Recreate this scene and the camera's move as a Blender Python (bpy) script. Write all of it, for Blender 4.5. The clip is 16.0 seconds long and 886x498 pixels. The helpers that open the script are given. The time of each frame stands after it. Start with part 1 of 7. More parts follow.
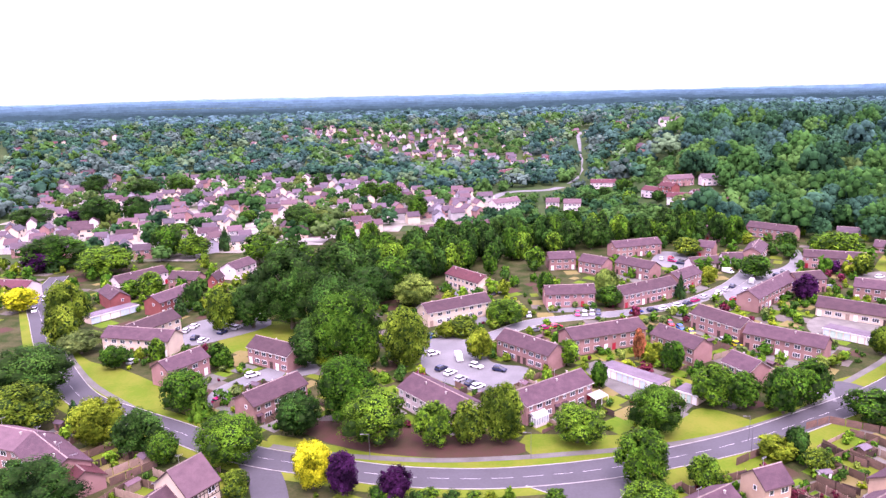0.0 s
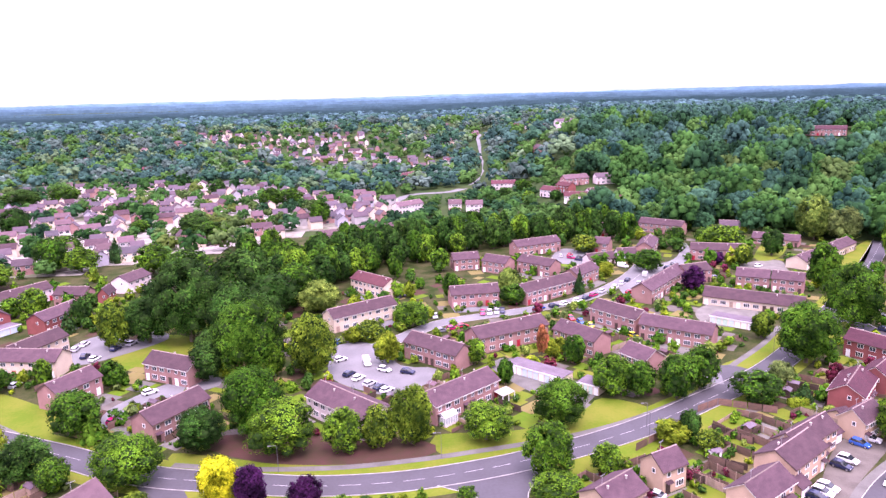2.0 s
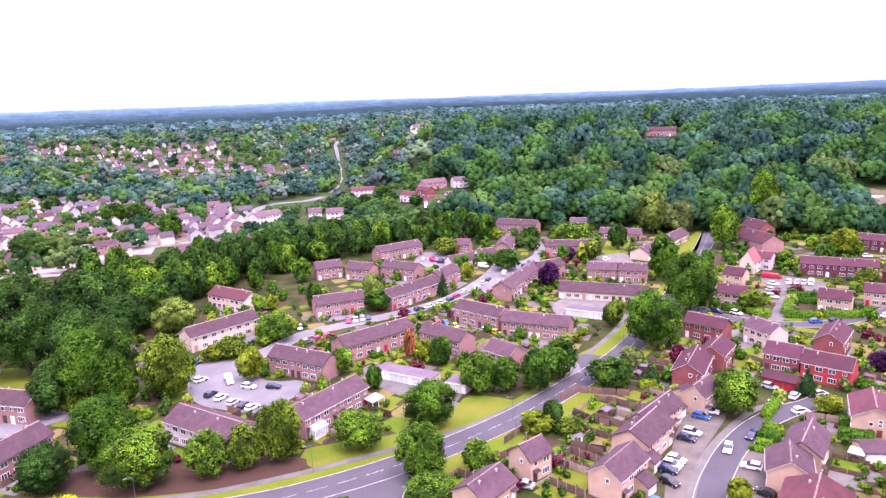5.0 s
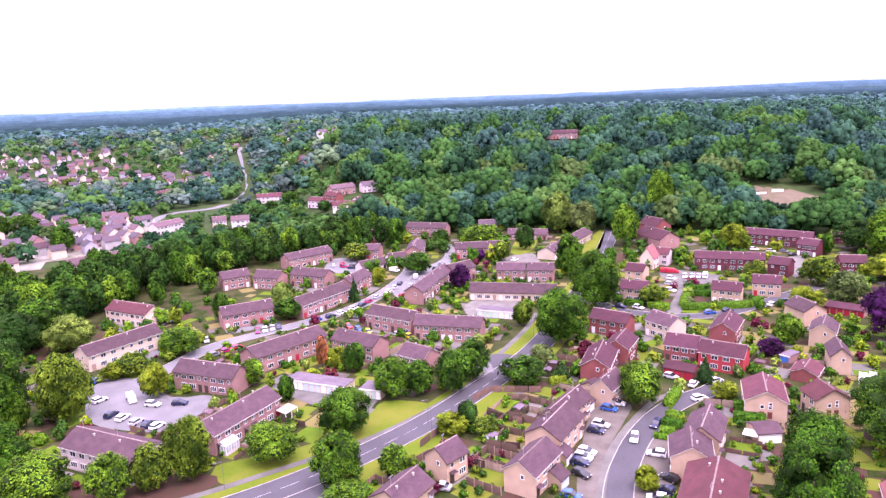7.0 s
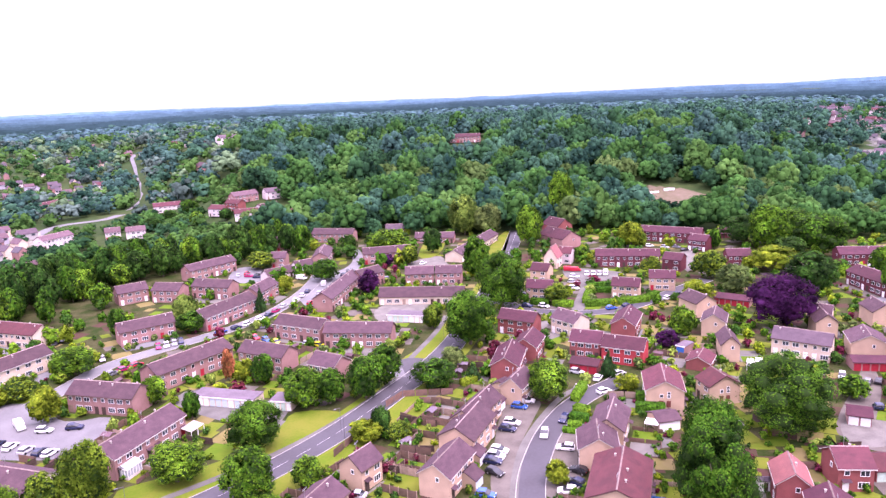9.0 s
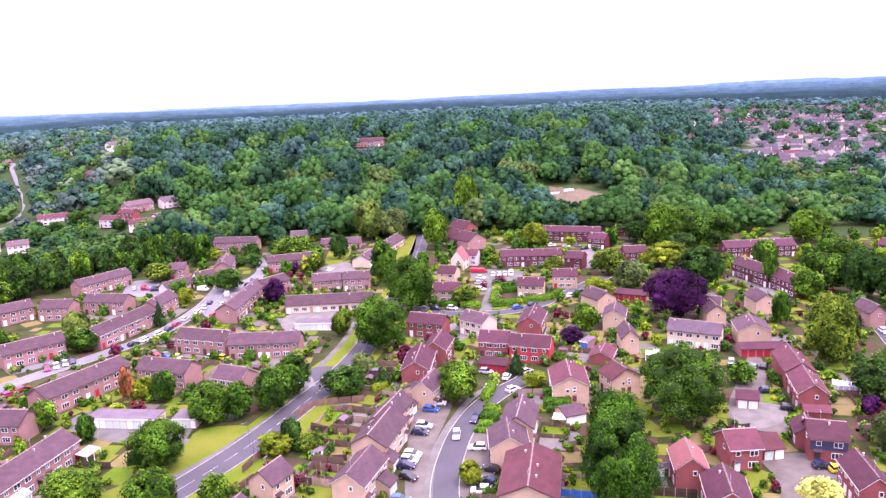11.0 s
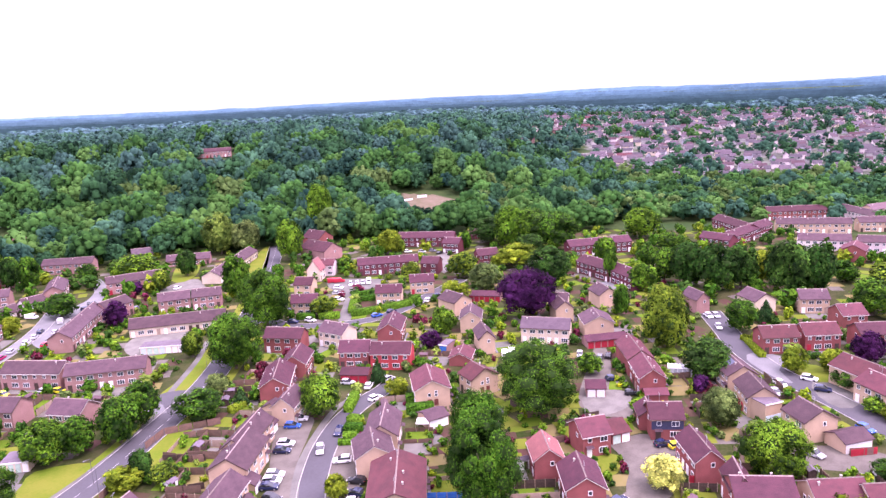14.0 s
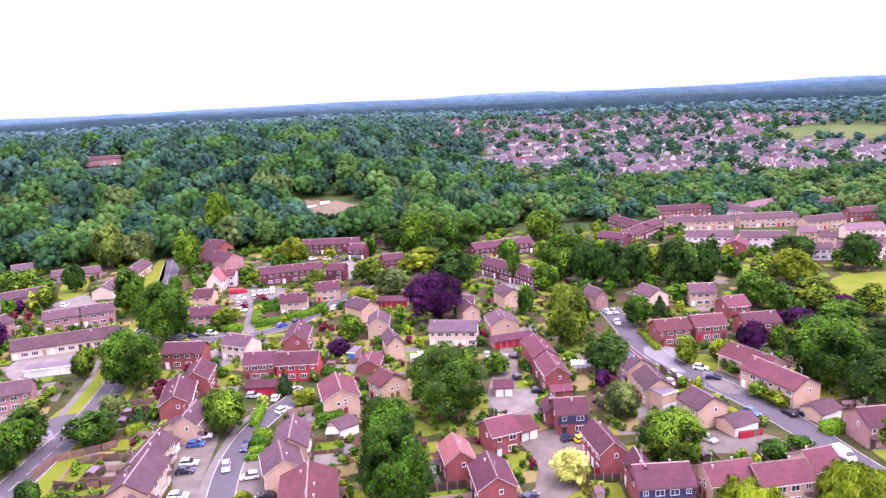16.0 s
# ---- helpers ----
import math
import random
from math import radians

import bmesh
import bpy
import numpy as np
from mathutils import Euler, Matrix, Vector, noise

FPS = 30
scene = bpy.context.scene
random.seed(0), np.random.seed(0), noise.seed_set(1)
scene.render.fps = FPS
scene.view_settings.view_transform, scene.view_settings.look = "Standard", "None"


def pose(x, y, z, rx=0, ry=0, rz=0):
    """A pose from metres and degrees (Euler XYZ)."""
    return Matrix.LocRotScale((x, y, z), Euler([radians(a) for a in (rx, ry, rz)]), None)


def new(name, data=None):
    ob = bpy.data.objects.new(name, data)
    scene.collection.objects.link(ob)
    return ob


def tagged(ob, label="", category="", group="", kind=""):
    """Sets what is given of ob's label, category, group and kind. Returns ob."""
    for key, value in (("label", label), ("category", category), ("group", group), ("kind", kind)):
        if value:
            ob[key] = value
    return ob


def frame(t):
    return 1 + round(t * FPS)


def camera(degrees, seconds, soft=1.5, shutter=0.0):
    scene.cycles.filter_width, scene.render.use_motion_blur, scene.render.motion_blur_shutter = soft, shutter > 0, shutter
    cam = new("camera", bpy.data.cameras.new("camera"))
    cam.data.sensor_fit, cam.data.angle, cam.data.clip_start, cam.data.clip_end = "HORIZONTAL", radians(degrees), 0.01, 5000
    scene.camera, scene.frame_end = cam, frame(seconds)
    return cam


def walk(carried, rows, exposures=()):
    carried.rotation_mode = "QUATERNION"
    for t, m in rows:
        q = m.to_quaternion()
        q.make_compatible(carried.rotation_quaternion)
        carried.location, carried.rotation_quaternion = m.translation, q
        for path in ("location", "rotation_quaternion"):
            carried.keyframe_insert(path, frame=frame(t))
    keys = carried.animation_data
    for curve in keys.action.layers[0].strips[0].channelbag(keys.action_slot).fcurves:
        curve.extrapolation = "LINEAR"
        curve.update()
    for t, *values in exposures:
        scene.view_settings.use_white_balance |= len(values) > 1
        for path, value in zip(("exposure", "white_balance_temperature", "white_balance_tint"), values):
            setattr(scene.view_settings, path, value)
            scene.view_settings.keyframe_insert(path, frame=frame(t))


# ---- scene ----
from collections import defaultdict
from mathutils import geometry

cam = camera(64.23, 16.0, soft=1.4)
ROWS = [
    (0.0, 0.00, -0.00, 75.00, 77.835, 1.374, 4.465),
    (0.5, 0.13, -0.07, 75.04, 77.835, 1.405, 2.562),
    (1.0, 0.20, -0.12, 75.05, 77.839, 1.487, 0.510),
    (1.5, 0.21, -0.14, 75.04, 77.859, 1.543, -1.498),
    (2.0, 0.20, -0.13, 75.00, 77.876, 1.608, -3.462),
    (2.5, 0.20, -0.12, 74.94, 77.908, 1.693, -5.439),
    (3.0, 0.24, -0.11, 74.87, 77.943, 1.751, -7.404),
    (3.5, 0.31, -0.11, 74.81, 77.980, 1.848, -9.348),
    (4.0, 0.36, -0.10, 74.77, 77.999, 1.959, -11.214),
    (6.5, 0.56, -0.07, 74.78, 78.081, 2.226, -20.417),
    (7.0, 0.55, -0.08, 74.83, 78.080, 2.267, -22.305),
    (7.5, 0.53, -0.11, 74.91, 78.076, 2.339, -24.224),
    (8.0, 0.48, -0.14, 75.01, 78.064, 2.354, -26.142),
    (8.5, 0.44, -0.18, 75.10, 78.062, 2.397, -28.063),
    (9.0, 0.44, -0.19, 75.18, 78.070, 2.436, -29.981),
    (11.5, 0.58, -0.27, 75.50, 78.025, 2.627, -39.670),
    (12.0, 0.62, -0.28, 75.55, 78.032, 2.662, -41.681),
    (12.5, 0.68, -0.30, 75.60, 78.039, 2.674, -43.681),
    (13.0, 0.75, -0.36, 75.65, 78.061, 2.704, -45.623),
    (13.5, 0.79, -0.41, 75.70, 78.062, 2.750, -47.594),
    (14.0, 0.82, -0.42, 75.72, 78.068, 2.787, -49.561),
    (14.5, 0.82, -0.41, 75.74, 78.073, 2.771, -51.510),
    (15.0, 0.82, -0.39, 75.76, 78.072, 2.786, -53.469),
    (15.5, 0.83, -0.34, 75.79, 78.086, 2.824, -55.449),
    (16.0, 0.85, -0.29, 75.81, 78.074, 2.809, -57.413),
]
EXPOSURE, KELVIN, TINT = 0.9, 6250, 58
walk(cam, [(t, pose(x, y, z, rx, ry, rz)) for t, x, y, z, rx, ry, rz in ROWS],
     exposures=[(0.0, EXPOSURE, KELVIN, TINT), (16.0, EXPOSURE, KELVIN, TINT)])

# ---- overcast daylight ----
world = bpy.data.worlds.new("overcast_sky")
scene.world = world
world.use_nodes = True
wn, wl = world.node_tree.nodes, world.node_tree.links
wn.clear()
sky = wn.new("ShaderNodeTexSky")
sky.sky_type, sky.sun_disc = "NISHITA", False
SUN_EL, SUN_ROT = radians(64), radians(200)
sky.sun_elevation, sky.sun_rotation = SUN_EL, SUN_ROT
sky.dust_density, sky.air_density = 4.0, 1.5
sky_bg = wn.new("ShaderNodeBackground")
sky_bg.inputs["Strength"].default_value = 0.05
wl.new(sky.outputs["Color"], sky_bg.inputs["Color"])
# the closed cloud layer: white overhead, a little bluer towards the horizon; dimmed above the low strip in view, to
# darken the sides of things
tc = wn.new("ShaderNodeTexCoord")
sep = wn.new("ShaderNodeSeparateXYZ")
wl.new(tc.outputs["Generated"], sep.inputs[0])
ramp = wn.new("ShaderNodeValToRGB")
wl.new(sep.outputs["Z"], ramp.inputs["Fac"])
for where, value, blue in ((0.0, 0.46, 1.55), (0.08, 0.44, 1.45), (0.14, 0.11, 1.5), (0.5, 0.14, 1.4), (0.78, 0.8, 1.15), (1.0, 2.6, 1.05)):
    stop = ramp.color_ramp.elements[0] if where == 0 else ramp.color_ramp.elements[1] if where == 1 else ramp.color_ramp.elements.new(where)
    stop.position, stop.color = where, (value, value * (1 + blue) / 2, value * blue, 1)
cloud = wn.new("ShaderNodeBackground")
cloud.inputs["Strength"].default_value = 1.0
wl.new(ramp.outputs["Color"], cloud.inputs["Color"])
add = wn.new("ShaderNodeAddShader")
wl.new(sky_bg.outputs[0], add.inputs[0])
wl.new(cloud.outputs[0], add.inputs[1])
wout = wn.new("ShaderNodeOutputWorld")
wl.new(add.outputs[0], wout.inputs["Surface"])

sun = new("sun", bpy.data.lights.new("sun", "SUN"))
sun.data.energy, sun.data.angle, sun.data.color = 2.2, radians(22), (1.0, 0.95, 0.86)
sun.matrix_world = pose(0, 0, 300, 90 - math.degrees(SUN_EL), 0, 20)

# ---- materials ----
MATS = {}


def material(name, col, col2=None, rough=0.85, scale=1.0, fine=8.0, bump=0.0, island=0.0, obj=0.0, metal=0.0, trans=0.0, spec=0.04, stretch=None):
    """A surface whose colour wanders between two tones at a coarse and a fine scale; island and obj: how far single pieces and single objects differ."""
    if name in MATS:
        return MATS[name]
    m = bpy.data.materials.new(name)
    m.use_nodes = True
    n, l = m.node_tree.nodes, m.node_tree.links
    n.clear()
    out, b = n.new("ShaderNodeOutputMaterial"), n.new("ShaderNodeBsdfPrincipled")
    b.inputs["Roughness"].default_value, b.inputs["Metallic"].default_value = rough, metal
    b.inputs["Specular IOR Level"].default_value = spec
    co = n.new("ShaderNodeTexCoord")
    src = co.outputs["Object"]
    if stretch:
        mp = n.new("ShaderNodeMapping")
        mp.inputs["Scale"].default_value = stretch
        l.new(src, mp.inputs[0])
        src = mp.outputs[0]
    n1, n2 = n.new("ShaderNodeTexNoise"), n.new("ShaderNodeTexNoise")
    n1.inputs["Scale"].default_value, n2.inputs["Scale"].default_value = scale, fine
    n1.inputs["Detail"].default_value, n2.inputs["Detail"].default_value = 4, 3
    l.new(src, n1.inputs["Vector"]), l.new(src, n2.inputs["Vector"])
    mx = n.new("ShaderNodeMath")
    mx.operation = "MULTIPLY_ADD"
    l.new(n2.outputs["Fac"], mx.inputs[0])
    mx.inputs[1].default_value = 0.45
    l.new(n1.outputs["Fac"], mx.inputs[2])
    cr = n.new("ShaderNodeValToRGB")
    cr.color_ramp.elements[0].position, cr.color_ramp.elements[1].position = 0.56, 0.9
    cr.color_ramp.elements[0].color = (*col, 1)
    cr.color_ramp.elements[1].color = (*(col2 or [c * 0.75 for c in col]), 1)
    l.new(mx.outputs[0], cr.inputs["Fac"])
    colour = cr.outputs["Color"]
    for amount, node, socket in ((island, "ShaderNodeNewGeometry", "Random Per Island"), (obj, "ShaderNodeObjectInfo", "Random")):
        if amount:
            g, mr, hv = n.new(node), n.new("ShaderNodeMapRange"), n.new("ShaderNodeHueSaturation")
            l.new(g.outputs[socket], mr.inputs["Value"])
            mr.inputs["To Min"].default_value, mr.inputs["To Max"].default_value = 1 - amount, 1 + amount
            l.new(mr.outputs[0], hv.inputs["Value"])
            mh = n.new("ShaderNodeMapRange")
            l.new(g.outputs[socket], mh.inputs["Value"])
            mh.inputs["To Min"].default_value, mh.inputs["To Max"].default_value = 0.5 + amount * 0.05, 0.5 - amount * 0.05
            l.new(mh.outputs[0], hv.inputs["Hue"])
            l.new(colour, hv.inputs["Color"])
            colour = hv.outputs["Color"]
    l.new(colour, b.inputs["Base Color"])
    if bump:
        bp = n.new("ShaderNodeBump")
        bp.inputs["Strength"].default_value, bp.inputs["Distance"].default_value = bump, 0.1
        l.new(n2.outputs["Fac"], bp.inputs["Height"])
        l.new(bp.outputs[0], b.inputs["Normal"])
    last = b.outputs[0]
    if trans:
        tr, ms = n.new("ShaderNodeBsdfTranslucent"), n.new("ShaderNodeMixShader")
        l.new(colour, tr.inputs["Color"])
        ms.inputs[0].default_value = trans
        l.new(last, ms.inputs[1]), l.new(tr.outputs[0], ms.inputs[2])
        last = ms.outputs[0]
    l.new(last, out.inputs["Surface"])
    MATS[name] = m
    return m


LEAF = {
    "oak": ((0.008, 0.036, 0.004), (0.03, 0.088, 0.007)),
    "dark": ((0.005, 0.021, 0.005), (0.019, 0.06, 0.01)),
    "maple": ((0.022, 0.068, 0.005), (0.056, 0.13, 0.009)),
    "lime": ((0.047, 0.079, 0.004), (0.086, 0.126, 0.009)),
    "olive": ((0.032, 0.068, 0.006), (0.07, 0.115, 0.01)),
    "grey": ((0.036, 0.062, 0.02), (0.07, 0.105, 0.034)),
    "pale": ((0.048, 0.092, 0.016), (0.088, 0.140, 0.028)),
    "yellow": ((0.200, 0.224, 0.003), (0.320, 0.328, 0.006)),
    "cream": ((0.216, 0.248, 0.056), (0.328, 0.360, 0.096)),
}
LEAF.update({
    "copper": ((0.015, 0.004, 0.02), (0.03, 0.007, 0.04)),
    "rust": ((0.13, 0.045, 0.02), (0.2, 0.075, 0.035)),
    "crimson": ((0.035, 0.006, 0.014), (0.075, 0.013, 0.027)),
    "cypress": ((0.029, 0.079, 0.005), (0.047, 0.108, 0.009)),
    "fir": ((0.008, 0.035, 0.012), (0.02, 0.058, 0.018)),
    # the next three greens are blued: distance haze put into the leaf colour
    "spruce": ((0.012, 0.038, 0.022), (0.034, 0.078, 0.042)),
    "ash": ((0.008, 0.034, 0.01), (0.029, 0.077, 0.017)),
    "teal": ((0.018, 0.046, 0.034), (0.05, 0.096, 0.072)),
    "gold": ((0.048, 0.090, 0.004), (0.090, 0.144, 0.007)),
})


def leaf(kind):
    a, b = LEAF[kind]
    return material("leaf_" + kind, [v * k for v, k in zip(a, (0.5, 0.52, 0.45))], [v * k for v, k in zip(b, (2.2, 2.2, 1.7))], rough=0.9, scale=2.0, fine=11.0, island=0.34, obj=0.16, trans=0.1, spec=0.05)


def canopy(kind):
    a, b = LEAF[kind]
    # blue is lifted here, so distance haze sits in the canopy colour
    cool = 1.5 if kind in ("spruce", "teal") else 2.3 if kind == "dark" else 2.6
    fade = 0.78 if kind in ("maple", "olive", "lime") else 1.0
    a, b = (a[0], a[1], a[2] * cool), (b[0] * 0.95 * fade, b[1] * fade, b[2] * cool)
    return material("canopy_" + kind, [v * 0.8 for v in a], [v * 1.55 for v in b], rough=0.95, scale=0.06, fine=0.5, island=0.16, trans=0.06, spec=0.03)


# near-black crown core: the shade of the leaf gaps painted as colour
core_shade = material("inner_shade", (0.011, 0.027, 0.006), (0.019, 0.044, 0.01), scale=3, fine=14, bump=0.5)
bark = material("bark", (0.09, 0.07, 0.055), (0.16, 0.13, 0.1), scale=3, fine=20, bump=0.6)
asphalt = material("asphalt", (0.074, 0.072, 0.082), (0.06, 0.058, 0.065), scale=0.08, fine=1.6, rough=0.85, spec=0.1, bump=0.1)
worn_asphalt = material("worn_asphalt", (0.158, 0.159, 0.163), (0.118, 0.119, 0.124), scale=0.12, fine=2.0, rough=0.85, spec=0.1, bump=0.1)
pave = material("paving", (0.128, 0.126, 0.116), (0.09, 0.088, 0.081), scale=0.2, fine=3.0)
drive_mat = material("driveway", (0.125, 0.113, 0.098), (0.085, 0.076, 0.067), scale=0.25, fine=3.0)
concrete = material("pale_concrete", (0.155, 0.149, 0.135), (0.11, 0.106, 0.096), scale=0.3, fine=2.5)
kerbstone = material("kerbstone", (0.34, 0.33, 0.32), (0.24, 0.23, 0.22), scale=0.5)
line_paint = material("line_paint", (0.5, 0.5, 0.5), (0.24, 0.24, 0.25), scale=1.5)
grass = material("mown_grass", (0.075, 0.125, 0.009), (0.125, 0.14, 0.02), scale=0.12, fine=1.5, bump=0.3)
litter = material("leaf_litter", (0.07, 0.034, 0.03), (0.05, 0.038, 0.022), scale=0.2, fine=2.5, bump=0.4)
soil = material("garden_ground", (0.017, 0.033, 0.006), (0.06, 0.056, 0.026), scale=0.16, fine=1.3, bump=0.3)
meadow = material("meadow", (0.02, 0.045, 0.014), (0.045, 0.065, 0.022), scale=0.02, fine=0.2)
BRICK = {
    "brick": ((0.325, 0.185, 0.17), (0.255, 0.143, 0.132)),
    "red": ((0.255, 0.082, 0.076), (0.192, 0.064, 0.06)),
    "buff": ((0.47, 0.335, 0.235), (0.39, 0.28, 0.2)),
    "cream": ((0.6, 0.49, 0.38), (0.52, 0.42, 0.33)),
    "stone": ((0.36, 0.345, 0.34), (0.29, 0.275, 0.27)),
    "white": ((0.657, 0.558, 0.560), (0.551, 0.465, 0.465)),
    "ice": ((0.392, 0.372, 0.427), (0.318, 0.307, 0.351)),
    "wine": ((0.138, 0.042, 0.052), (0.106, 0.033, 0.043)),
    "scarlet": ((0.403, 0.056, 0.057), (0.318, 0.047, 0.048)),
}
ROOF = {
    "brown": ((0.078, 0.045, 0.054), (0.052, 0.030, 0.038)),
    "plum": ((0.07, 0.025, 0.035), (0.047, 0.018, 0.026)),
    "red": ((0.1, 0.033, 0.04), (0.069, 0.025, 0.031)),
    "orange": ((0.227, 0.090, 0.084), (0.174, 0.071, 0.070)),
    "grey": ((0.096, 0.068, 0.084), (0.070, 0.049, 0.063)),
    "tan": ((0.127, 0.077, 0.090), (0.093, 0.057, 0.068)),
    "slate": ((0.105, 0.077, 0.099), (0.078, 0.059, 0.075)),
    "mist": ((0.078, 0.066, 0.08), (0.056, 0.047, 0.058)),
    "felt": ((0.131, 0.105, 0.128), (0.096, 0.077, 0.094)),
}


def wall_mat(style):
    return material("wall_" + style, *BRICK[style], rough=0.9, scale=0.35, fine=6.0, bump=0.15, obj=0.08)


def roof_mat(style):
    return material("roof_" + style, *ROOF[style], rough=0.7, spec=0.12, scale=0.45, fine=4.5, bump=0.6, obj=0.17, stretch=(1, 1, 2.2))


ridge_mat = material("ridge_mortar", (0.27, 0.21, 0.195), (0.15, 0.11, 0.105), scale=1.5, fine=6.0, obj=0.3)
upvc = material("white_upvc", (0.78, 0.78, 0.78), (0.72, 0.72, 0.72), rough=0.4, spec=0.3)
glass = material("window_glass", (0.05, 0.06, 0.075), (0.03, 0.035, 0.045), rough=0.08, spec=0.9, scale=0.6, obj=0.5)
dark_timber = material("dark_timber", (0.05, 0.035, 0.03), (0.08, 0.055, 0.045), scale=2)
tile_hanging = material("slate_blue_cladding", (0.05, 0.055, 0.10), (0.04, 0.042, 0.075), scale=2, fine=9, bump=0.4)
red_door = material("red_paint", (0.36, 0.03, 0.045), (0.29, 0.025, 0.035), rough=0.5)
blue_paint = material("blue_paint", (0.04, 0.16, 0.5), (0.03, 0.13, 0.4), rough=0.5)
pale_blue = material("pale_blue_paint", (0.5, 0.6, 0.68), (0.42, 0.52, 0.6), rough=0.5)
fence_wood = material("fence_wood", (0.17, 0.105, 0.08), (0.11, 0.075, 0.06), scale=1.2, fine=7, obj=0.25)
pale_wood = material("pale_wood", (0.33, 0.24, 0.19), (0.25, 0.18, 0.14), scale=1.2, fine=7, obj=0.2)
rubber = material("tyre_rubber", (0.02, 0.02, 0.022))
alloy = material("alloy", (0.5, 0.5, 0.52), rough=0.35, metal=0.8)
car_glass = material("car_glass", (0.02, 0.024, 0.03), rough=0.06, spec=0.8)
lamp_red = material("tail_lamp", (0.4, 0.02, 0.02), rough=0.25)
lamp_clear = material("head_lamp", (0.75, 0.75, 0.75), rough=0.15)
PAINT = {k: material("car_paint_" + k, v, [c * 0.93 for c in v], rough=0.25, spec=0.6) for k, v in dict(
    white=(0.8, 0.8, 0.8), silver=(0.45, 0.46, 0.48), grey=(0.14, 0.145, 0.16), black=(0.015, 0.015, 0.018), navy=(0.012, 0.018, 0.055),
    blue=(0.02, 0.09, 0.36), red=(0.42, 0.02, 0.04), crimson=(0.35, 0.01, 0.09), yellow=(0.7, 0.6, 0.02), green=(0.05, 0.2, 0.12)).items()}

# ---- builders ----
def smooth(v):
    v = min(max(v, 0.0), 1.0)
    return v * v * (3 - 2 * v)


RISE_AZ = [-75, -45, 3, 13, 52, 66, 95, 125]
RISE_FROM = [650, 650, 650, 400, 400, 620, 620, 620]
RISE_RUN = [700, 700, 700, 270, 270, 900, 900, 900]
RISE_TO = [0, 30, 30, 40, 40, 24, 24, 0]


def ground_z(x, y):
    """Height of the land: level round the estate, wooded and built-up rises beyond it, and low hills far off."""
    r, az = math.hypot(x, y), math.degrees(math.atan2(x, y))
    start, run, top = (float(np.interp(az, RISE_AZ, v)) for v in (RISE_FROM, RISE_RUN, RISE_TO))
    rise = top * smooth((r - start) / run)
    roll = 12 * smooth((r - 1500) / 1500) * noise.noise((x / 900, y / 900, 0))
    return rise + (76 - rise) * smooth((r - 1500) / 3200) + roll


def part(name, mesh, mat, parent=None, label="", at=None, slot=None):
    """One mesh object under a thing or a part. mesh: a bmesh or mesh data."""
    if isinstance(mesh, bmesh.types.BMesh):
        me = bpy.data.meshes.new(name)
        mesh.to_mesh(me)
        mesh.free()
        mesh = me
    if mat and not mesh.materials:
        mesh.materials.append(mat)
    ob = new(name, mesh)
    if slot:
        ob.material_slots[0].link, ob.material_slots[0].material = "OBJECT", slot
    if parent:
        ob.parent = parent
    if at:
        ob.matrix_basis = at
    if label:
        ob["label"] = label
    return ob


HOUSES, ROAD_LINES, CLEAR = [], [], []


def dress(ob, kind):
    """The crown's leaves, and its inside: painted dark as shade between leaves, but for mostly light-leaved kinds
    whose inside keeps the leaf colour.
    """
    for slot, mat in zip(ob.material_slots, (leaf(kind), leaf(kind) if kind in UNSHADED_KINDS else core_shade)):
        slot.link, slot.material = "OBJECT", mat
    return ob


UNSHADED_KINDS = ("copper", "yellow", "cream", "lime", "pale", "gold", "cypress", "grey", "rust", "crimson")


def thing(name, x, y, rot=0.0, label="", category="", group="", z=None, kind=""):
    ob = new(name)
    ob.empty_display_size = 0.2
    ob.matrix_basis = pose(x, y, ground_z(x, y) if z is None else z, 0, 0, rot)
    return tagged(ob, label, category, group, kind)


def box(bm, x0, x1, y0, y1, z0, z1, mi=0):
    v = [bm.verts.new((x, y, z)) for z in (z0, z1) for x, y in ((x0, y0), (x1, y0), (x1, y1), (x0, y1))]
    for f in ((3, 2, 1, 0), (4, 5, 6, 7), (0, 1, 5, 4), (1, 2, 6, 5), (2, 3, 7, 6), (3, 0, 4, 7)):
        bm.faces.new([v[i] for i in f]).material_index = mi
    return v


def solid(bm, pts, axis, a, b):
    """A flat outline pushed along an axis from a to b."""
    def place(p, c):
        return (c, *p) if axis == "x" else (p[0], c, p[1]) if axis == "y" else (*p, c)
    lo, hi = [bm.verts.new(place(p, a)) for p in pts], [bm.verts.new(place(p, b)) for p in pts]
    n = len(pts)
    bm.faces.new(lo), bm.faces.new(hi[::-1])
    for i in range(n):
        bm.faces.new((lo[i], hi[i], hi[(i + 1) % n], lo[(i + 1) % n]))
    bmesh.ops.recalc_face_normals(bm, faces=bm.faces)


STORE = {}


def stored(key, make):
    """Mesh data made once for each key."""
    if key not in STORE:
        bm = bmesh.new()
        mats = make(bm)
        me = bpy.data.meshes.new(str(key[0]))
        bm.to_mesh(me)
        bm.free()
        for m in mats:
            me.materials.append(m)
        STORE[key] = me
    return STORE[key]


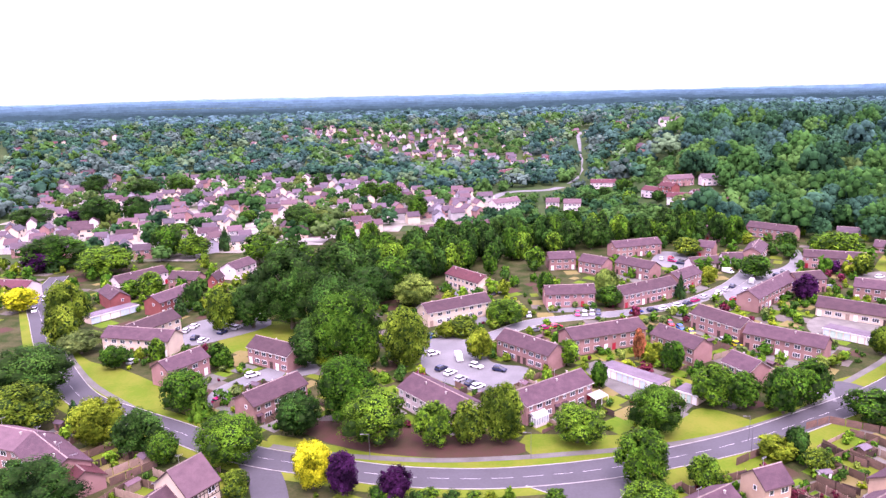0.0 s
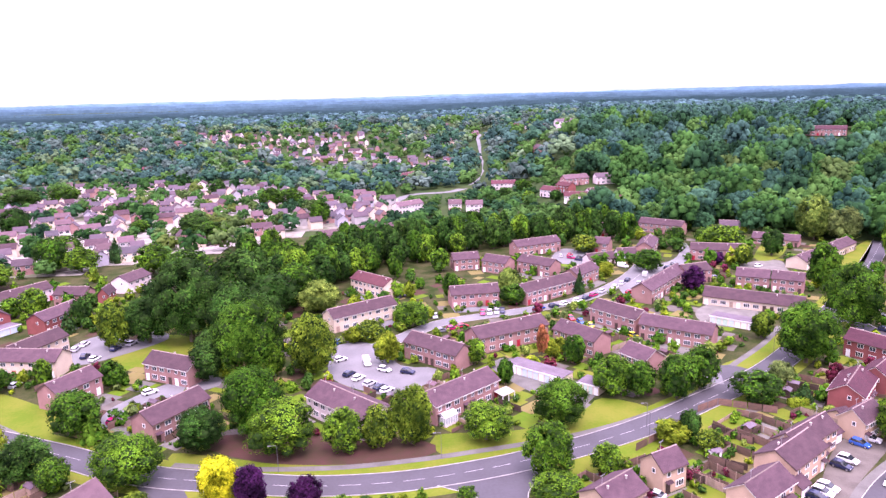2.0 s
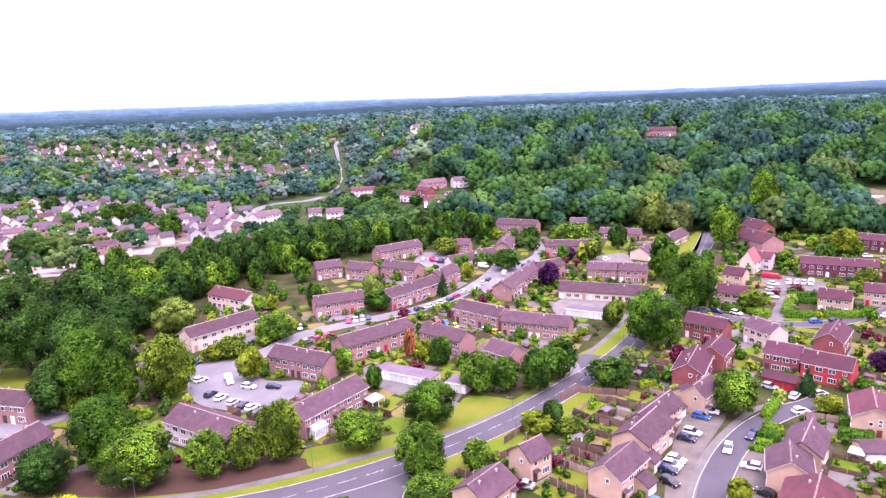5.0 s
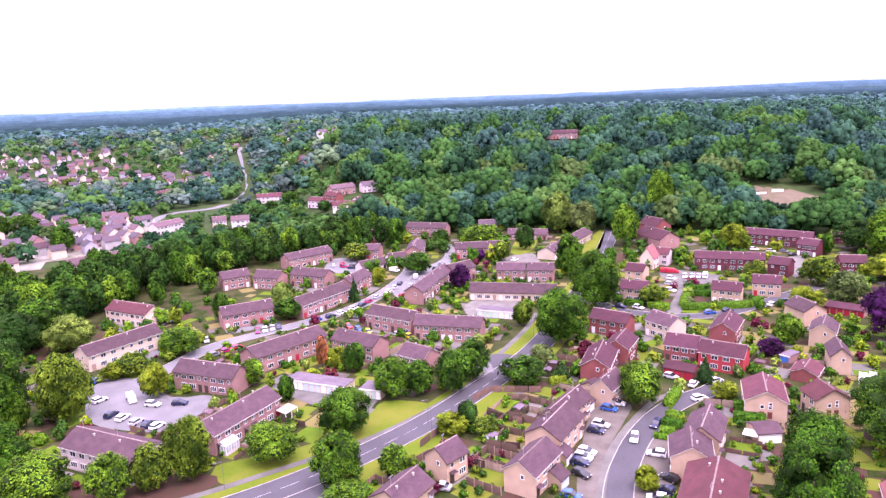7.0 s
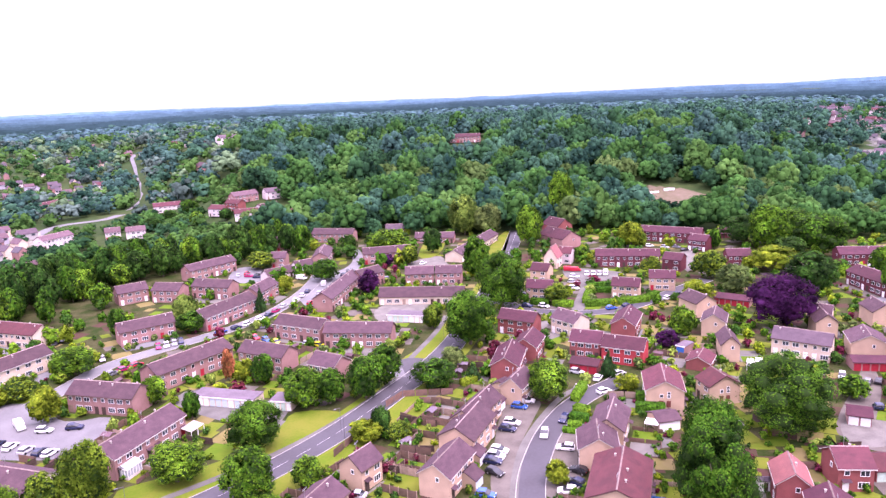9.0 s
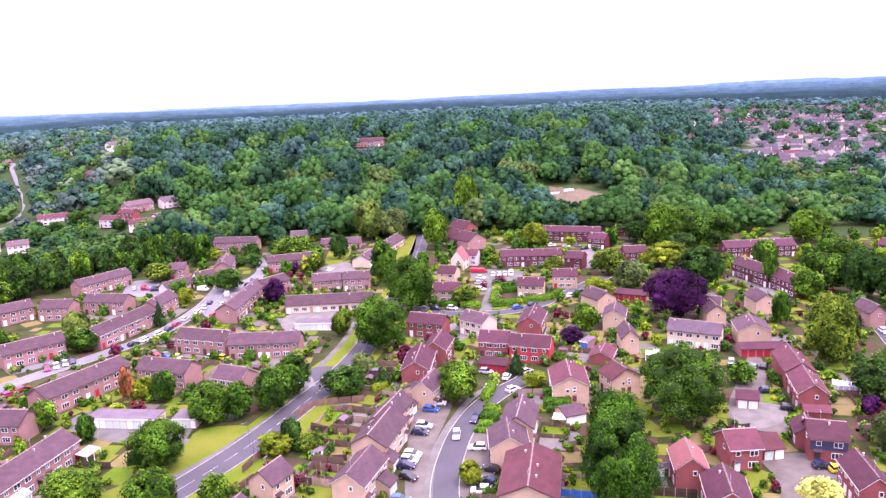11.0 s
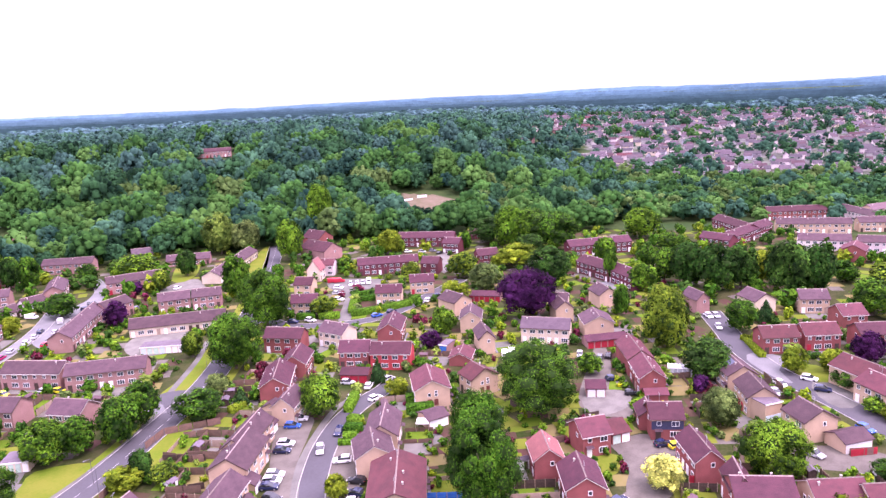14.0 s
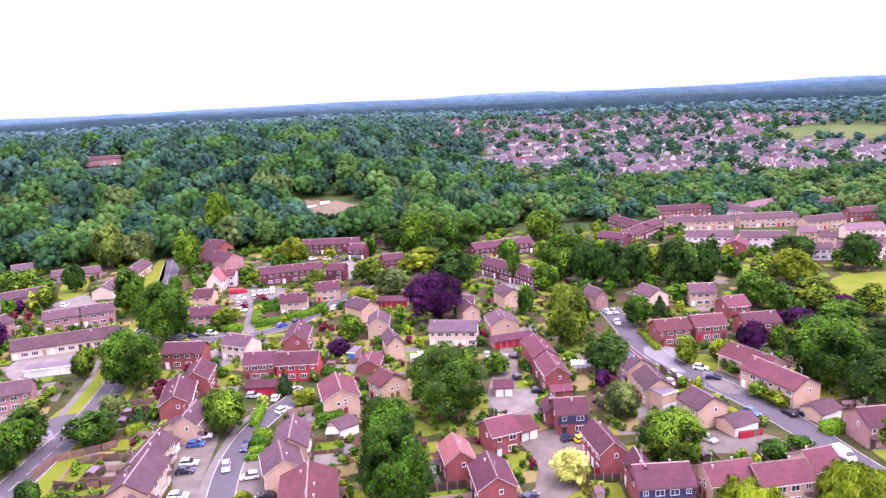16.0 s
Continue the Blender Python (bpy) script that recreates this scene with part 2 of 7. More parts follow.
def window_mesh(w, h, bars, whole):
    """A moulded window frame in one piece; whole: with its glass."""
    def make(bm):
        t = 0.08
        xs = [-w / 2, -w / 2 + t]
        for i in range(1, bars):
            xs += [-w / 2 + i * w / bars - t / 2, -w / 2 + i * w / bars + t / 2]
        xs += [w / 2 - t, w / 2]
        zs = [0, t, h - t, h]
        front = [[bm.verts.new((x, -0.07, z)) for x in xs] for z in zs]
        for r in range(3):
            for c in range(len(xs) - 1):
                hole = r == 1 and c % 2 == 1
                if hole and not whole:
                    continue
                f = bm.faces.new((front[r][c], front[r][c + 1], front[r + 1][c + 1], front[r + 1][c]))
                f.material_index = 1 if hole else 0
        rim = [e for e in bm.edges if len(e.link_faces) == 1]
        made = bmesh.ops.extrude_edge_only(bm, edges=rim)
        for v in made["geom"]:
            if isinstance(v, bmesh.types.BMVert):
                v.co.y += 0.1
        return [upvc, glass]
    return stored(("window", w, h, bars, whole), make)


def pane_mesh(w, h):
    def make(bm):
        box(bm, -w / 2 + 0.075, w / 2 - 0.075, -0.02, 0.02, 0.075, h - 0.075)
        return [glass]
    return stored(("pane", w, h), make)


def add_window(home, m, w, h, bars=2, near=True):
    win = part("window", window_mesh(w, h, bars, not near), None, home, at=m)
    if near:
        part("pane", pane_mesh(w, h), None, win)
    return win


def door_mesh(w, h):
    def make(bm):
        box(bm, -w / 2, w / 2, -0.06, 0.03, 0, h)
        box(bm, -w / 2 + 0.15, w / 2 - 0.15, -0.085, -0.06, 1.1, h - 0.2)
        box(bm, -w / 2 - 0.1, -w / 2, -0.08, 0.03, 0, h + 0.08)
        box(bm, w / 2, w / 2 + 0.1, -0.08, 0.03, 0, h + 0.08)
        return [upvc]
    return stored(("door", w, h), make)


def porch_mesh():
    def make(bm):
        solid(bm, [(-0.9, 2.35), (0.0, 2.62), (0.0, 2.72), (-0.95, 2.42)], "x", -0.85, 0.85)
        return [roof_mat("brown")]
    return stored(("porch",), make)


def gable_panel():
    def make(bm):
        box(bm, -0.5, 0.5, -0.05, 0.03, 0, 1.6)
        box(bm, -0.4, -0.04, -0.075, -0.05, 0.15, 1.45)
        box(bm, 0.04, 0.4, -0.075, -0.05, 0.15, 1.45)
        return [material("oxblood_panel", (0.17, 0.055, 0.045), (0.12, 0.04, 0.035), rough=0.6)]
    return stored(("gable_panel",), make)


def aerial_mesh():
    """A roof aerial: a mast, a boom and cross rods."""
    def make(bm):
        teeth = [(-0.6, 1.56), (-0.03, 1.56), (-0.03, -0.3), (0.03, -0.3), (0.03, 1.56), (0.8, 1.56)]
        for k in range(6):
            px = 0.78 - k * 0.24
            teeth += [(px, 1.6), (px, 1.86), (px - 0.04, 1.86), (px - 0.04, 1.6)]
        solid(bm, teeth + [(-0.6, 1.6)], "y", -0.03, 0.03)
        return [material("aerial_alloy", (0.4, 0.4, 0.41), rough=0.4, metal=0.6)]
    return stored(("aerial",), make)


def gable_wall(bm, l, d, eave, rise):
    solid(bm, [(-d / 2, 0), (d / 2, 0), (d / 2, eave), (0, eave + rise), (-d / 2, eave)], "x", -l / 2, l / 2)


def gable_roof(bm, l, d, eave, rise, over=0.35, thick=0.16):
    s = rise / (d / 2)
    for sg in (-1, 1):
        y, z = sg * (d / 2 + over), eave - over * s
        solid(bm, [(y, z + 0.03), (0, eave + rise + 0.03), (0, eave + rise + thick + 0.03), (y, z + thick + 0.03)], "x", -l / 2 - 0.3, l / 2 + 0.3)


def house(x, y, rot, l, d, wall="brick", roof="brown", eave=5.0, rise=2.3, near=True, units=0, trim="white", gables=1, chimney=0, group="", porch=True, label="", name="house", clad=None, solar=0):
    """A gabled two-storey house or terrace: ridge along x, front to -y."""
    units = units or max(1, round(l / 5.6))
    HOUSES.append((x, y, rot, l, d, units, eave))
    names = {"brick": "pink-brown brick", "red": "red brick", "buff": "buff brick", "cream": "cream rendered", "white": "white rendered", "wine": "dark wine-red clad", "scarlet": "scarlet painted"}
    roofs = {"brown": "brown tiled", "plum": "plum-brown tiled", "red": "red-brown tiled", "orange": "orange tiled", "grey": "grey tiled", "tan": "weathered tan tiled"}
    kind = "terrace of houses" if units > 2 else "house"
    home = thing("terraced_houses" if units > 2 else name, x, y, rot, label or "%s %s with a %s pitched roof" % (names[wall], kind, roofs[roof]), "terrace" if units > 2 else "house", group)
    wl_, wd = l, d - 0.5
    bm = bmesh.new()
    gable_wall(bm, wl_, wd, eave, rise * wd / d)
    part("wall", bm, wall_mat(wall), home)
    bm = bmesh.new()
    gable_roof(bm, l, d - 0.5, eave, rise)
    r = part("roof", bm, roof_mat(roof), home)
    bm = bmesh.new()
    solid(bm, [(-0.16, eave + rise + 0.12), (0, eave + rise + 0.28), (0.16, eave + rise + 0.12)], "x", -l / 2 - 0.3, l / 2 + 0.3)
    part("ridge_tiles", bm, ridge_mat, r)
    s = rise / ((d - 0.5) / 2)
    tm = material("cream_boards", (0.5, 0.46, 0.43)) if trim == "white" and int(abs(x) * 3 + abs(y)) % 5 < 2 else material("brown_boards", (0.13, 0.09, 0.075)) if trim == "white" else dark_timber
    close = math.hypot(x, y) < 270
    for sx in (-1, 1) if close else ():
        bm = bmesh.new()
        y0, z0, zt = (d - 0.5) / 2 + 0.35, eave - 0.35 * s, eave + rise
        solid(bm, [(-y0, z0 - 0.12), (0, zt - 0.1), (y0, z0 - 0.12), (y0, z0 + 0.03), (0, zt + 0.03), (-y0, z0 + 0.03)], "x", *sorted((sx * (l / 2 + 0.24), sx * (l / 2 + 0.34))))
        part("bargeboard", bm, tm, home)
    for sy in (-1, 1) if close else ():
        bm = bmesh.new()
        y0 = sy * ((d - 0.5) / 2 + 0.36)
        box(bm, -l / 2 - 0.3, l / 2 + 0.3, min(y0, y0 + sy * 0.1), max(y0, y0 + sy * 0.1), eave - 0.35 * s - 0.1, eave - 0.35 * s + 0.06)
        part("gutter", bm, tm, home)
    rng = random.Random(int(abs(x * 31 + y * 17)) + 5)
    uw = l / units
    for sy in (-1, 1):
        yy = sy * (wd / 2 + 0.02)
        turn = 0 if sy < 0 else 180
        for u in range(units):
            cx = -l / 2 + (u + 0.5) * uw
            flip = 1 if (u + (sy > 0)) % 2 else -1
            def put(fx, z):
                return pose(cx + fx * uw * flip, yy, z, 0, 0, turn)
            if eave > 4:
                if near or sy < 0:
                    add_window(home, put(-0.24, eave - 1.75), 1.7, 1.2, 2, near)
                    add_window(home, put(0.26, eave - 1.6), 1.0, 1.05, 1 if rng.random() < 0.5 else 2, near)
            if eave > 2.2 and (near or sy < 0):
                add_window(home, put(-0.22, 0.75), 2.0 if sy < 0 else 1.5, 1.35, 3 if sy < 0 else 2, near)
                dr = part("door", door_mesh(0.95, 2.05), None, home, at=put(0.28, 0.02), slot=rng.choice([upvc, upvc, upvc, upvc, dark_timber, dark_timber, dark_timber, pale_wood, red_door]))
                if porch and sy < 0 and near:
                    part("porch_canopy", porch_mesh(), None, home, at=put(0.28, 0))
    for k in range(units):
        if rng.random() < 0.75:
            def vent(bm):
                box(bm, -0.14, 0.14, -0.14, 0.14, -0.3, 0.55)
                box(bm, -0.19, 0.19, -0.19, 0.19, 0.45, 0.6)
                return [material("flue_pipe", (0.45, 0.4, 0.37))]
            part("roof_vent", stored(("vent",), vent), None, home, at=pose(-l / 2 + (k + rng.uniform(0.25, 0.75)) * uw, rng.choice((-1, 1)) * d * 0.12, eave + rise * 0.76 + 0.1))
    for k in range(gables):
        sx = -1 if k == 0 else 1
        if eave > 4:
            add_window(home, pose(sx * (l / 2 + 0.02), -wd * 0.1, eave - 1.4, 0, 0, -90 if sx < 0 else 90), 0.8, 1.0, 1, near)
    if wall == "buff" and roof == "red" and near and l < 12 and eave > 4.2:
        for gy in (-0.85, 0.85):
            at = pose(-l / 2 - 0.02, gy, 0, 0, 0, -90)
            add_window(home, at @ Matrix.Translation((0, 0, 3.0)), 0.85, 0.95, 1, near)
            part("panel", gable_panel(), None, home, at=at @ Matrix.Translation((0, 0, 0.7)))
    if near and close:
        for k in range(0, units, 2):
            part("aerial", aerial_mesh(), None, home, at=pose(-l / 2 + (k + 0.35) * uw, 0.05, eave + rise + 0.2, 0, 0, 35 - rot + 20 * (k % 3)))
    for k in range(chimney):
        bm = bmesh.new()
        cx = -l / 2 + (k + 0.5) * l / chimney
        box(bm, cx - 0.45, cx + 0.45, 0.3, 1.0, eave + rise * 0.6, eave + rise + 1.1)
        box(bm, cx - 0.52, cx + 0.52, 0.23, 1.07, eave + rise + 0.95, eave + rise + 1.1)
        for q in (-0.2, 0.2):
            box(bm, cx + q - 0.1, cx + q + 0.1, 0.55, 0.75, eave + rise + 1.1, eave + rise + 1.45)
        part("chimney", bm, wall_mat("brick"), home)
    if clad:
        bm = bmesh.new()
        box(bm, -l / 2 + 0.1, l / 2 - 0.1, -wd / 2 - 0.05, -wd / 2 + 0.05, 2.5, eave - 0.25)
        part("cladding", bm, clad, home)
    if "timber-framed" in label:
        for k in range(int(l / 0.9) + 1):
            bm = bmesh.new()
            px = -l / 2 + 0.1 + k * (l - 0.2) / int(l / 0.9)
            box(bm, px - 0.09, px + 0.09, -wd / 2 - 0.05, -wd / 2 + 0.05, 2.6, eave)
            part("beam", bm, dark_timber, home)
        for z in (2.5, 3.7, eave - 0.15):
            bm = bmesh.new()
            box(bm, -l / 2, l / 2, -wd / 2 - 0.06, -wd / 2 + 0.04, z, z + 0.16)
            part("beam", bm, dark_timber, home)
    sl = math.degrees(math.atan2(rise, (d - 0.5) / 2))
    for k in range(solar):
        bm = bmesh.new()
        box(bm, -0.5, 0.5, -0.8, 0.8, 0, 0.05)
        part("solar_panel", bm, material("solar_panel", (0.07, 0.085, 0.13), (0.11, 0.125, 0.18), rough=0.45, spec=0.12), home,
             at=pose(-l / 4 + 1.06 * (k % 4), -d * (0.16 if k < 4 else 0.33), eave + rise * (0.62 if k < 4 else 0.26) + 0.25, sl))
    return home


def garage_row(x, y, rot, n, wall="cream", door=None, label="", w=2.7, d=5.5, h=2.4, pitched=0.0, roof="felt"):
    """A row of lock-up garages with doors to -y."""
    g = thing("garage_block" if n > 1 else "garage", x, y, rot, label, "garage")
    l = n * w
    HOUSES.append((x, y, rot, l, d, 0, h))
    bm = bmesh.new()
    if pitched:
        gable_wall(bm, l, d, h, pitched)
    else:
        box(bm, -l / 2, l / 2, -d / 2, d / 2, 0, h)
    part("wall", bm, wall_mat(wall), g)
    bm = bmesh.new()
    if pitched:
        gable_roof(bm, l, d, h, pitched)
    else:
        box(bm, -l / 2 - 0.15, l / 2 + 0.15, -d / 2 - 0.2, d / 2 + 0.15, h + 0.004, h + 0.16)
    part("roof", bm, roof_mat(roof), g)
    if not pitched:
        bm = bmesh.new()
        box(bm, -l / 2 - 0.18, l / 2 + 0.18, -d / 2 - 0.24, -d / 2 - 0.2, h - 0.12, h + 0.2)
        part("fascia", bm, upvc, g)
    def make(bm):
        box(bm, -w / 2 + 0.2, w / 2 - 0.2, -0.05, 0.03, 0.02, 2.05)
        return [upvc]
    me = stored(("garage_door", w), make)
    rng = random.Random(n * 7 + int(x))
    for k in range(n):
        part("garage_door", me, None, g, at=pose(-l / 2 + (k + 0.5) * w, -d / 2 - 0.01, 0), slot=door or rng.choice([upvc, upvc, pale_blue, material("mint_paint", (0.45, 0.6, 0.5))]))
    return g


def conservatory(x, y, rot, w=4.0, d=3.0):
    c = thing("conservatory", x, y, rot, "white framed glazed conservatory against a brick terrace", "conservatory")
    bm = bmesh.new()
    box(bm, -w / 2, w / 2, -d / 2, d / 2, 0, 0.6)
    part("dwarf_wall", bm, wall_mat("white"), c)
    bm = bmesh.new()
    for i in range(6):
        for yy in (-d / 2, d / 2):
            px = -w / 2 + i * w / 5
            box(bm, px - 0.06, px + 0.06, yy - 0.06, yy + 0.06, 0.6, 2.3)
    for i in range(1, 4):
        for xx in (-w / 2, w / 2):
            py = -d / 2 + i * d / 4
            box(bm, xx - 0.06, xx + 0.06, py - 0.06, py + 0.06, 0.6, 2.3)
    box(bm, -w / 2 - 0.1, w / 2 + 0.1, -d / 2 - 0.1, d / 2 + 0.1, 2.3, 2.45)
    for i in range(7):
        px = -w / 2 + i * w / 6
        solid(bm, [(-d / 2, 2.45), (0, 3.15), (d / 2, 2.45), (d / 2, 2.55), (0, 3.27), (-d / 2, 2.55)], "x", px - 0.05, px + 0.05)
    part("frame", bm, upvc, c)
    bm = bmesh.new()
    solid(bm, [(-d / 2 + 0.03, 0.6), (d / 2 - 0.03, 0.6), (d / 2 - 0.03, 2.44), (0, 3.12), (-d / 2 + 0.03, 2.44)], "x", -w / 2 + 0.02, w / 2 - 0.02)
    part("glazing", bm, material("frosted_glazing", (0.5, 0.53, 0.56), (0.3, 0.33, 0.36), rough=0.15, spec=0.8, scale=1.2), c)
    return c


# cars: lofted along x from nose (+x) to tail
CAR = {}
CAR["hatch"] = (4.0, 1.74, [(-2.0, .35, .85), (-1.96, .24, 1.0), (-1.2, .2, .95), (0.5, .2, .93), (0.95, .2, .9), (1.75, .22, .72), (1.98, .3, .6), (2.0, .38, .5)], [(-1.9, .93, .98), (-1.55, .93, 1.42), (0.05, .92, 1.46), (0.95, .88, .93)])
CAR["saloon"] = (4.5, 1.8, [(-2.25, .4, .8), (-2.2, .25, .98), (-1.3, .2, .96), (0.5, .2, .93), (1.0, .2, .9), (2.0, .22, .72), (2.22, .3, .6), (2.25, .38, .5)], [(-1.75, .94, .98), (-1.05, .93, 1.4), (0.2, .92, 1.43), (1.05, .88, .93)])
CAR["van"] = (4.9, 1.95, [(-2.45, .35, 1.1), (-2.42, .3, 1.9), (-2.3, .25, 2.0), (0.7, .25, 2.0), (1.2, .25, 1.75), (1.75, .25, 1.1), (2.4, .3, .95), (2.45, .4, .6)], [(0.72, 1.2, 1.9), (0.8, 1.2, 1.92), (1.3, 1.15, 1.72), (1.8, 1.08, 1.12)])


def loft(bm, rows, half, tuck):
    rings = []
    for x, z0, z1 in rows:
        w0, w1 = half * (1 - tuck[0]), half * (1 - tuck[1])
        zm = z0 + (z1 - z0) * 0.55
        rings.append([bm.verts.new((x, yy, zz)) for yy, zz in ((-w0, z0), (-half, zm), (-w1, z1), (w1, z1), (half, zm), (w0, z0))])
    for a, b in zip(rings, rings[1:]):
        for i in range(6):
            bm.faces.new((a[i], b[i], b[(i + 1) % 6], a[(i + 1) % 6]))
    bm.faces.new(rings[0]), bm.faces.new(rings[-1][::-1])
    bmesh.ops.recalc_face_normals(bm, faces=bm.faces)


def car(x, y, rot, colour="silver", kind="hatch", where="parked on tarmac", moving=False):
    length, width, body, cabin = CAR[kind]
    dist = math.hypot(x, y)
    words = {"hatch": "hatchback", "saloon": "saloon car", "van": "panel van"}[kind]
    c = thing("van" if kind == "van" else "car", x, y, rot, "%s %s %s" % (colour, words, where), "van" if kind == "van" else "car", "parked cars", z=0.06)
    def make_body(bm):
        loft(bm, body, width / 2, (0.06, 0.07))
        bmesh.ops.bevel(bm, geom=[e for e in bm.edges if e.calc_length() > 0.3], offset=0.05, segments=1, affect="EDGES")
        return [PAINT["white"]]
    part("body", stored(("car_body", kind), make_body), None, c, slot=PAINT[colour])
    def make_glass(bm):
        loft(bm, cabin, width / 2 * 0.94, (0.0, 0.16))
        return [car_glass]
    part("glasshouse", stored(("car_windows", kind), make_glass), None, c)
    if kind != "van":
        def make_top(bm):
            (xa, _, za), (xb, _, zb) = cabin[1], cabin[2]
            w = width / 2 * 0.80
            solid(bm, [(xa - 0.05, za), (xb + 0.05, zb), (xb, zb + 0.04), ((xa + xb) / 2, zb + 0.06), (xa, za + 0.04)], "y", -w, w)
            return [PAINT["white"]]
        part("roof_panel", stored(("car_roof", kind), make_top), None, c, slot=PAINT[colour])
    def make_wheel(bm):
        bmesh.ops.create_cone(bm, cap_ends=True, segments=14, radius1=0.31, radius2=0.31, depth=0.2, matrix=pose(0, 0, 0, 90))
        return [rubber]
    def make_rim(bm):
        bmesh.ops.create_cone(bm, cap_ends=True, segments=10, radius1=0.2, radius2=0.2, depth=0.215, matrix=pose(0, 0, 0, 90))
        return [alloy]
    for sx in (-1, 1) if dist < 250 else ():
        for sy in (-1, 1):
            wheel = part("wheel", stored(("wheel",), make_wheel), None, c, at=pose(sx * length * 0.31, sy * (width / 2 - 0.09), 0.31))
            if dist < 170:
                part("rim", stored(("rim",), make_rim), None, wheel)
    def make_lamp(bm):
        box(bm, -0.06, 0.06, -0.17, 0.17, -0.07, 0.07)
        return [lamp_clear]
    for sy in (-1, 1) if dist < 170 else ():
        part("headlight", stored(("lamp",), make_lamp), None, c, at=pose(length / 2 - 0.12, sy * width * 0.36, 0.62 if kind != "van" else 0.8), slot=lamp_clear)
        part("tail_light", stored(("lamp",), make_lamp), None, c, at=pose(-length / 2 + 0.03, sy * width * 0.37, 0.82), slot=lamp_red)
    return c


# ---- plants ----
ICO = {}


def ico(sub):
    if sub not in ICO:
        bm = bmesh.new()
        bmesh.ops.create_icosphere(bm, subdivisions=sub, radius=1)
        ICO[sub] = (np.array([v.co[:] for v in bm.verts]), np.array([[v.index for v in f.verts] for f in bm.faces]))
        bm.free()
    return ICO[sub]


def mesh_np(name, verts, tris, quads=None):
    faces = [tris] if quads is None else [tris, quads]
    me = bpy.data.meshes.new(name)
    loops = np.concatenate([f.ravel() for f in faces]).astype(np.int32)
    totals = np.concatenate([np.full(len(f), f.shape[1], np.int32) for f in faces])
    starts = np.concatenate([[0], np.cumsum(totals)[:-1]]).astype(np.int32)
    me.vertices.add(len(verts)), me.loops.add(len(loops)), me.polygons.add(len(totals))
    me.vertices.foreach_set("co", verts.astype(np.float32).ravel())
    me.loops.foreach_set("vertex_index", loops)
    me.polygons.foreach_set("loop_start", starts)
    me.polygons.foreach_set("loop_total", totals)
    me.update(calc_edges=True)
    return me


def lobes_for(shape, rng):
    """Centres and radii of the leaf masses in a crown one wide and one high, its foot at z 0."""
    out = []
    if shape == "cone":
        for k in range(26):
            z = (k + 0.5) / 26
            r = 0.5 * (1 - z) ** 0.85
            a = k * 2.4
            out.append((math.cos(a) * r * 0.55, math.sin(a) * r * 0.55, z * 0.95 + 0.02, max(r * 0.62, 0.05)))
        return out
    n = {"round": 52, "spread": 54, "tall": 50, "willow": 34, "bush": 8}[shape]
    lean = rng.uniform(0, 6.283)
    low_edge = {"round": -0.86, "spread": -0.74, "tall": -0.92, "willow": -0.9, "bush": -0.6}[shape]
    for k in range(n):
        u = 1 - (1 - low_edge) * (k + 0.5) / n
        a = k * 2.39996 + rng.uniform(-0.5, 0.5)
        s = math.sqrt(max(0.0, 1 - u * u))
        rad = rng.choice((0.08, 0.1, 0.12, 0.15, 0.18)) if shape != "bush" else rng.uniform(0.15, 0.27)
        lump = 1 + 0.15 * math.sin(2 * a + lean) * s + 0.1 * math.sin(3 * a - lean)
        reach = (0.5 - rad * 0.8) * lump * rng.choice((0.84, 0.92, 0.98, 1.0, 1.04))
        zz = 0.5 + u * (0.5 - rad * 0.8) * rng.uniform(0.82, 1.06)
        taper = 1.0 if shape != "tall" else 0.66 + 0.34 * (1 - abs(zz - 0.38) * 1.4)
        out.append((math.cos(a) * s * reach * taper, math.sin(a) * s * reach * taper, zz, rad))
    out.append((0, 0, 0.5, 0.3 if shape != "bush" else 0.2))
    out.append((0.05, 0, 0.32, 0.25 if shape != "bush" else 0.2))
    wide = max(math.hypot(x, y) + r for x, y, z, r in out) / 0.52
    low, high = min(z - r for x, y, z, r in out), max(z + r for x, y, z, r in out)
    return [(x / wide, y / wide, (z - low) / (high - low), r / wide) for x, y, z, r in out]


def prune(verts, tris, lobes, keep=0.68, floor=-9.0):
    """Drops the faces of boughs that lie hidden inside other boughs or under the crown."""
    mid = verts[tris].mean(1)
    n_each = len(tris) // len(lobes)
    own = np.repeat(np.arange(len(lobes)), n_each)
    gone = mid[:, 2] < floor
    for j, (x, y, z, r) in enumerate(lobes):
        gone |= (((mid - (x, y, z)) ** 2).sum(1) < (r * keep) ** 2) & (own != j)
        gone |= (own == j) & (mid[:, 2] < z - r * 0.42)
    return tris[~gone]


def sprays(p, t1, t2, s, wide=1.0, long=1.0):
    """A pointed leaf spray at each place."""
    t1, t2 = t1 * s * wide, t2 * s * long
    return np.stack([p + t2 * 1.5, p - t1 * 1.3 - t2 * 0.55, p + t1 * 1.15 - t2 * 0.8], 1).reshape(-1, 3)


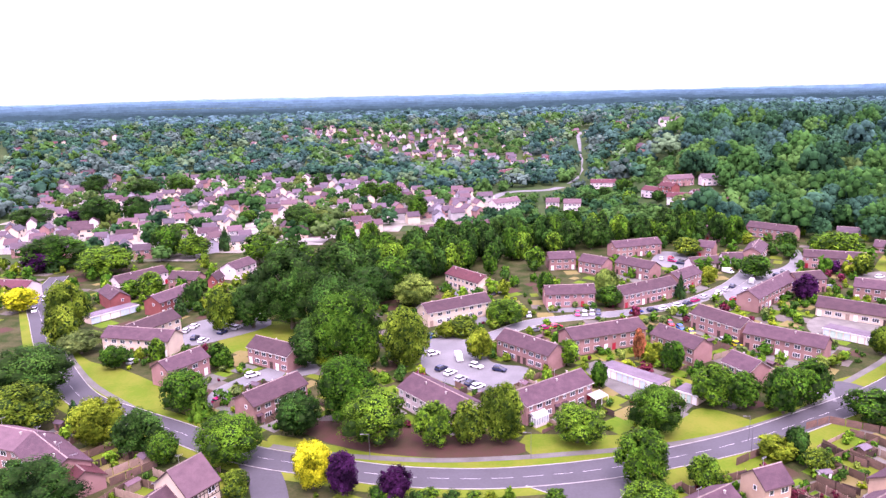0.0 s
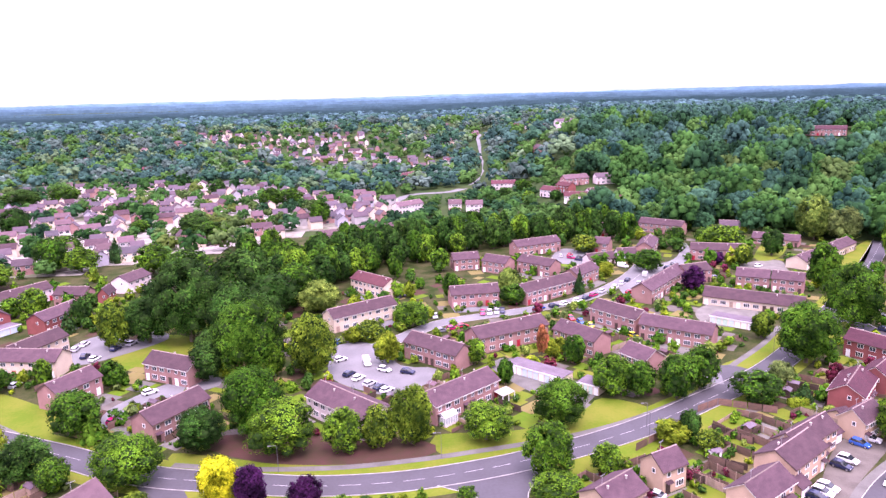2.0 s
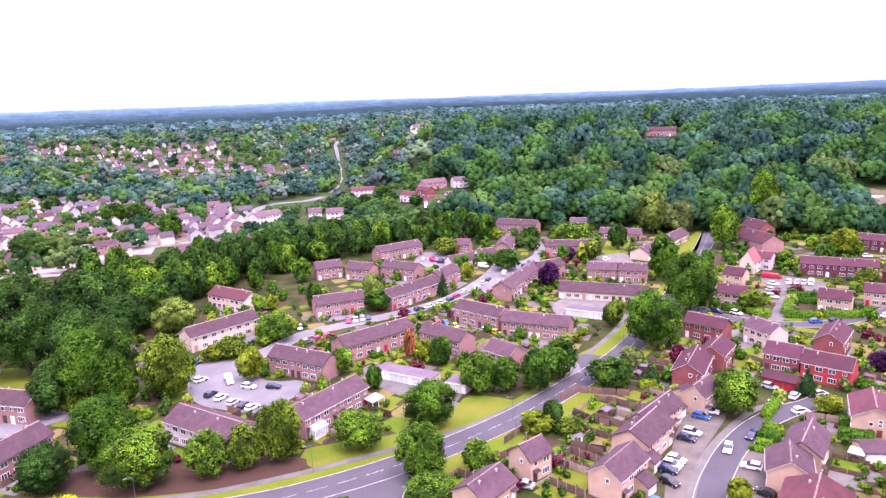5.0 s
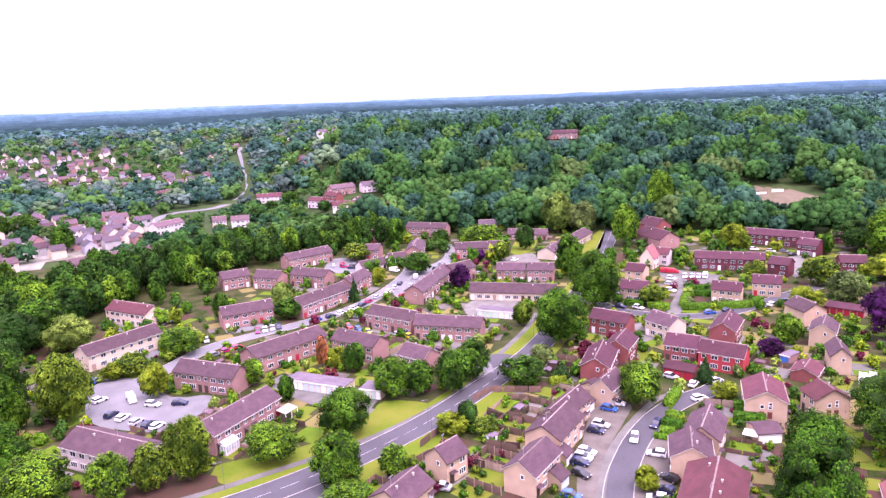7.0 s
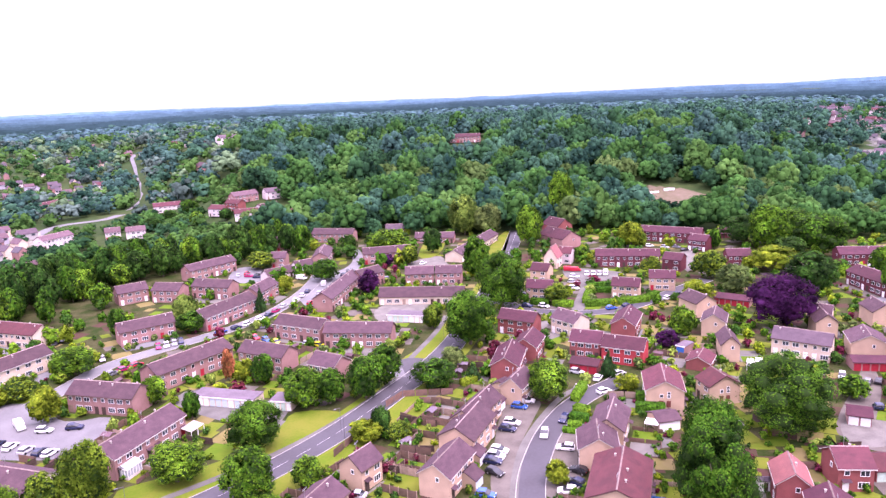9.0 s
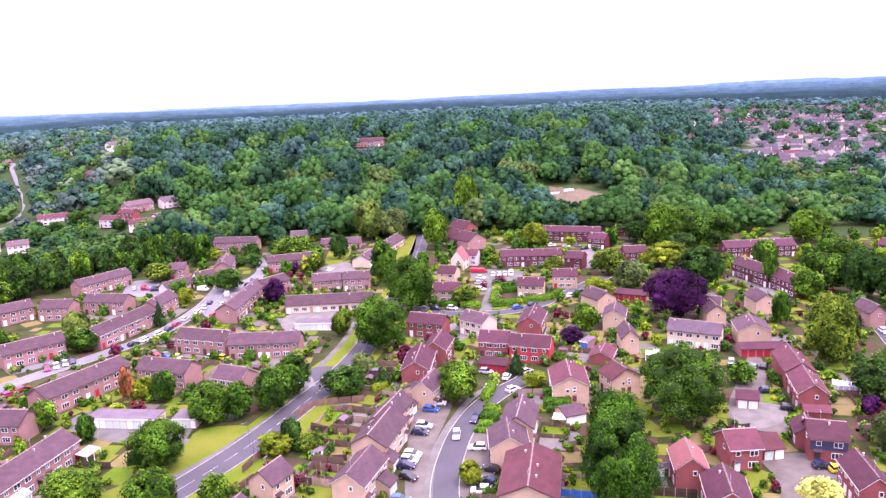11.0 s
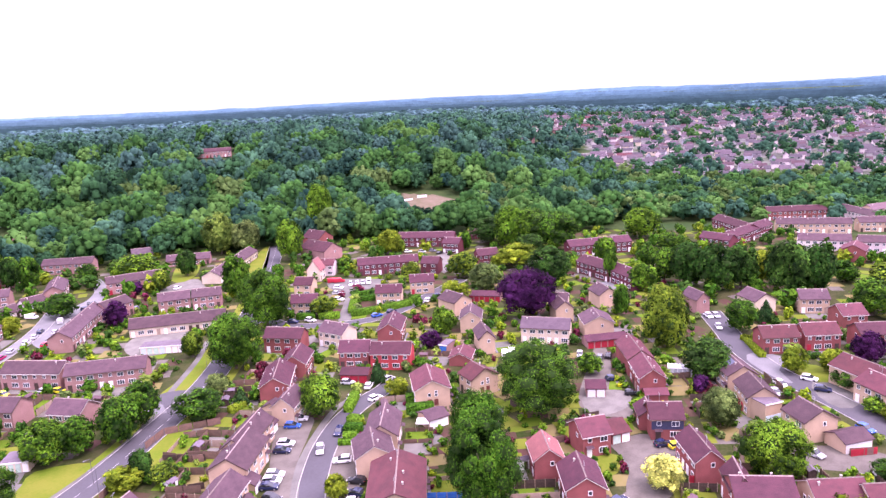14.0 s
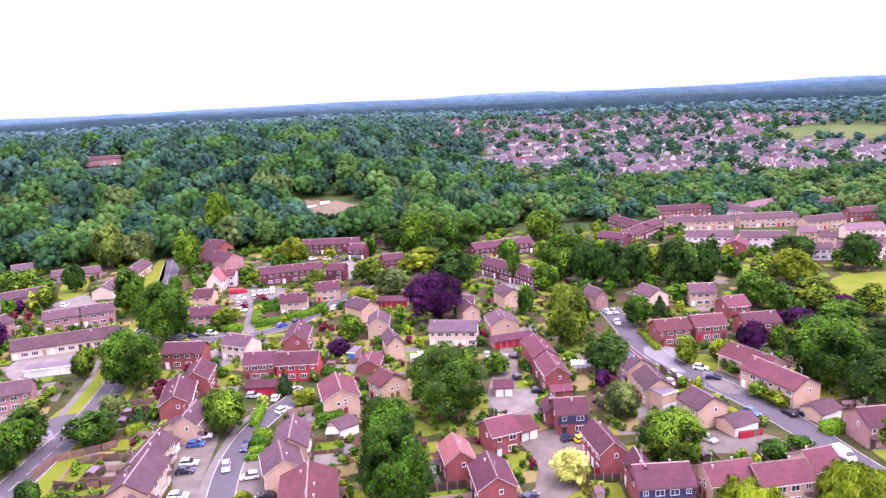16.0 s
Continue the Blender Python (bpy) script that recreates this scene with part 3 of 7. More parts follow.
def crown_mesh(shape, seed, leaves, size):
    key = ("crown", shape, seed, leaves, size)
    if key in STORE:
        return STORE[key]
    rng, nr = random.Random(seed * 13 + 1), np.random.RandomState(seed * 7 + 3)
    lobes = np.array(lobes_for(shape, rng))
    iv, it_ = ico(0 if leaves < 100 else 1)
    V, T = [], []
    for i, (x, y, z, r) in enumerate(lobes):
        w = iv * r * 0.76
        w = w * (1 + nr.uniform(-0.2, 0.15, (len(iv), 1)))
        V.append(w + (x, y, z)), T.append(it_ + i * len(iv))
    area = lobes[:, 3] ** 2
    pick = nr.choice(len(lobes), leaves * 4, p=area / area.sum())
    d = nr.normal(size=(len(pick), 3)) + (0, 0, 0.25)
    d /= np.linalg.norm(d, axis=1)[:, None]
    p = lobes[pick, :3] + d * (lobes[pick, 3] * nr.uniform(0.8, 1.2, len(pick)))[:, None]
    inside = np.zeros(len(p), bool)
    for x, y, z, r in lobes:
        inside |= ((p - (x, y, z)) ** 2).sum(1) < (r * 0.7) ** 2
    p, d = p[~inside][:leaves], d[~inside][:leaves]
    # blades follow their bough, and the crown as a whole
    whole = p - (0, 0, 0.4)
    whole /= np.linalg.norm(whole, axis=1)[:, None] + 1e-9
    nrm = 0.6 * d + whole + nr.normal(size=d.shape) * 0.3
    if shape == "willow":
        nrm[:, 2] *= 0.2
    nrm /= np.linalg.norm(nrm, axis=1)[:, None]
    up = np.where(shape == "willow", 0.0, 1.0) * nr.normal(size=d.shape) + np.array([0, 0, 1.0 if shape == "willow" else 0.0])
    t1 = np.cross(nrm, up)
    t1 /= np.linalg.norm(t1, axis=1)[:, None] + 1e-9
    t2 = np.cross(nrm, t1)
    s = size * nr.uniform(0.6, 1.3, (len(p), 1))
    lo = 5.5 if shape == "willow" else 1.0
    wi = 0.5 if shape == "willow" else 1.0
    q = sprays(p, t1, t2, s, wi, lo)
    V, T = np.concatenate(V), np.concatenate(T)
    T = prune(V, T, lobes, 0.76, 0.2 if shape == "bush" else 0.06)
    blades = np.arange(len(q)).reshape(-1, 3) + len(V)
    me = STORE[key] = mesh_np("crown", np.concatenate([V, q]), np.concatenate([T, blades]), None)
    me.materials.append(leaf("oak")), me.materials.append(core_shade)
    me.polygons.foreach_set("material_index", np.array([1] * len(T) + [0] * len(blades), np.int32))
    return STORE[key]


def trunk_mesh(seed, spread):
    def make(bm):
        rng = random.Random(seed)
        def limb(a, b, r0, r1, n=6):
            a, b = Vector(a), Vector(b)
            rings = []
            for k in range(3):
                f = k / 2
                c = a.lerp(b, f) + Vector((rng.uniform(-1, 1), rng.uniform(-1, 1), 0)) * (0.02 if 0 < k < 2 else 0)
                r = r0 + (r1 - r0) * f
                rings.append([bm.verts.new(c + Vector((math.cos(q * 6.283 / n) * r, math.sin(q * 6.283 / n) * r, 0))) for q in range(n)])
            for p, q in zip(rings, rings[1:]):
                for i in range(n):
                    bm.faces.new((p[i], p[(i + 1) % n], q[(i + 1) % n], q[i]))
        limb((0, 0, 0), (0, 0, 0.42), 0.035, 0.022)
        for k in range(7):
            a = k * 2.4 + rng.uniform(-.3, .3)
            z = 0.2 + 0.035 * k
            limb((0, 0, z), (math.cos(a) * 0.3 * spread, math.sin(a) * 0.3 * spread, z + rng.uniform(0.22, 0.4)), 0.016, 0.005, 5)
        limb((0, 0, 0.4), (0.02, -0.02, 0.66), 0.022, 0.006)
        return [bark]
    return stored(("trunk", seed, spread), make)


TREE_WORDS = {"oak": "green broadleaf", "dark": "dark green broadleaf", "maple": "bright green maple", "lime": "light lime-green", "olive": "olive green broadleaf", "grey": "grey-green", "pale": "pale green",
              "yellow": "vivid golden yellow", "cream": "pale cream-yellow", "copper": "dark purple copper-leaved", "rust": "rust-brown", "crimson": "dark crimson", "cypress": "bright green clipped", "fir": "dark conifer", "gold": "golden weeping willow", "spruce": "haze-tinted blue-green", "ash": "cool green broadleaf", "teal": "blue-green"}
SHAPE_OF = {"fir": "cone", "cypress": "cone", "gold": "willow", "maple": "spread", "olive": "tall", "copper": "round"}
TREE_COUNT = [0]


def tree(kind, x, y, h, w, shape="", group="", leaves=0):
    """A tree: a tapered trunk with limbs and a crown of leaf masses. h: height, w: crown width."""
    TREE_COUNT[0] += 1
    seed = TREE_COUNT[0] % 5
    shape = shape or SHAPE_OF.get(kind, "round")
    dist = math.hypot(x, y)
    # finer leaves on nearer trees, more of them on wider crowns
    blade = 0.145 if dist < 130 else 0.17 if dist < 170 else 0.24 if dist < 260 else 0.38
    want = 5900 * (w / 12) ** 2 * min(max(h / w, 0.6), 1.6) * (0.186 / blade) ** 2 * (0.55 if shape in ("cone", "bush") else 1.0)
    leaves = leaves or min((260, 500, 900, 1500, 2500, 4000, 6000, 9000, 13000), key=lambda n: abs(n - want))
    size = min(blade / w, 0.06)
    size = round(size * 2000) / 2000
    low = shape in ("bush", "cone") or h < 4
    nm = "shrub" if h < 3.2 else "tree"
    t = thing(nm, x, y, (TREE_COUNT[0] * 137) % 360, "%s %s with a %s crown standing in grass" % (TREE_WORDS[kind], "shrub" if nm == "shrub" else "tree", {"cone": "conical", "willow": "drooping", "spread": "spreading", "tall": "tall", "round": "rounded", "bush": "low rounded"}[shape]), nm, group)
    foot = 0.02 if low else 0.03
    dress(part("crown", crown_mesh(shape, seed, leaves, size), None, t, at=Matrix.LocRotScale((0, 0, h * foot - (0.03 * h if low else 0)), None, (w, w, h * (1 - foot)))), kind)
    part("trunk", trunk_mesh(seed % 3, 1.0), None, t, at=Matrix.LocRotScale(None, None, (w, w, h)) if not low else Matrix.LocRotScale(None, None, (w * 0.5, w * 0.5, h * 0.7)))
    return t


SHRUBS = []


def shrub(kind, x, y, h, w):
    SHRUBS.append((math.hypot(x, y), kind, x, y, h, w))


def build_shrubs(single=260):
    """The nearest shrubs one by one; the rest joined by colour."""
    rest = defaultdict(list)
    for i, (r, kind, x, y, h, w) in enumerate(sorted(SHRUBS)):
        me = crown_mesh("bush", i % 6, 120, 0.085)
        m = Matrix.LocRotScale((x, y, ground_z(x, y) - 0.05 * h), Euler((0, 0, i * 2.4)), (w * (1.0 + 0.5 * (i % 3 == 0)), w, h * 1.05))
        if i < single:
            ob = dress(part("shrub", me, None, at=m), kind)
            tagged(ob, "%s low garden shrub beside a house" % TREE_WORDS[kind].split(" broadleaf")[0], "shrub", "garden shrubs")
        else:
            rest[kind].append((i % 6, np.array(m)))
    for kind, lot in sorted(rest.items()):
        V, T, base = [], [], 0
        for k, m in lot:
            me = crown_mesh("bush", k, 36, 0.135)
            co = np.empty(len(me.vertices) * 3, np.float32)
            me.vertices.foreach_get("co", co)
            idx = np.empty(len(me.loops), np.int32)
            me.loops.foreach_get("vertex_index", idx)
            V.append(co.reshape(-1, 3) @ m[:3, :3].T + m[:3, 3])
            T.append(idx.reshape(-1, 3) + base)
            base += len(V[-1])
        tagged(part("shrubbery", mesh_np("shrubbery", np.concatenate(V), np.concatenate(T), None), leaf(kind)), "%s garden shrubs between houses" % TREE_WORDS[kind], "shrubs", kind="stuff")


def hedge(x0, y0, x1, y1, w=1.2, h=1.8, kind="maple"):
    """A clipped hedge from one point to the other."""
    l, rot = math.hypot(x1 - x0, y1 - y0), math.degrees(math.atan2(y1 - y0, x1 - x0))
    hd = thing("hedge", (x0 + x1) / 2, (y0 + y1) / 2, rot, "%s clipped garden hedge" % TREE_WORDS[kind].split(" clipped")[0], "hedge")
    nr = np.random.RandomState(int(abs(x0 * 7 + y0 * 3)) % 9999)
    n = min(int(l * (w + 2 * h) * 9), 2600)
    side = nr.choice(3, n, p=np.array([w, h, h]) / (w + 2 * h))
    u = nr.uniform(-l / 2, l / 2, n)
    top, s = nr.uniform(-w / 2, w / 2, n), nr.uniform(0.05, h, n)
    yy = np.where(side == 0, top, np.where(side == 1, -w / 2, w / 2)) + nr.normal(size=n) * 0.06
    zz = np.where(side == 0, h, s) + nr.normal(size=n) * 0.06
    p = np.stack([u, yy, zz], 1)
    a, b = nr.normal(size=(n, 3)), nr.normal(size=(n, 3))
    a /= np.linalg.norm(a, axis=1)[:, None]
    b /= np.linalg.norm(b, axis=1)[:, None]
    k = nr.uniform(0.1, 0.22, (n, 1))
    q = np.stack([p - a * k, p - b * k, p + a * k, p + b * k], 1).reshape(-1, 3)
    bx = np.array([(x, y, z) for z in (0, h) for x, y in ((-l / 2, -w / 2), (l / 2, -w / 2), (l / 2, w / 2), (-l / 2, w / 2))])
    bq = np.array([(4, 5, 6, 7), (0, 1, 5, 4), (1, 2, 6, 5), (2, 3, 7, 6), (3, 0, 4, 7)])
    me = mesh_np("foliage", np.concatenate([bx, q]), np.zeros((0, 3), int), np.concatenate([bq, np.arange(len(q)).reshape(-1, 4) + 8]))
    part("foliage", me, leaf(kind), hd)
    return hd


def fence(x0, y0, x1, y1, h=1.8, mat=None, label="weathered brown close-boarded garden fence", bay=1.85):
    l, rot = math.hypot(x1 - x0, y1 - y0), math.degrees(math.atan2(y1 - y0, x1 - x0))
    if math.hypot(x0, y0) > 140:
        bay = 3.6
    n = max(1, round(l / bay))
    f = thing("fence", x0, y0, rot, label, "fence")
    w = l / n
    mat = mat or fence_wood
    def make_panel(bm):
        steps = 9
        rows = []
        for k in range(steps * 2 + 1):
            x, yy = 0.06 + k * 1.73 / (steps * 2), -0.05 if k % 2 else -0.02
            rows.append([bm.verts.new((x, yy, 0.05)), bm.verts.new((x, yy, 1.78))])
        back = [[bm.verts.new((x, 0.02, z)) for z in (0.05, 1.78)] for x in (0.06, 1.79)]
        for p, q in zip(rows, rows[1:]):
            bm.faces.new((p[0], q[0], q[1], p[1]))
        bm.faces.new((back[1][0], back[0][0], back[0][1], back[1][1]))
        bm.faces.new([r[1] for r in rows] + [back[1][1], back[0][1]])
        return [fence_wood]
    def make_post(bm):
        box(bm, -0.06, 0.06, -0.06, 0.06, 0, 1.95)
        return [fence_wood]
    for k in range(n + 1):
        if bay < 3:
            part("post", stored(("post",), make_post), None, f, at=Matrix.LocRotScale((k * w, 0, 0), None, (1, 1, h / 1.8)), slot=pale_wood)
        if k < n:
            part("panel", stored(("panel",), make_panel), None, f, at=Matrix.LocRotScale((k * w, 0, 0), None, (w / 1.85, 1, h / 1.8)), slot=mat)
    return f


def shed(x, y, rot, w=2.4, d=1.8, h=2.0, mat=None, roof="felt", label="small timber garden shed on a lawn"):
    s = thing("shed", x, y, rot, label, "shed")
    bm = bmesh.new()
    gable_wall(bm, w, d, h, 0.4)
    part("wall", bm, mat or pale_wood, s)
    bm = bmesh.new()
    gable_roof(bm, w, d, h, 0.4, 0.12, 0.06)
    part("roof", bm, roof_mat(roof), s)
    bm = bmesh.new()
    box(bm, -0.4, 0.4, -d / 2 - 0.03, -d / 2, 0.05, 1.75)
    part("door", bm, dark_timber, s)
    return s


def street_lamp(x, y, rot, h=6.0):
    c = thing("street_lamp", x, y, rot, "slim grey street lamp standing in the roadside verge", "street lamp", "street lamps")
    bm = bmesh.new()
    bmesh.ops.create_cone(bm, segments=8, radius1=0.06, radius2=0.035, depth=h, matrix=Matrix.Translation((0, 0, h / 2)))
    part("column", bm, material("galvanised", (0.11, 0.11, 0.115), rough=0.5), c)
    bm = bmesh.new()
    solid(bm, [(0, h - 0.1), (1.2, h + 0.12), (1.2, h + 0.2), (0, h + 0.02)], "y", -0.04, 0.04)
    arm = part("arm", bm, material("galvanised", (0.3, 0.3, 0.31)), c)
    bm = bmesh.new()
    solid(bm, [(1.1, h + 0.06), (1.8, h + 0.16), (1.75, h + 0.27), (1.15, h + 0.24)], "y", -0.13, 0.13)
    part("lantern", bm, material("lantern_housing", (0.16, 0.16, 0.17), rough=0.4), c)
    return c


# ---- ground, roads ----
def curve_through(pts, closed=False, step=2.5):
    """Points along a smooth line through pts."""
    P = [Vector((*p, 0)) for p in pts]
    n = len(P)
    out = []
    for i in range(n if closed else n - 1):
        a, b, c, d = (P[(i - 1) % n], P[i], P[(i + 1) % n], P[(i + 2) % n]) if closed else (P[max(i - 1, 0)], P[i], P[i + 1], P[min(i + 2, n - 1)])
        m = max(2, int((c - b).length / step))
        for k in range(m):
            t = k / m
            out.append(0.5 * (2 * b + (c - a) * t + (2 * a - 5 * b + 4 * c - d) * t * t + (3 * b - 3 * c + d - a) * t ** 3))
    if not closed:
        out.append(P[-1])
    return out


def ribbon(bm, line, off0, off1, z0, z1=None):
    """A strip between two offsets to the right of the line; with z1 a solid kerb."""
    rows = []
    for i, p in enumerate(line):
        d = (line[min(i + 1, len(line) - 1)] - line[max(i - 1, 0)]).normalized()
        nrm = Vector((d.y, -d.x, 0))
        gz = ground_z(p.x, p.y)
        r = [bm.verts.new(p + nrm * o + Vector((0, 0, gz + z))) for o, z in ([(off0, z0), (off1, z0)] if z1 is None else [(off0, z0), (off0, z1), (off1, z1), (off1, z0)])]
        rows.append(r)
    for a, b in zip(rows, rows[1:]):
        for i in range(len(a) - 1):
            bm.faces.new((a[i], a[i + 1], b[i + 1], b[i]))
    bmesh.ops.recalc_face_normals(bm, faces=bm.faces)


def road(name, pts, width, label, mat=None, z=0.05, kerbs=True, dashes=0.0, edge=False, category="road"):
    line = curve_through(pts)
    ROAD_LINES.append((line, width / 2 + 0.4))
    bm = bmesh.new()
    ribbon(bm, line, -width / 2, width / 2, z)
    for f in bm.faces:
        if f.normal.z < 0:
            f.normal_flip()
    r = part(name, bm, mat or asphalt)
    tagged(r, label, category, kind="structure")
    if kerbs:
        for a, b in ((-width / 2 - 0.14, -width / 2 + 0.02), (width / 2 - 0.02, width / 2 + 0.14)):
            bm = bmesh.new()
            ribbon(bm, line, a, b, z - 0.06, z + 0.11)
            part("kerb", bm, kerbstone, r)
    if dashes:
        fine_line = curve_through(pts, step=2.0)
        for k in range(0, len(fine_line) - 3, 3):
            bm = bmesh.new()
            ribbon(bm, fine_line[k:k + 3], -0.05, 0.05, z + 0.012)
            for f in bm.faces:
                if f.normal.z < 0:
                    f.normal_flip()
            part("lane_marking", bm, line_paint, r)
    return r


def patch(name, pts, mat, label, z=0.03, smooth_edge=True, category="ground"):
    line = curve_through(pts, True, 3.0) if smooth_edge else [Vector((*p, 0)) for p in pts]
    CLEAR.append([(p.x, p.y) for p in line])
    z += 0.0004 * (len(CLEAR) % 9)
    bm = bmesh.new()
    n = len(line)
    pts, _, tris = geometry.delaunay_2d_cdt([p.to_2d() for p in line], [(i, (i + 1) % n) for i in range(n)], [], 1, 0.001)[:3]
    made = [bm.verts.new((p.x, p.y, z + ground_z(p.x, p.y))) for p in pts]
    for tri in tris:
        f = bm.faces.new([made[i] for i in tri])
        f.normal_update()
        if f.normal.z < 0:
            f.normal_flip()
    return tagged(part(name, bm, mat), label, category, kind="structure")


def terrain_patch(name, pts, mat, label, z=0.3, cell=18.0):
    """Ground cover that follows the slope, in cells inside an outline."""
    bm, made = bmesh.new(), {}
    xs, ys = [p[0] for p in pts], [p[1] for p in pts]
    def vert(i, j):
        if (i, j) not in made:
            x, y = min(xs) + i * cell, min(ys) + j * cell
            made[i, j] = bm.verts.new((x, y, ground_z(x, y) + z))
        return made[i, j]
    for i in range(int((max(xs) - min(xs)) / cell) + 1):
        for j in range(int((max(ys) - min(ys)) / cell) + 1):
            if inside(min(xs) + (i + 0.5) * cell, min(ys) + (j + 0.5) * cell, pts):
                bm.faces.new((vert(i, j), vert(i + 1, j), vert(i + 1, j + 1), vert(i, j + 1)))
    return tagged(part(name, bm, mat), label, "ground", kind="structure")


def inside(x, y, pts):
    hit, j = False, len(pts) - 1
    for i in range(len(pts)):
        (xi, yi), (xj, yj) = pts[i], pts[j]
        if (yi > y) != (yj > y) and x < (xj - xi) * (y - yi) / (yj - yi) + xi:
            hit = not hit
        j = i
    return hit


def scatter(pts, gap, rng, jitter=0.4):
    """Places on a loose grid inside an outline."""
    xs, ys = [p[0] for p in pts], [p[1] for p in pts]
    out, y = [], min(ys)
    while y < max(ys):
        x = min(xs)
        while x < max(xs):
            px, py = x + rng.uniform(-jitter, jitter) * gap, y + rng.uniform(-jitter, jitter) * gap
            if inside(px, py, pts):
                out.append((px, py))
            x += gap
        y += gap
    return out


def wood(name, spots, label, kind, h=(11, 17), w=(9, 14), seed=1, lumps=5, leaves=0, blade=0.55):
    """Woodland of many crowns in one mesh: each crown is a dome of uneven boughs, clothed in loose sprays of leaf where it stands nearer."""
    nr = np.random.RandomState(seed)
    iv, it_ = ico(0 if 0 < leaves < 70 else 1)
    V, T, base = [], [], 0
    temps = []
    for k in range(9):
        cs = [(0, 0, 0.48, 0.33), (0.03, -0.03, 0.3, 0.3)]
        for j in range(lumps):
            u = 1 - 1.5 * (j + 0.5) / lumps
            a, q = j * 2.4 + k + nr.uniform(-0.4, 0.4), math.sqrt(max(0.0, 1 - u * u))
            r = nr.uniform(0.085, 0.185) * (1.8 if lumps < 6 else 1.15 if lumps < 14 else 1.0)
            reach = (0.5 - r * 0.75) * nr.uniform(0.88, 1.05)
            cs.append((math.cos(a) * q * reach, math.sin(a) * q * reach, 0.5 + u * reach, r))
        cs = np.array(cs)
        tv = np.concatenate([iv * c[3] * (0.86 if leaves else 1.0) * (1 + nr.uniform(-0.2, 0.16, (len(iv), 1))) + c[:3] for c in cs])
        tt = prune(tv, np.concatenate([it_ + j * len(iv) for j in range(len(cs))]), cs, 0.8, 0.14)
        p = nrm = None
        if leaves:
            pick = nr.choice(len(cs), leaves * 4, p=cs[:, 3] ** 2 / (cs[:, 3] ** 2).sum())
            d = nr.normal(size=(len(pick), 3)) + (0, 0, 0.4)
            d /= np.linalg.norm(d, axis=1)[:, None]
            p = cs[pick, :3] + d * (cs[pick, 3] * nr.uniform(0.82, 1.18, len(pick)))[:, None]
            keep = p[:, 2] > 0.12
            for c in cs:
                keep &= ((p - c[:3]) ** 2).sum(1) > (c[3] * 0.8) ** 2
            p, d = p[keep][:leaves], d[keep][:leaves]
            out = p - (0, 0, 0.35)
            nrm = 0.5 * d + out / np.linalg.norm(out, axis=1)[:, None] + nr.normal(size=d.shape) * 0.2
            nrm /= np.linalg.norm(nrm, axis=1)[:, None]
        temps.append((tv, tt, p, nrm))
    for i, (x, y) in enumerate(spots):
        tv, tt, tp, tn = temps[nr.randint(9)]
        f = nr.uniform(0, 1) ** 1.3 * (0.75 if i % 4 else 1.25)
        hh, ww, a = h[0] + (h[1] - h[0]) * f, w[0] + (w[1] - w[0]) * min(1, f * nr.uniform(0.6, 1.5)), nr.uniform(0, 6.283)
        turn = np.array([[math.cos(a), math.sin(a), 0], [-math.sin(a), math.cos(a), 0], [0, 0, 1]])
        foot = np.array([x, y, ground_z(x, y)])
        V.append((tv * (ww, ww, hh)) @ turn + foot), T.append(tt + base)
        base += len(tv)
        if leaves:
            p, n_ = (tp * (ww, ww, hh)) @ turn + foot, tn @ turn
            t1 = np.cross(n_, nr.normal(size=n_.shape))
            t1 /= np.linalg.norm(t1, axis=1)[:, None]
            t2 = np.cross(n_, t1)
            s = blade * nr.uniform(0.6, 1.35, (len(p), 1))
            q = sprays(p, t1, t2, s)
            V.append(q), T.append(np.arange(len(q)).reshape(-1, 3) + base)
            base += len(q)
    me = mesh_np(name, np.concatenate(V), np.concatenate(T), None)
    me.materials.append(canopy(kind))
    return tagged(part(name, me, None), label, "woodland", kind="stuff")


def land():
    """One sheet of ground out to the horizon."""
    bm = bmesh.new()
    radii = [0.001, 40, 80, 120, 160, 200, 250, 300, 350, 400, 430, 460, 490, 520, 550, 580, 610, 640, 680, 740, 820, 920, 1050, 1250, 1500, 1800, 2150, 2550, 3000, 3500, 4000, 4400, 4800]
    rings = []
    for r in radii:
        rings.append([bm.verts.new((r * math.sin(a * 6.28318 / 180), r * math.cos(a * 6.28318 / 180), ground_z(r * math.sin(a * 6.28318 / 180), r * math.cos(a * 6.28318 / 180)) if r > 1 else 0)) for a in range(180)])
    for i, (a, b) in enumerate(zip(rings, rings[1:])):
        for k in range(180):
            f = bm.faces.new((a[k], a[(k + 1) % 180], b[(k + 1) % 180], b[k]))
            f.smooth = True
            f.material_index = 0 if radii[i + 1] < 420 else 1
    bmesh.ops.recalc_face_normals(bm, faces=bm.faces)
    if sum(f.normal.z for f in bm.faces) < 0:
        bmesh.ops.reverse_faces(bm, faces=bm.faces)
    g = part("ground", bm, soil)
    g.data.materials.append(meadow)
    return tagged(g, "garden ground and grassland running out to low hills", "ground", kind="structure")


land()

# ---- the estate ----

# roads and paths
road("road_main", [(279.7, 382.1), (240.7, 334.4), (201.0, 286.3), (157.3, 236.1), (132.2, 209.6), (110.3, 186.8), (92.5, 171.5), (72.3, 158.2), (56.0, 148.0), (40.8, 140.6), (24.5, 134.5), (10.4, 130.8), (-4.3, 128.6), (-21.5, 129.0), (-38.8, 132.5), (-50.6, 135.1), (-62.3, 139.5), (-76.3, 147.2), (-91.2, 154.6), (-108.3, 163.7), (-125.5, 181.0), (-145.7, 205.3), (-163.2, 228.6), (-178.5, 249.5), (-189.7, 272.5), (-198.1, 293.5)], 7.6, "grey tarmac distributor road with worn white lane markings", dashes=1)
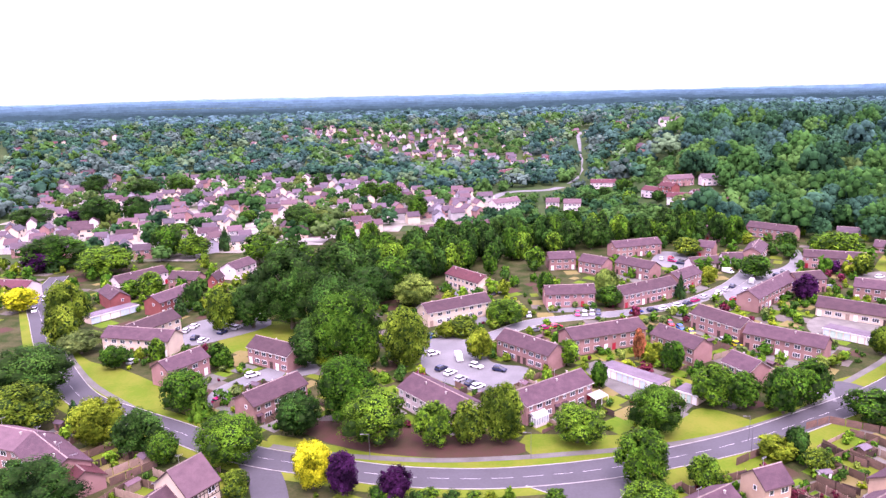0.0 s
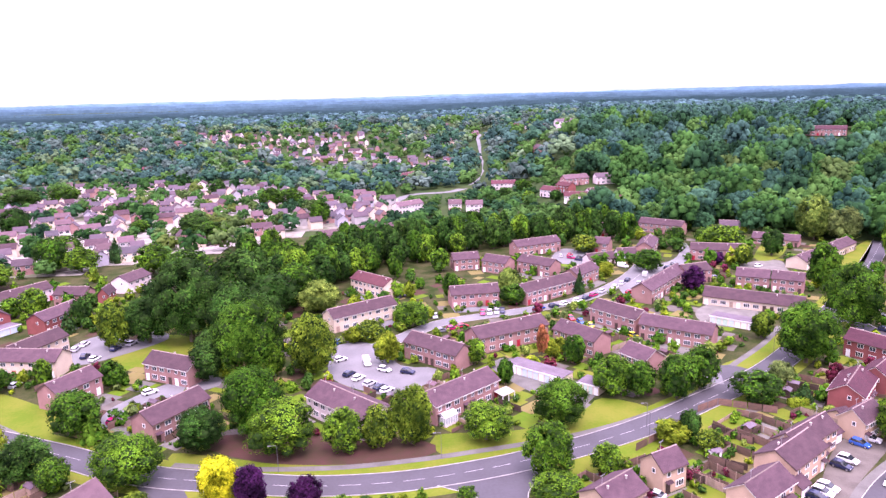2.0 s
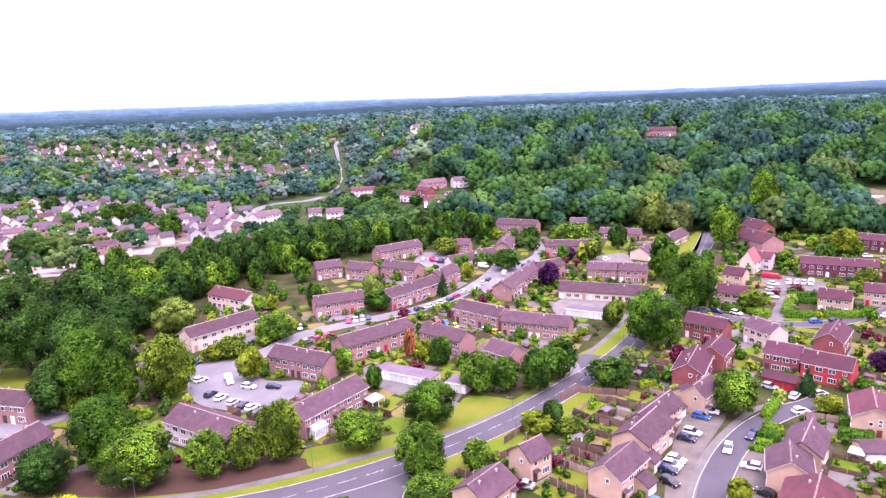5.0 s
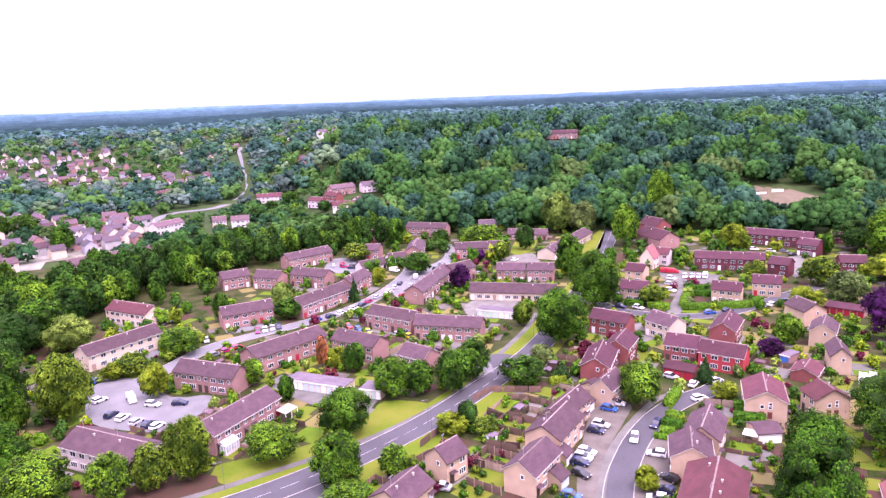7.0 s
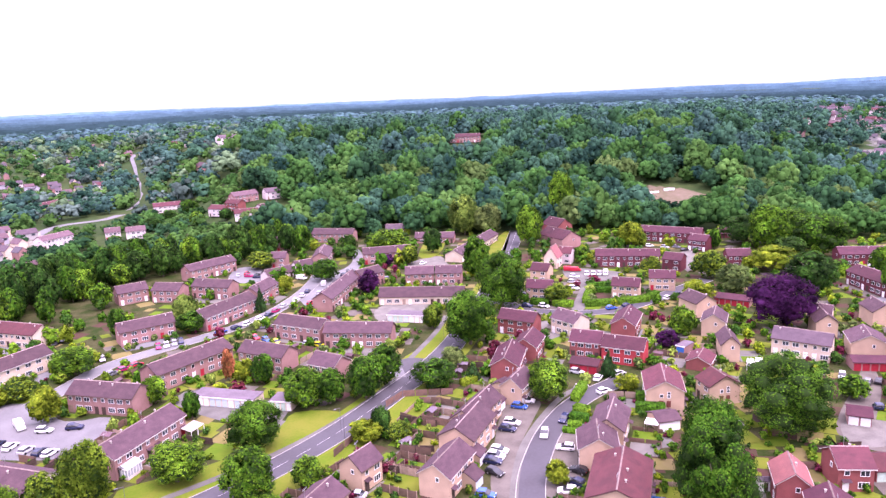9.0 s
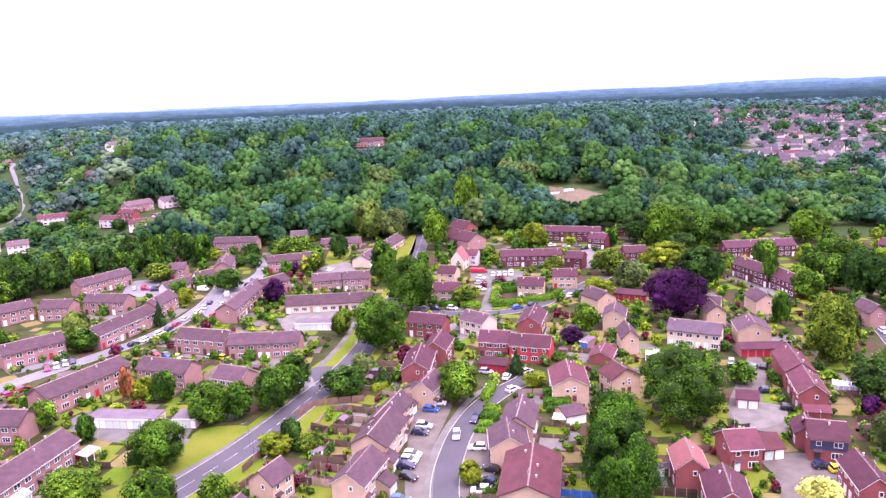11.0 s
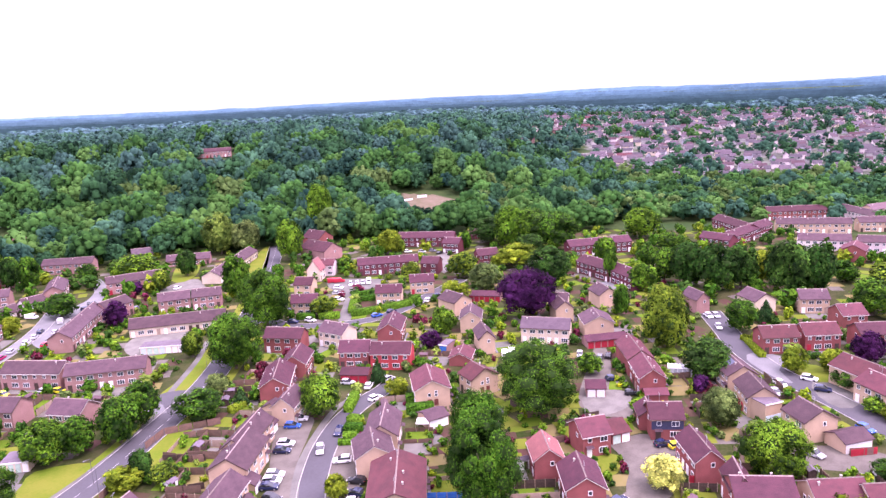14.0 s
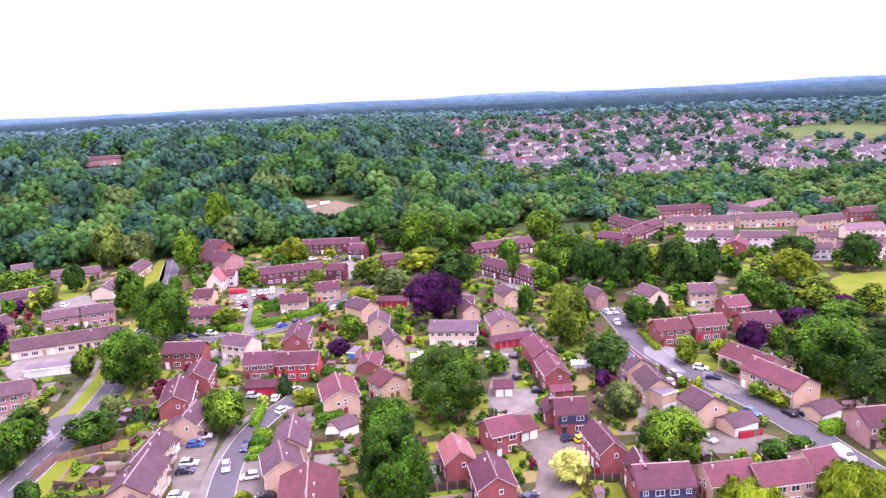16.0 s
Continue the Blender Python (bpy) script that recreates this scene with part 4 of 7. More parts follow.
road("verge", [(157.3, 236.1), (132.2, 209.6), (110.3, 186.8), (92.5, 171.5), (72.3, 158.2), (56.0, 148.0), (40.8, 140.6), (24.5, 134.5), (10.4, 130.8), (-4.3, 128.6), (-21.5, 129.0), (-38.8, 132.5), (-50.6, 135.1), (-62.3, 139.5), (-76.3, 147.2), (-91.2, 154.6), (-108.3, 163.7), (-125.5, 181.0), (-145.7, 205.3), (-163.2, 228.6), (-178.5, 249.5)], 13.5, "mown grass verge along the road", mat=grass, kerbs=False, z=0.012, category='verge')
road("road_estate", [(118.3, 324.9), (104.4, 298.5), (88.8, 274.2), (70.8, 254.8), (56.5, 244.9), (39.7, 238.3), (23.8, 233.7), (10.1, 228.1), (-1.2, 216.5), (-9.9, 207.9)], 6.0, "pale grey tarmac residential road lined with parked cars", mat=worn_asphalt, z=0.058)
road("road_close", [(131.6, 133.1), (124.3, 130.5), (115.6, 129.2), (104.3, 125.2), (92.6, 117.9), (83.4, 110.1), (77.7, 104.4), (72.6, 98.0), (65.4, 88.2)], 5.6, "grey tarmac cul-de-sac with pale kerbs", z=0.067)
road("road_hedge_lane", [(132.2, 209.6), (144.3, 214.7), (144.8, 201.1), (149.8, 191.3), (158.1, 183.3), (170.9, 177.9), (188.3, 179.4), (210.0, 183.8), (227.3, 186.9)], 5.5, "grey tarmac lane past clipped hedges", z=0.061)
road("road_east", [(235.9, 84.2), (221.2, 74.1), (205.8, 63.5), (193.1, 51.4), (185.5, 40.3), (179.1, 30.6), (172.5, 21.8), (164.1, 12.5), (155.1, 4.3), (148.2, -2.5), (140.8, -8.8)], 7.6, "grey tarmac residential road with a white edge line", z=0.056)
road("road_north_link", [(103.5, 953.8), (91.3, 796.9), (82.7, 692.8), (71.4, 634.0), (40.7, 570.4), (5.1, 554.9), (-18.9, 477.6), (-37.5, 439.8), (-66.8, 423.1)], 8.0, "pale grey link road running between trees", mat=worn_asphalt, kerbs=False, z=0.08)
road("road_south_arm", [(12.6, 129.8), (13.7, 124.7), (14.6, 113.7)], 6.5, "grey tarmac side road at a junction", z=0.054, kerbs=False)
patch("junction_mouth", [(2.5, 128.4), (5.6, 125.6), (9.6, 123.4), (12.6, 120.9), (13.2, 114.0), (20.6, 113.7), (21.6, 120.7), (23.2, 124.2), (25.8, 127.0), (30.0, 132.0), (22.0, 132.5), (10.0, 130.2)], asphalt, "wide grey tarmac mouth of a side road", 0.0475)
for arc in ([(4.6, 126.4), (7.4, 124.7), (9.8, 123.3), (11.6, 121.9), (12.8, 119.6)], [(21.5, 119.0), (21.9, 121.6), (23.2, 124.2), (25.8, 127.0)]):
    road("kerb_line", arc, 0.22, "worn white edge line curving into a side road", mat=kerbstone, kerbs=False, z=0.074, category="road marking")
road("road_west_arm", [(-52.8, 134.3), (-47.7, 126.5), (-43.4, 116.7), (-40.1, 106.5)], 7.0, "grey tarmac side road at a junction", z=0.054, kerbs=False)
road("road_junction_arm", [(89.4, 169.2), (81.8, 170.4), (79.7, 175.3), (77.7, 180.8)], 6.5, "pale tarmac side road mouth", z=0.056, kerbs=False, mat=worn_asphalt)
patch("car_park", [(-21.8, 212.0), (-10.1, 210.5), (-2.4, 191.9), (7.6, 187.7), (2.6, 172.1), (-5.5, 170.8), (-18.9, 180.7), (-23.3, 192.4)], worn_asphalt, "pale grey tarmac residents' car park", 0.045)
patch("car_park", [(-107.9, 219.6), (-103.1, 232.0), (-88.5, 225.8), (-85.8, 235.4), (-78.6, 225.8), (-88.9, 211.3), (-99.3, 204.8)], worn_asphalt, "grey tarmac parking court among houses", 0.045)
patch("car_park", [(-76.4, 171.0), (-66.1, 187.3), (-56.6, 191.9), (-51.8, 183.3), (-69.3, 173.0), (-72.9, 158.9)], worn_asphalt, "grey tarmac parking court beside a brick house", 0.045)
patch("garage_court", [(23.1, 186.8), (30.2, 193.3), (44.5, 173.7), (49.3, 170.3), (41.6, 158.8), (32.5, 166.5)], pave, "pale concrete garage forecourt", 0.045)
patch("parking_court", [(158.3, 188.0), (183.4, 212.4), (187.2, 226.3), (197.7, 237.1), (210.0, 216.0), (197.0, 210.3), (187.8, 211.4), (162.0, 185.5)], pave, "pale paved parking court with parked cars", 0.060)
patch("driveway", [(68.3, 105.0), (86.9, 129.6), (95.7, 136.5), (101.7, 132.9), (95.1, 126.4), (84.1, 116.8), (71.2, 100.6)], drive_mat, "pale paved front drives with parked cars", 0.045)
patch("driveway", [(76.2, 97.7), (85.0, 107.8), (96.2, 117.4), (98.2, 113.0), (81.3, 94.8)], drive_mat, "pale pinkish paved front drives", 0.045)
patch("driveway", [(106.6, 57.1), (115.9, 55.6), (130.7, 57.8), (131.6, 61.6), (135.3, 66.1), (141.4, 60.4), (136.4, 52.3), (133.2, 53.0), (129.5, 57.3), (113.1, 53.1), (106.5, 49.5)], drive_mat, "pinkish block-paved courtyard drive", 0.050)
patch("driveway", [(144.2, 82.1), (172.5, 94.9), (191.1, 101.9), (175.0, 89.7), (153.5, 78.9), (152.6, 72.8), (145.2, 69.4)], drive_mat, "pale paved drive between houses", 0.045)
patch("driveway", [(149.6, 35.1), (157.9, 27.8), (158.6, 17.5), (152.5, 15.6), (144.1, 31.9)], drive_mat, "pinkish paved parking court", 0.045)
patch("lawn", [(-131.5, 197.8), (-122.8, 190.8), (-108.7, 184.3), (-89.5, 170.7), (-83.8, 160.3), (-92.3, 159.4), (-111.3, 174.0)], grass, "sunlit mown roadside grass", 0.020)
patch("lawn", [(-91.7, 211.3), (-86.5, 225.8), (-75.6, 229.0), (-59.1, 211.6), (-63.5, 201.2), (-81.3, 201.0)], grass, "mown grass among trees", 0.020)
patch("verge", [(-52.8, 145.9), (-35.9, 141.1), (-15.4, 136.8), (1.4, 136.9), (25.7, 141.9), (23.8, 137.7), (7.1, 132.9), (-10.2, 131.2), (-29.1, 132.1), (-47.4, 136.9)], grass, "mown grass roadside verge", 0.020)
patch("bank", [(-48.8, 150.3), (-38.7, 153.6), (-16.6, 149.8), (1.5, 146.3), (5.1, 139.9), (-5.8, 136.7), (-22.8, 137.5), (-35.9, 141.1)], litter, "red-brown leaf litter below roadside trees", 0.035)
patch("lawn", [(5.3, 147.7), (25.5, 148.3), (40.9, 155.8), (48.0, 163.0), (57.7, 156.3), (52.5, 151.9), (38.3, 144.8), (23.2, 141.0), (6.2, 138.8)], grass, "mown grass beside the road", 0.028)
patch("verge", [(35.0, 140.9), (51.2, 147.8), (70.3, 159.6), (80.3, 167.7), (81.1, 171.1), (59.7, 154.9), (38.1, 144.0)], grass, "mown grass roadside verge", 0.030)
patch("verge", [(68.0, 152.2), (84.0, 160.9), (89.3, 160.9), (79.0, 151.6), (62.0, 139.4), (43.1, 129.7), (31.2, 126.5), (32.1, 129.6), (47.6, 138.4)], grass, "mown grass roadside verge", 0.030)
patch("lawn", [(86.9, 180.5), (101.3, 189.3), (118.6, 206.5), (114.6, 197.8), (99.0, 181.5), (85.8, 174.7)], grass, "triangular roadside lawn", 0.030)
patch("lawn", [(310.4, 17.5), (324.1, -5.0), (270.8, -20.3), (268.7, -0.0), (268.1, 9.4), (284.2, 16.5)], grass, "open mown playing field", 0.030)
patch("lawn", [(198.3, 48.8), (203.1, 42.8), (198.1, 35.7), (190.4, 28.5), (184.6, 31.7), (189.3, 39.7)], grass, "grass island in front of houses", 0.030)
road("path", [(-140.5, 205.4), (-125.0, 187.1), (-110.1, 172.1), (-93.0, 159.3)], 1.8, "pale tarmac footpath over grass", mat=pave, kerbs=False, z=0.045, category='footpath')
road("path", [(-51.1, 140.6), (-35.0, 137.1), (-15.3, 135.6), (1.4, 137.1), (13.4, 139.2), (25.6, 141.6), (38.3, 144.8), (52.0, 150.5), (67.7, 159.6), (81.0, 169.4)], 1.9, "pale tarmac pavement along the road", mat=pave, kerbs=False, z=0.045, category='footpath')
road("path", [(82.1, 172.8), (92.7, 182.6), (106.9, 195.7), (119.4, 209.9)], 1.8, "pale tarmac footpath over grass", mat=pave, kerbs=False, z=0.045, category='footpath')
road("pavement", [(69.8, 99.6), (76.2, 107.7), (84.7, 116.5), (95.4, 124.5), (107.9, 131.8), (116.0, 133.9)], 1.7, "pale slab pavement along the cul-de-sac", mat=pave, kerbs=False, z=0.07, category='footpath')

# terraces along the estate road
house(11.5, 162.3, 40.4, 21.9, 8.5, wall='brick', roof='brown')
house(8.4, 193.9, -44.3, 19.7, 8.0, wall='brick', roof='brown', near=False)
house(30.5, 206.4, 25.0, 25.2, 9.0, wall='brick', roof='brown', near=False)
house(51.9, 198.9, -56.2, 16.1, 8.0, wall='brick', roof='brown', near=False)
house(63.7, 179.3, -60.7, 8.9, 8.0, wall='brick', roof='brown', near=False)
house(82.2, 200.7, -38.0, 21.6, 8.0, wall='brick', roof='brown', near=False)
house(69.5, 218.0, -56.3, 18.5, 8.0, wall='brick', roof='brown', near=False)
house(96.6, 255.6, 49.4, 36.2, 8.0, wall='brick', roof='brown', near=False)
house(52.3, 255.0, 34.2, 26.4, 8.0, wall='brick', roof='brown', near=False)
house(70.6, 273.7, 46.0, 16.3, 8.0, wall='brick', roof='brown', near=False)
house(24.6, 250.1, 6.6, 17.7, 8.0, wall='brick', roof='brown', near=False)
house(26.4, 305.9, 9.0, 11.6, 8.0, wall='brick', roof='brown', near=False)
house(40.3, 297.3, -42.3, 12.2, 8.0, wall='brick', roof='brown', near=False)
house(56.9, 291.3, -47.4, 17.4, 8.0, wall='brick', roof='brown', near=False)
house(63.0, 331.6, 22.1, 24.4, 8.0, wall='brick', roof='brown', near=False)
house(95.1, 327.2, -31.2, 7.2, 8.0, wall='brick', roof='brown', near=False)
house(114.7, 321.2, 63.2, 21.6, 8.0, wall='brick', roof='brown', near=False)
house(140.8, 303.4, -19.7, 23.1, 8.0, wall='brick', roof='brown', near=False)
house(139.6, 368.8, -44.2, 24.1, 8.0, wall='brick', roof='brown', near=False)
house(111.6, 363.6, -21.0, 14.0, 8.0, wall='brick', roof='brown', near=False)
house(133.4, 255.9, -30.3, 11.6, 8.0, wall='brick', roof='brown', near=False)
house(121.0, 230.8, -35.9, 32.2, 8.0, wall='cream', roof='brown', eave=3.2, near=False, rise=2.6)
house(-12.3, 271.8, -49.3, 20.7, 9.0, wall='cream', roof='red', near=False)
house(-16.0, 233.4, 34.5, 25.0, 8.0, wall='cream', roof='brown', near=False)
house(-14.7, 157.8, -47.5, 21.3, 10.0, wall='white', roof='brown')
house(-56.7, 159.2, 57.1, 16.5, 8.0, wall='brick', roof='brown')
house(-65.1, 190.0, -28.8, 16.2, 8.0, wall='brick', roof='brown', near=False)
house(-88.6, 178.3, 62.6, 13.3, 8.0, wall='brick', roof='brown', near=False)

# houses on the west side
house(-111.0, 200.5, -9.3, 23.3, 8.0, wall='cream', roof='brown', near=False)
house(-114.0, 211.8, 68.2, 18.2, 8.0, wall='cream', roof='brown', near=False)
house(-123.1, 244.7, 72.3, 17.7, 8.0, wall='red', roof='brown', near=False)
house(-146.2, 247.5, 134.8, 15.6, 7.4, wall='red', roof='brown', near=False)
house(-150.1, 274.2, 58.9, 22.0, 8.0, wall='white', roof='brown', rise=2.3, near=False)
house(-128.8, 272.6, -9.4, 12.7, 8.0, wall='brick', roof='brown', rise=2.3, near=False)
house(-116.0, 271.3, 89.3, 7.6, 4.3, wall='red', roof='brown', near=False)
house(-114.7, 293.4, 71.5, 13.9, 9.0, wall='white', roof='brown', near=False)
house(-193.6, 259.8, -7.4, 15.0, 9.0, wall='white', roof='red', rise=2.3, near=False)
garage_row(-140.8, 235.0, 59.3, 5, w=3.65, d=5.5, h=2.4, wall='cream', label='cream lock-up garages with white doors')
house(-104.9, 133.0, -15.5, 11.2, 9.0, wall='brick', roof='tan', rise=2.3)
house(-92.2, 126.0, -37.0, 17.5, 9.0, wall='brick', roof='brown', rise=2.3)
house(-84.3, 121.8, -36.7, 7.7, 8.0, wall='brick', roof='red', rise=2.3, eave=3.0)
house(-59.6, 117.1, 63.1, 7.3, 10.0, wall='cream', roof='tan', rise=4.0, trim='dark', label='timber-framed cream house with a weathered tan roof')
house(-62.0, 114.8, 70.5, 9.1, 8.0, wall='brick', roof='brown', rise=2.3, eave=3.5)

# houses beside the cul-de-sac
house(48.5, 122.4, 25.6, 6.2, 6.4, wall='buff', roof='brown')
house(36.3, 114.7, 35.6, 9.9, 8.0, wall='buff', roof='brown', rise=2.3, eave=4)
house(62.7, 112.2, 34.0, 11.4, 7.2, wall='buff', roof='brown')
house(74.7, 123.7, 36.1, 13.5, 8.4, wall='buff', roof='brown')
house(81.3, 130.2, 32.8, 15.3, 6.4, wall='buff', roof='brown')
house(98.1, 137.3, 31.5, 8.6, 6.1, wall='buff', roof='brown')
house(106.3, 152.9, 46.1, 14.6, 8.0, wall='red', roof='plum')
house(118.4, 159.9, 38.9, 10.6, 7.4, wall='red', roof='plum', near=False)
house(158.8, 206.6, -48.5, 9.6, 7.0, wall='buff', roof='plum', near=False)
house(175.9, 227.8, -57.6, 7.3, 8.0, wall='buff', roof='plum', near=False)
house(185.3, 188.6, -52.5, 9.8, 7.0, wall='buff', roof='plum', near=False)
house(203.8, 188.5, -44.9, 9.5, 7.0, wall='buff', roof='plum', near=False)
house(194.8, 244.0, 33.0, 7.6, 6.4, wall='cream', roof='orange', near=False, rise=4.5)
house(204.2, 246.3, -57.9, 6.1, 7.0, wall='white', roof='red', near=False)
house(226.4, 278.3, 88.2, 19.6, 12.0, wall='brick', roof='plum', near=False, rise=3.5)
house(221.0, 224.9, -41.1, 27.2, 8.0, wall='wine', roof='plum', near=False, trim='dark')
house(230.6, 206.7, -66.0, 7.8, 8.0, wall='wine', roof='plum', near=False, trim='dark')
house(274.8, 248.9, -59.6, 30.2, 8.0, wall='wine', roof='plum', rise=2.3, near=False, trim='dark')
house(256.0, 195.0, -36.4, 9.8, 8.0, wall='wine', roof='plum', near=False, trim='dark')
house(129.5, 179.7, -60.7, 12.4, 7.0, wall='red', roof='plum', near=False)
house(142.0, 169.3, -81.3, 9.6, 8.0, wall='cream', roof='brown', near=False)
house(155.7, 158.2, 36.5, 13.6, 7.8, wall='red', roof='plum', near=False)
house(133.5, 151.3, -53.6, 8.8, 8.0, wall='red', roof='plum', near=False)
house(138.4, 141.0, -56.5, 11.6, 8.0, wall='scarlet', roof='plum', near=False)
garage_row(125.0, 142.2, -57.4, 3, w=2.57, d=5.5, h=2.4, door=red_door, wall='red', pitched=1.0, roof='plum', label='brick garages with red doors')
house(126.9, 116.1, 48.6, 11.5, 9.3, wall='buff', roof='red')
house(137.9, 108.7, 69.5, 6.4, 8.5, wall='buff', roof='red')
garage_row(116.6, 106.1, -19.2, 1, w=5.37, d=5.5, h=2.4, pitched=1.0, wall='buff', roof='brown', label='small buff brick garage')
house(151.9, 125.8, 29.4, 7.6, 6.7, wall='red', roof='red', eave=2.5, near=False, rise=1.5)
garage_row(157.2, 136.0, -75.7, 1, w=2.68, d=5.5, h=2.4, door=blue_paint, wall='brick', label='garage with a bright blue door')
house(102.2, 108.2, 39.2, 11.4, 7.5, wall='buff', roof='brown')
house(93.2, 102.3, 51.6, 8.6, 8.3, wall='buff', roof='brown')
house(86.2, 88.4, 41.6, 16.1, 11.0, wall='buff', roof='red', rise=2.3)
house(189.7, 159.4, 78.0, 9.6, 8.5, wall='buff', roof='brown', near=False)
house(177.9, 142.6, 35.1, 9.6, 7.3, wall='buff', roof='brown', near=False)
house(164.3, 126.8, 48.0, 9.6, 5.3, wall='buff', roof='brown', near=False)
garage_row(207.6, 159.0, -64.4, 6, w=2.02, d=5.5, h=2.4, door=red_door, wall='brick', pitched=1.2, roof='plum', label='brick garages with red doors')

# houses to the east
house(131.2, 47.5, 42.6, 10.6, 6.1, wall='red', roof='plum')
house(142.9, 60.0, -54.4, 7.1, 8.0, wall='red', roof='plum', clad=tile_hanging)
house(144.6, 64.6, 35.6, 6.2, 5.4, wall='red', roof='plum', eave=3.6, rise=1.7, solar=3)
house(126.8, 69.8, -35.6, 6.4, 8.0, wall='red', roof='red')
garage_row(134.7, 68.4, -30.1, 2, w=2.28, d=7.0, h=2.4, wall='red', pitched=1.6, roof='red', label='brick double garage with white doors')
house(112.8, 72.1, 43.8, 7.9, 6.4, wall='red', roof='orange')
house(108.3, 61.3, 40.9, 9.6, 7.7, wall='red', roof='plum')
house(164.3, 73.8, 38.3, 11.7, 6.9, wall='red', roof='red')
garage_row(157.8, 68.7, 128.3, 1, w=5.4, d=3.8, h=2.3, wall='red', pitched=0.9, roof='red', label='low brick side extension with a tiled roof')
house(175.7, 82.9, 40.5, 14.2, 7.3, wall='red', roof='red', near=False)
garage_row(187.5, 98.3, -40.9, 6, w=2.10, d=5.5, h=2.4, door=red_door, wall='brick', pitched=1.0, roof='plum', label='brick garages with red doors')
house(181.4, 115.2, -65.7, 14.9, 8.0, wall='cream', roof='grey', near=False)
house(195.0, 105.2, 41.3, 9.6, 9.6, wall='buff', roof='brown', near=False)
house(225.1, 118.7, 52.6, 9.6, 7.5, wall='buff', roof='brown', near=False)
house(202.4, 122.5, 47.2, 8.6, 6.5, wall='buff', roof='brown', near=False)
house(208.2, 126.0, -66.8, 4.8, 7.0, wall='buff', roof='brown', near=False)
garage_row(153.5, 83.0, -55.1, 2, w=2.34, d=5.5, h=2.4, pitched=1.2, wall='brick', roof='plum', label='pair of garages with white doors')
house(177.1, 55.8, 220.3, 9.6, 7.7, wall='buff', roof='brown', solar=6)
house(166.7, 47.6, 36.8, 9.6, 7.3, wall='buff', roof='brown')
house(159.6, 34.1, 51.4, 7.2, 8.5, wall='buff', roof='brown')
garage_row(162.4, 44.3, -29.9, 1, w=4.72, d=5.5, h=4.8, wall='buff', label='flat-roofed buff link block')
garage_row(158.7, 26.3, -34.5, 1, w=6.91, d=5.5, h=2.4, wall='buff', pitched=1.2, roof='brown', label='small buff brick garage beside a paved yard')
fence(153.9, 24.9, 158.4, 20.8, 1.6, mat=red_door)
house(129.4, 22.9, -49.5, 9.3, 8.0, wall='buff', roof='red')
house(133.5, 14.8, -49.5, 10.0, 8.0, wall='buff', roof='red')
house(142.0, 9.2, -43.9, 6.0, 8.0, wall='buff', roof='red')
house(122.9, 33.4, -56.1, 10.4, 9.0, wall='red', roof='plum', clad=tile_hanging)
house(123.7, 37.5, 32.6, 7.6, 4.7, wall='red', roof='plum')
house(192.6, 28.8, 59.5, 14.6, 9.7, wall='buff', roof='red', near=False)
house(182.7, 21.0, 54.6, 16.6, 9.0, wall='buff', roof='red')
garage_row(173.5, 10.9, -30.0, 1, w=6.97, d=5.5, h=2.4, wall='buff', pitched=1.2, roof='brown', label='small buff brick garage with tiled roof')
house(168.0, -0.5, -52.9, 10.4, 9.0, wall='brick', roof='plum', rise=2.3)
house(218.4, 46.4, -50.9, 10.0, 8.0, wall='red', roof='red', near=False)
house(209.8, 55.2, -51.4, 10.2, 8.0, wall='red', roof='red', near=False)
house(254.3, 56.5, -58.5, 9.1, 8.0, wall='buff', roof='brown', near=False)
house(242.4, 43.3, -48.2, 7.6, 9.0, wall='red', roof='red', near=False)
house(226.9, 33.3, -50.0, 11.5, 8.0, wall='red', roof='plum', near=False)
house(244.5, 71.3, 53.7, 9.6, 8.4, wall='cream', roof='brown', near=False)
house(235.2, 88.5, 54.7, 8.6, 5.5, wall='brick', roof='brown', near=False)
house(354.0, 75.2, -71.6, 21.4, 8.0, wall='white', roof='brown', near=False)
house(360.4, 51.7, -71.6, 21.8, 8.0, wall='white', roof='brown', near=False)
house(339.1, 60.0, 5.0, 11.6, 10.0, wall='red', roof='red', near=False)
house(341.3, 26.9, -70.4, 9.6, 8.0, wall='white', roof='brown', near=False)
house(345.3, 11.4, -94.2, 16.3, 8.0, wall='white', roof='brown', near=False)
house(300.8, 161.7, -37.9, 31.1, 9.0, wall='wine', roof='plum', near=False, trim='dark')
house(261.7, 139.6, -113.8, 21.2, 9.0, wall='wine', roof='plum', near=False, trim='dark')
house(254.2, 122.7, -121.9, 16.9, 9.0, wall='wine', roof='plum', near=False, trim='dark')
house(336.0, 116.8, -98.7, 15.0, 8.0, wall='wine', roof='plum', near=False, trim='dark')
house(360.7, 111.9, -7.3, 44.3, 8.0, wall='wine', roof='plum', near=False, trim='dark')
house(375.9, 122.3, -132.7, 33.9, 8.0, wall='wine', roof='plum', near=False, trim='dark')
house(430.4, 107.4, -52.6, 32.5, 8.0, wall='red', roof='plum', near=False)
house(460.0, 68.2, -28.1, 28.1, 8.0, wall='buff', roof='tan', near=False)
house(378.9, 35.3, -72.1, 7.5, 8.0, wall='buff', roof='tan', near=False)
house(369.7, 25.8, -81.4, 7.4, 8.0, wall='buff', roof='brown', near=False)
house(360.7, 3.2, -84.0, 10.1, 8.0, wall='cream', roof='brown', near=False)
house(414.4, 31.7, -43.5, 23.9, 8.0, wall='buff', roof='brown', near=False)
house(447.5, 14.6, -49.7, 20.8, 8.0, wall='red', roof='plum', near=False)
house(394.8, 12.6, -57.0, 18.7, 8.0, wall='cream', roof='tan', near=False)
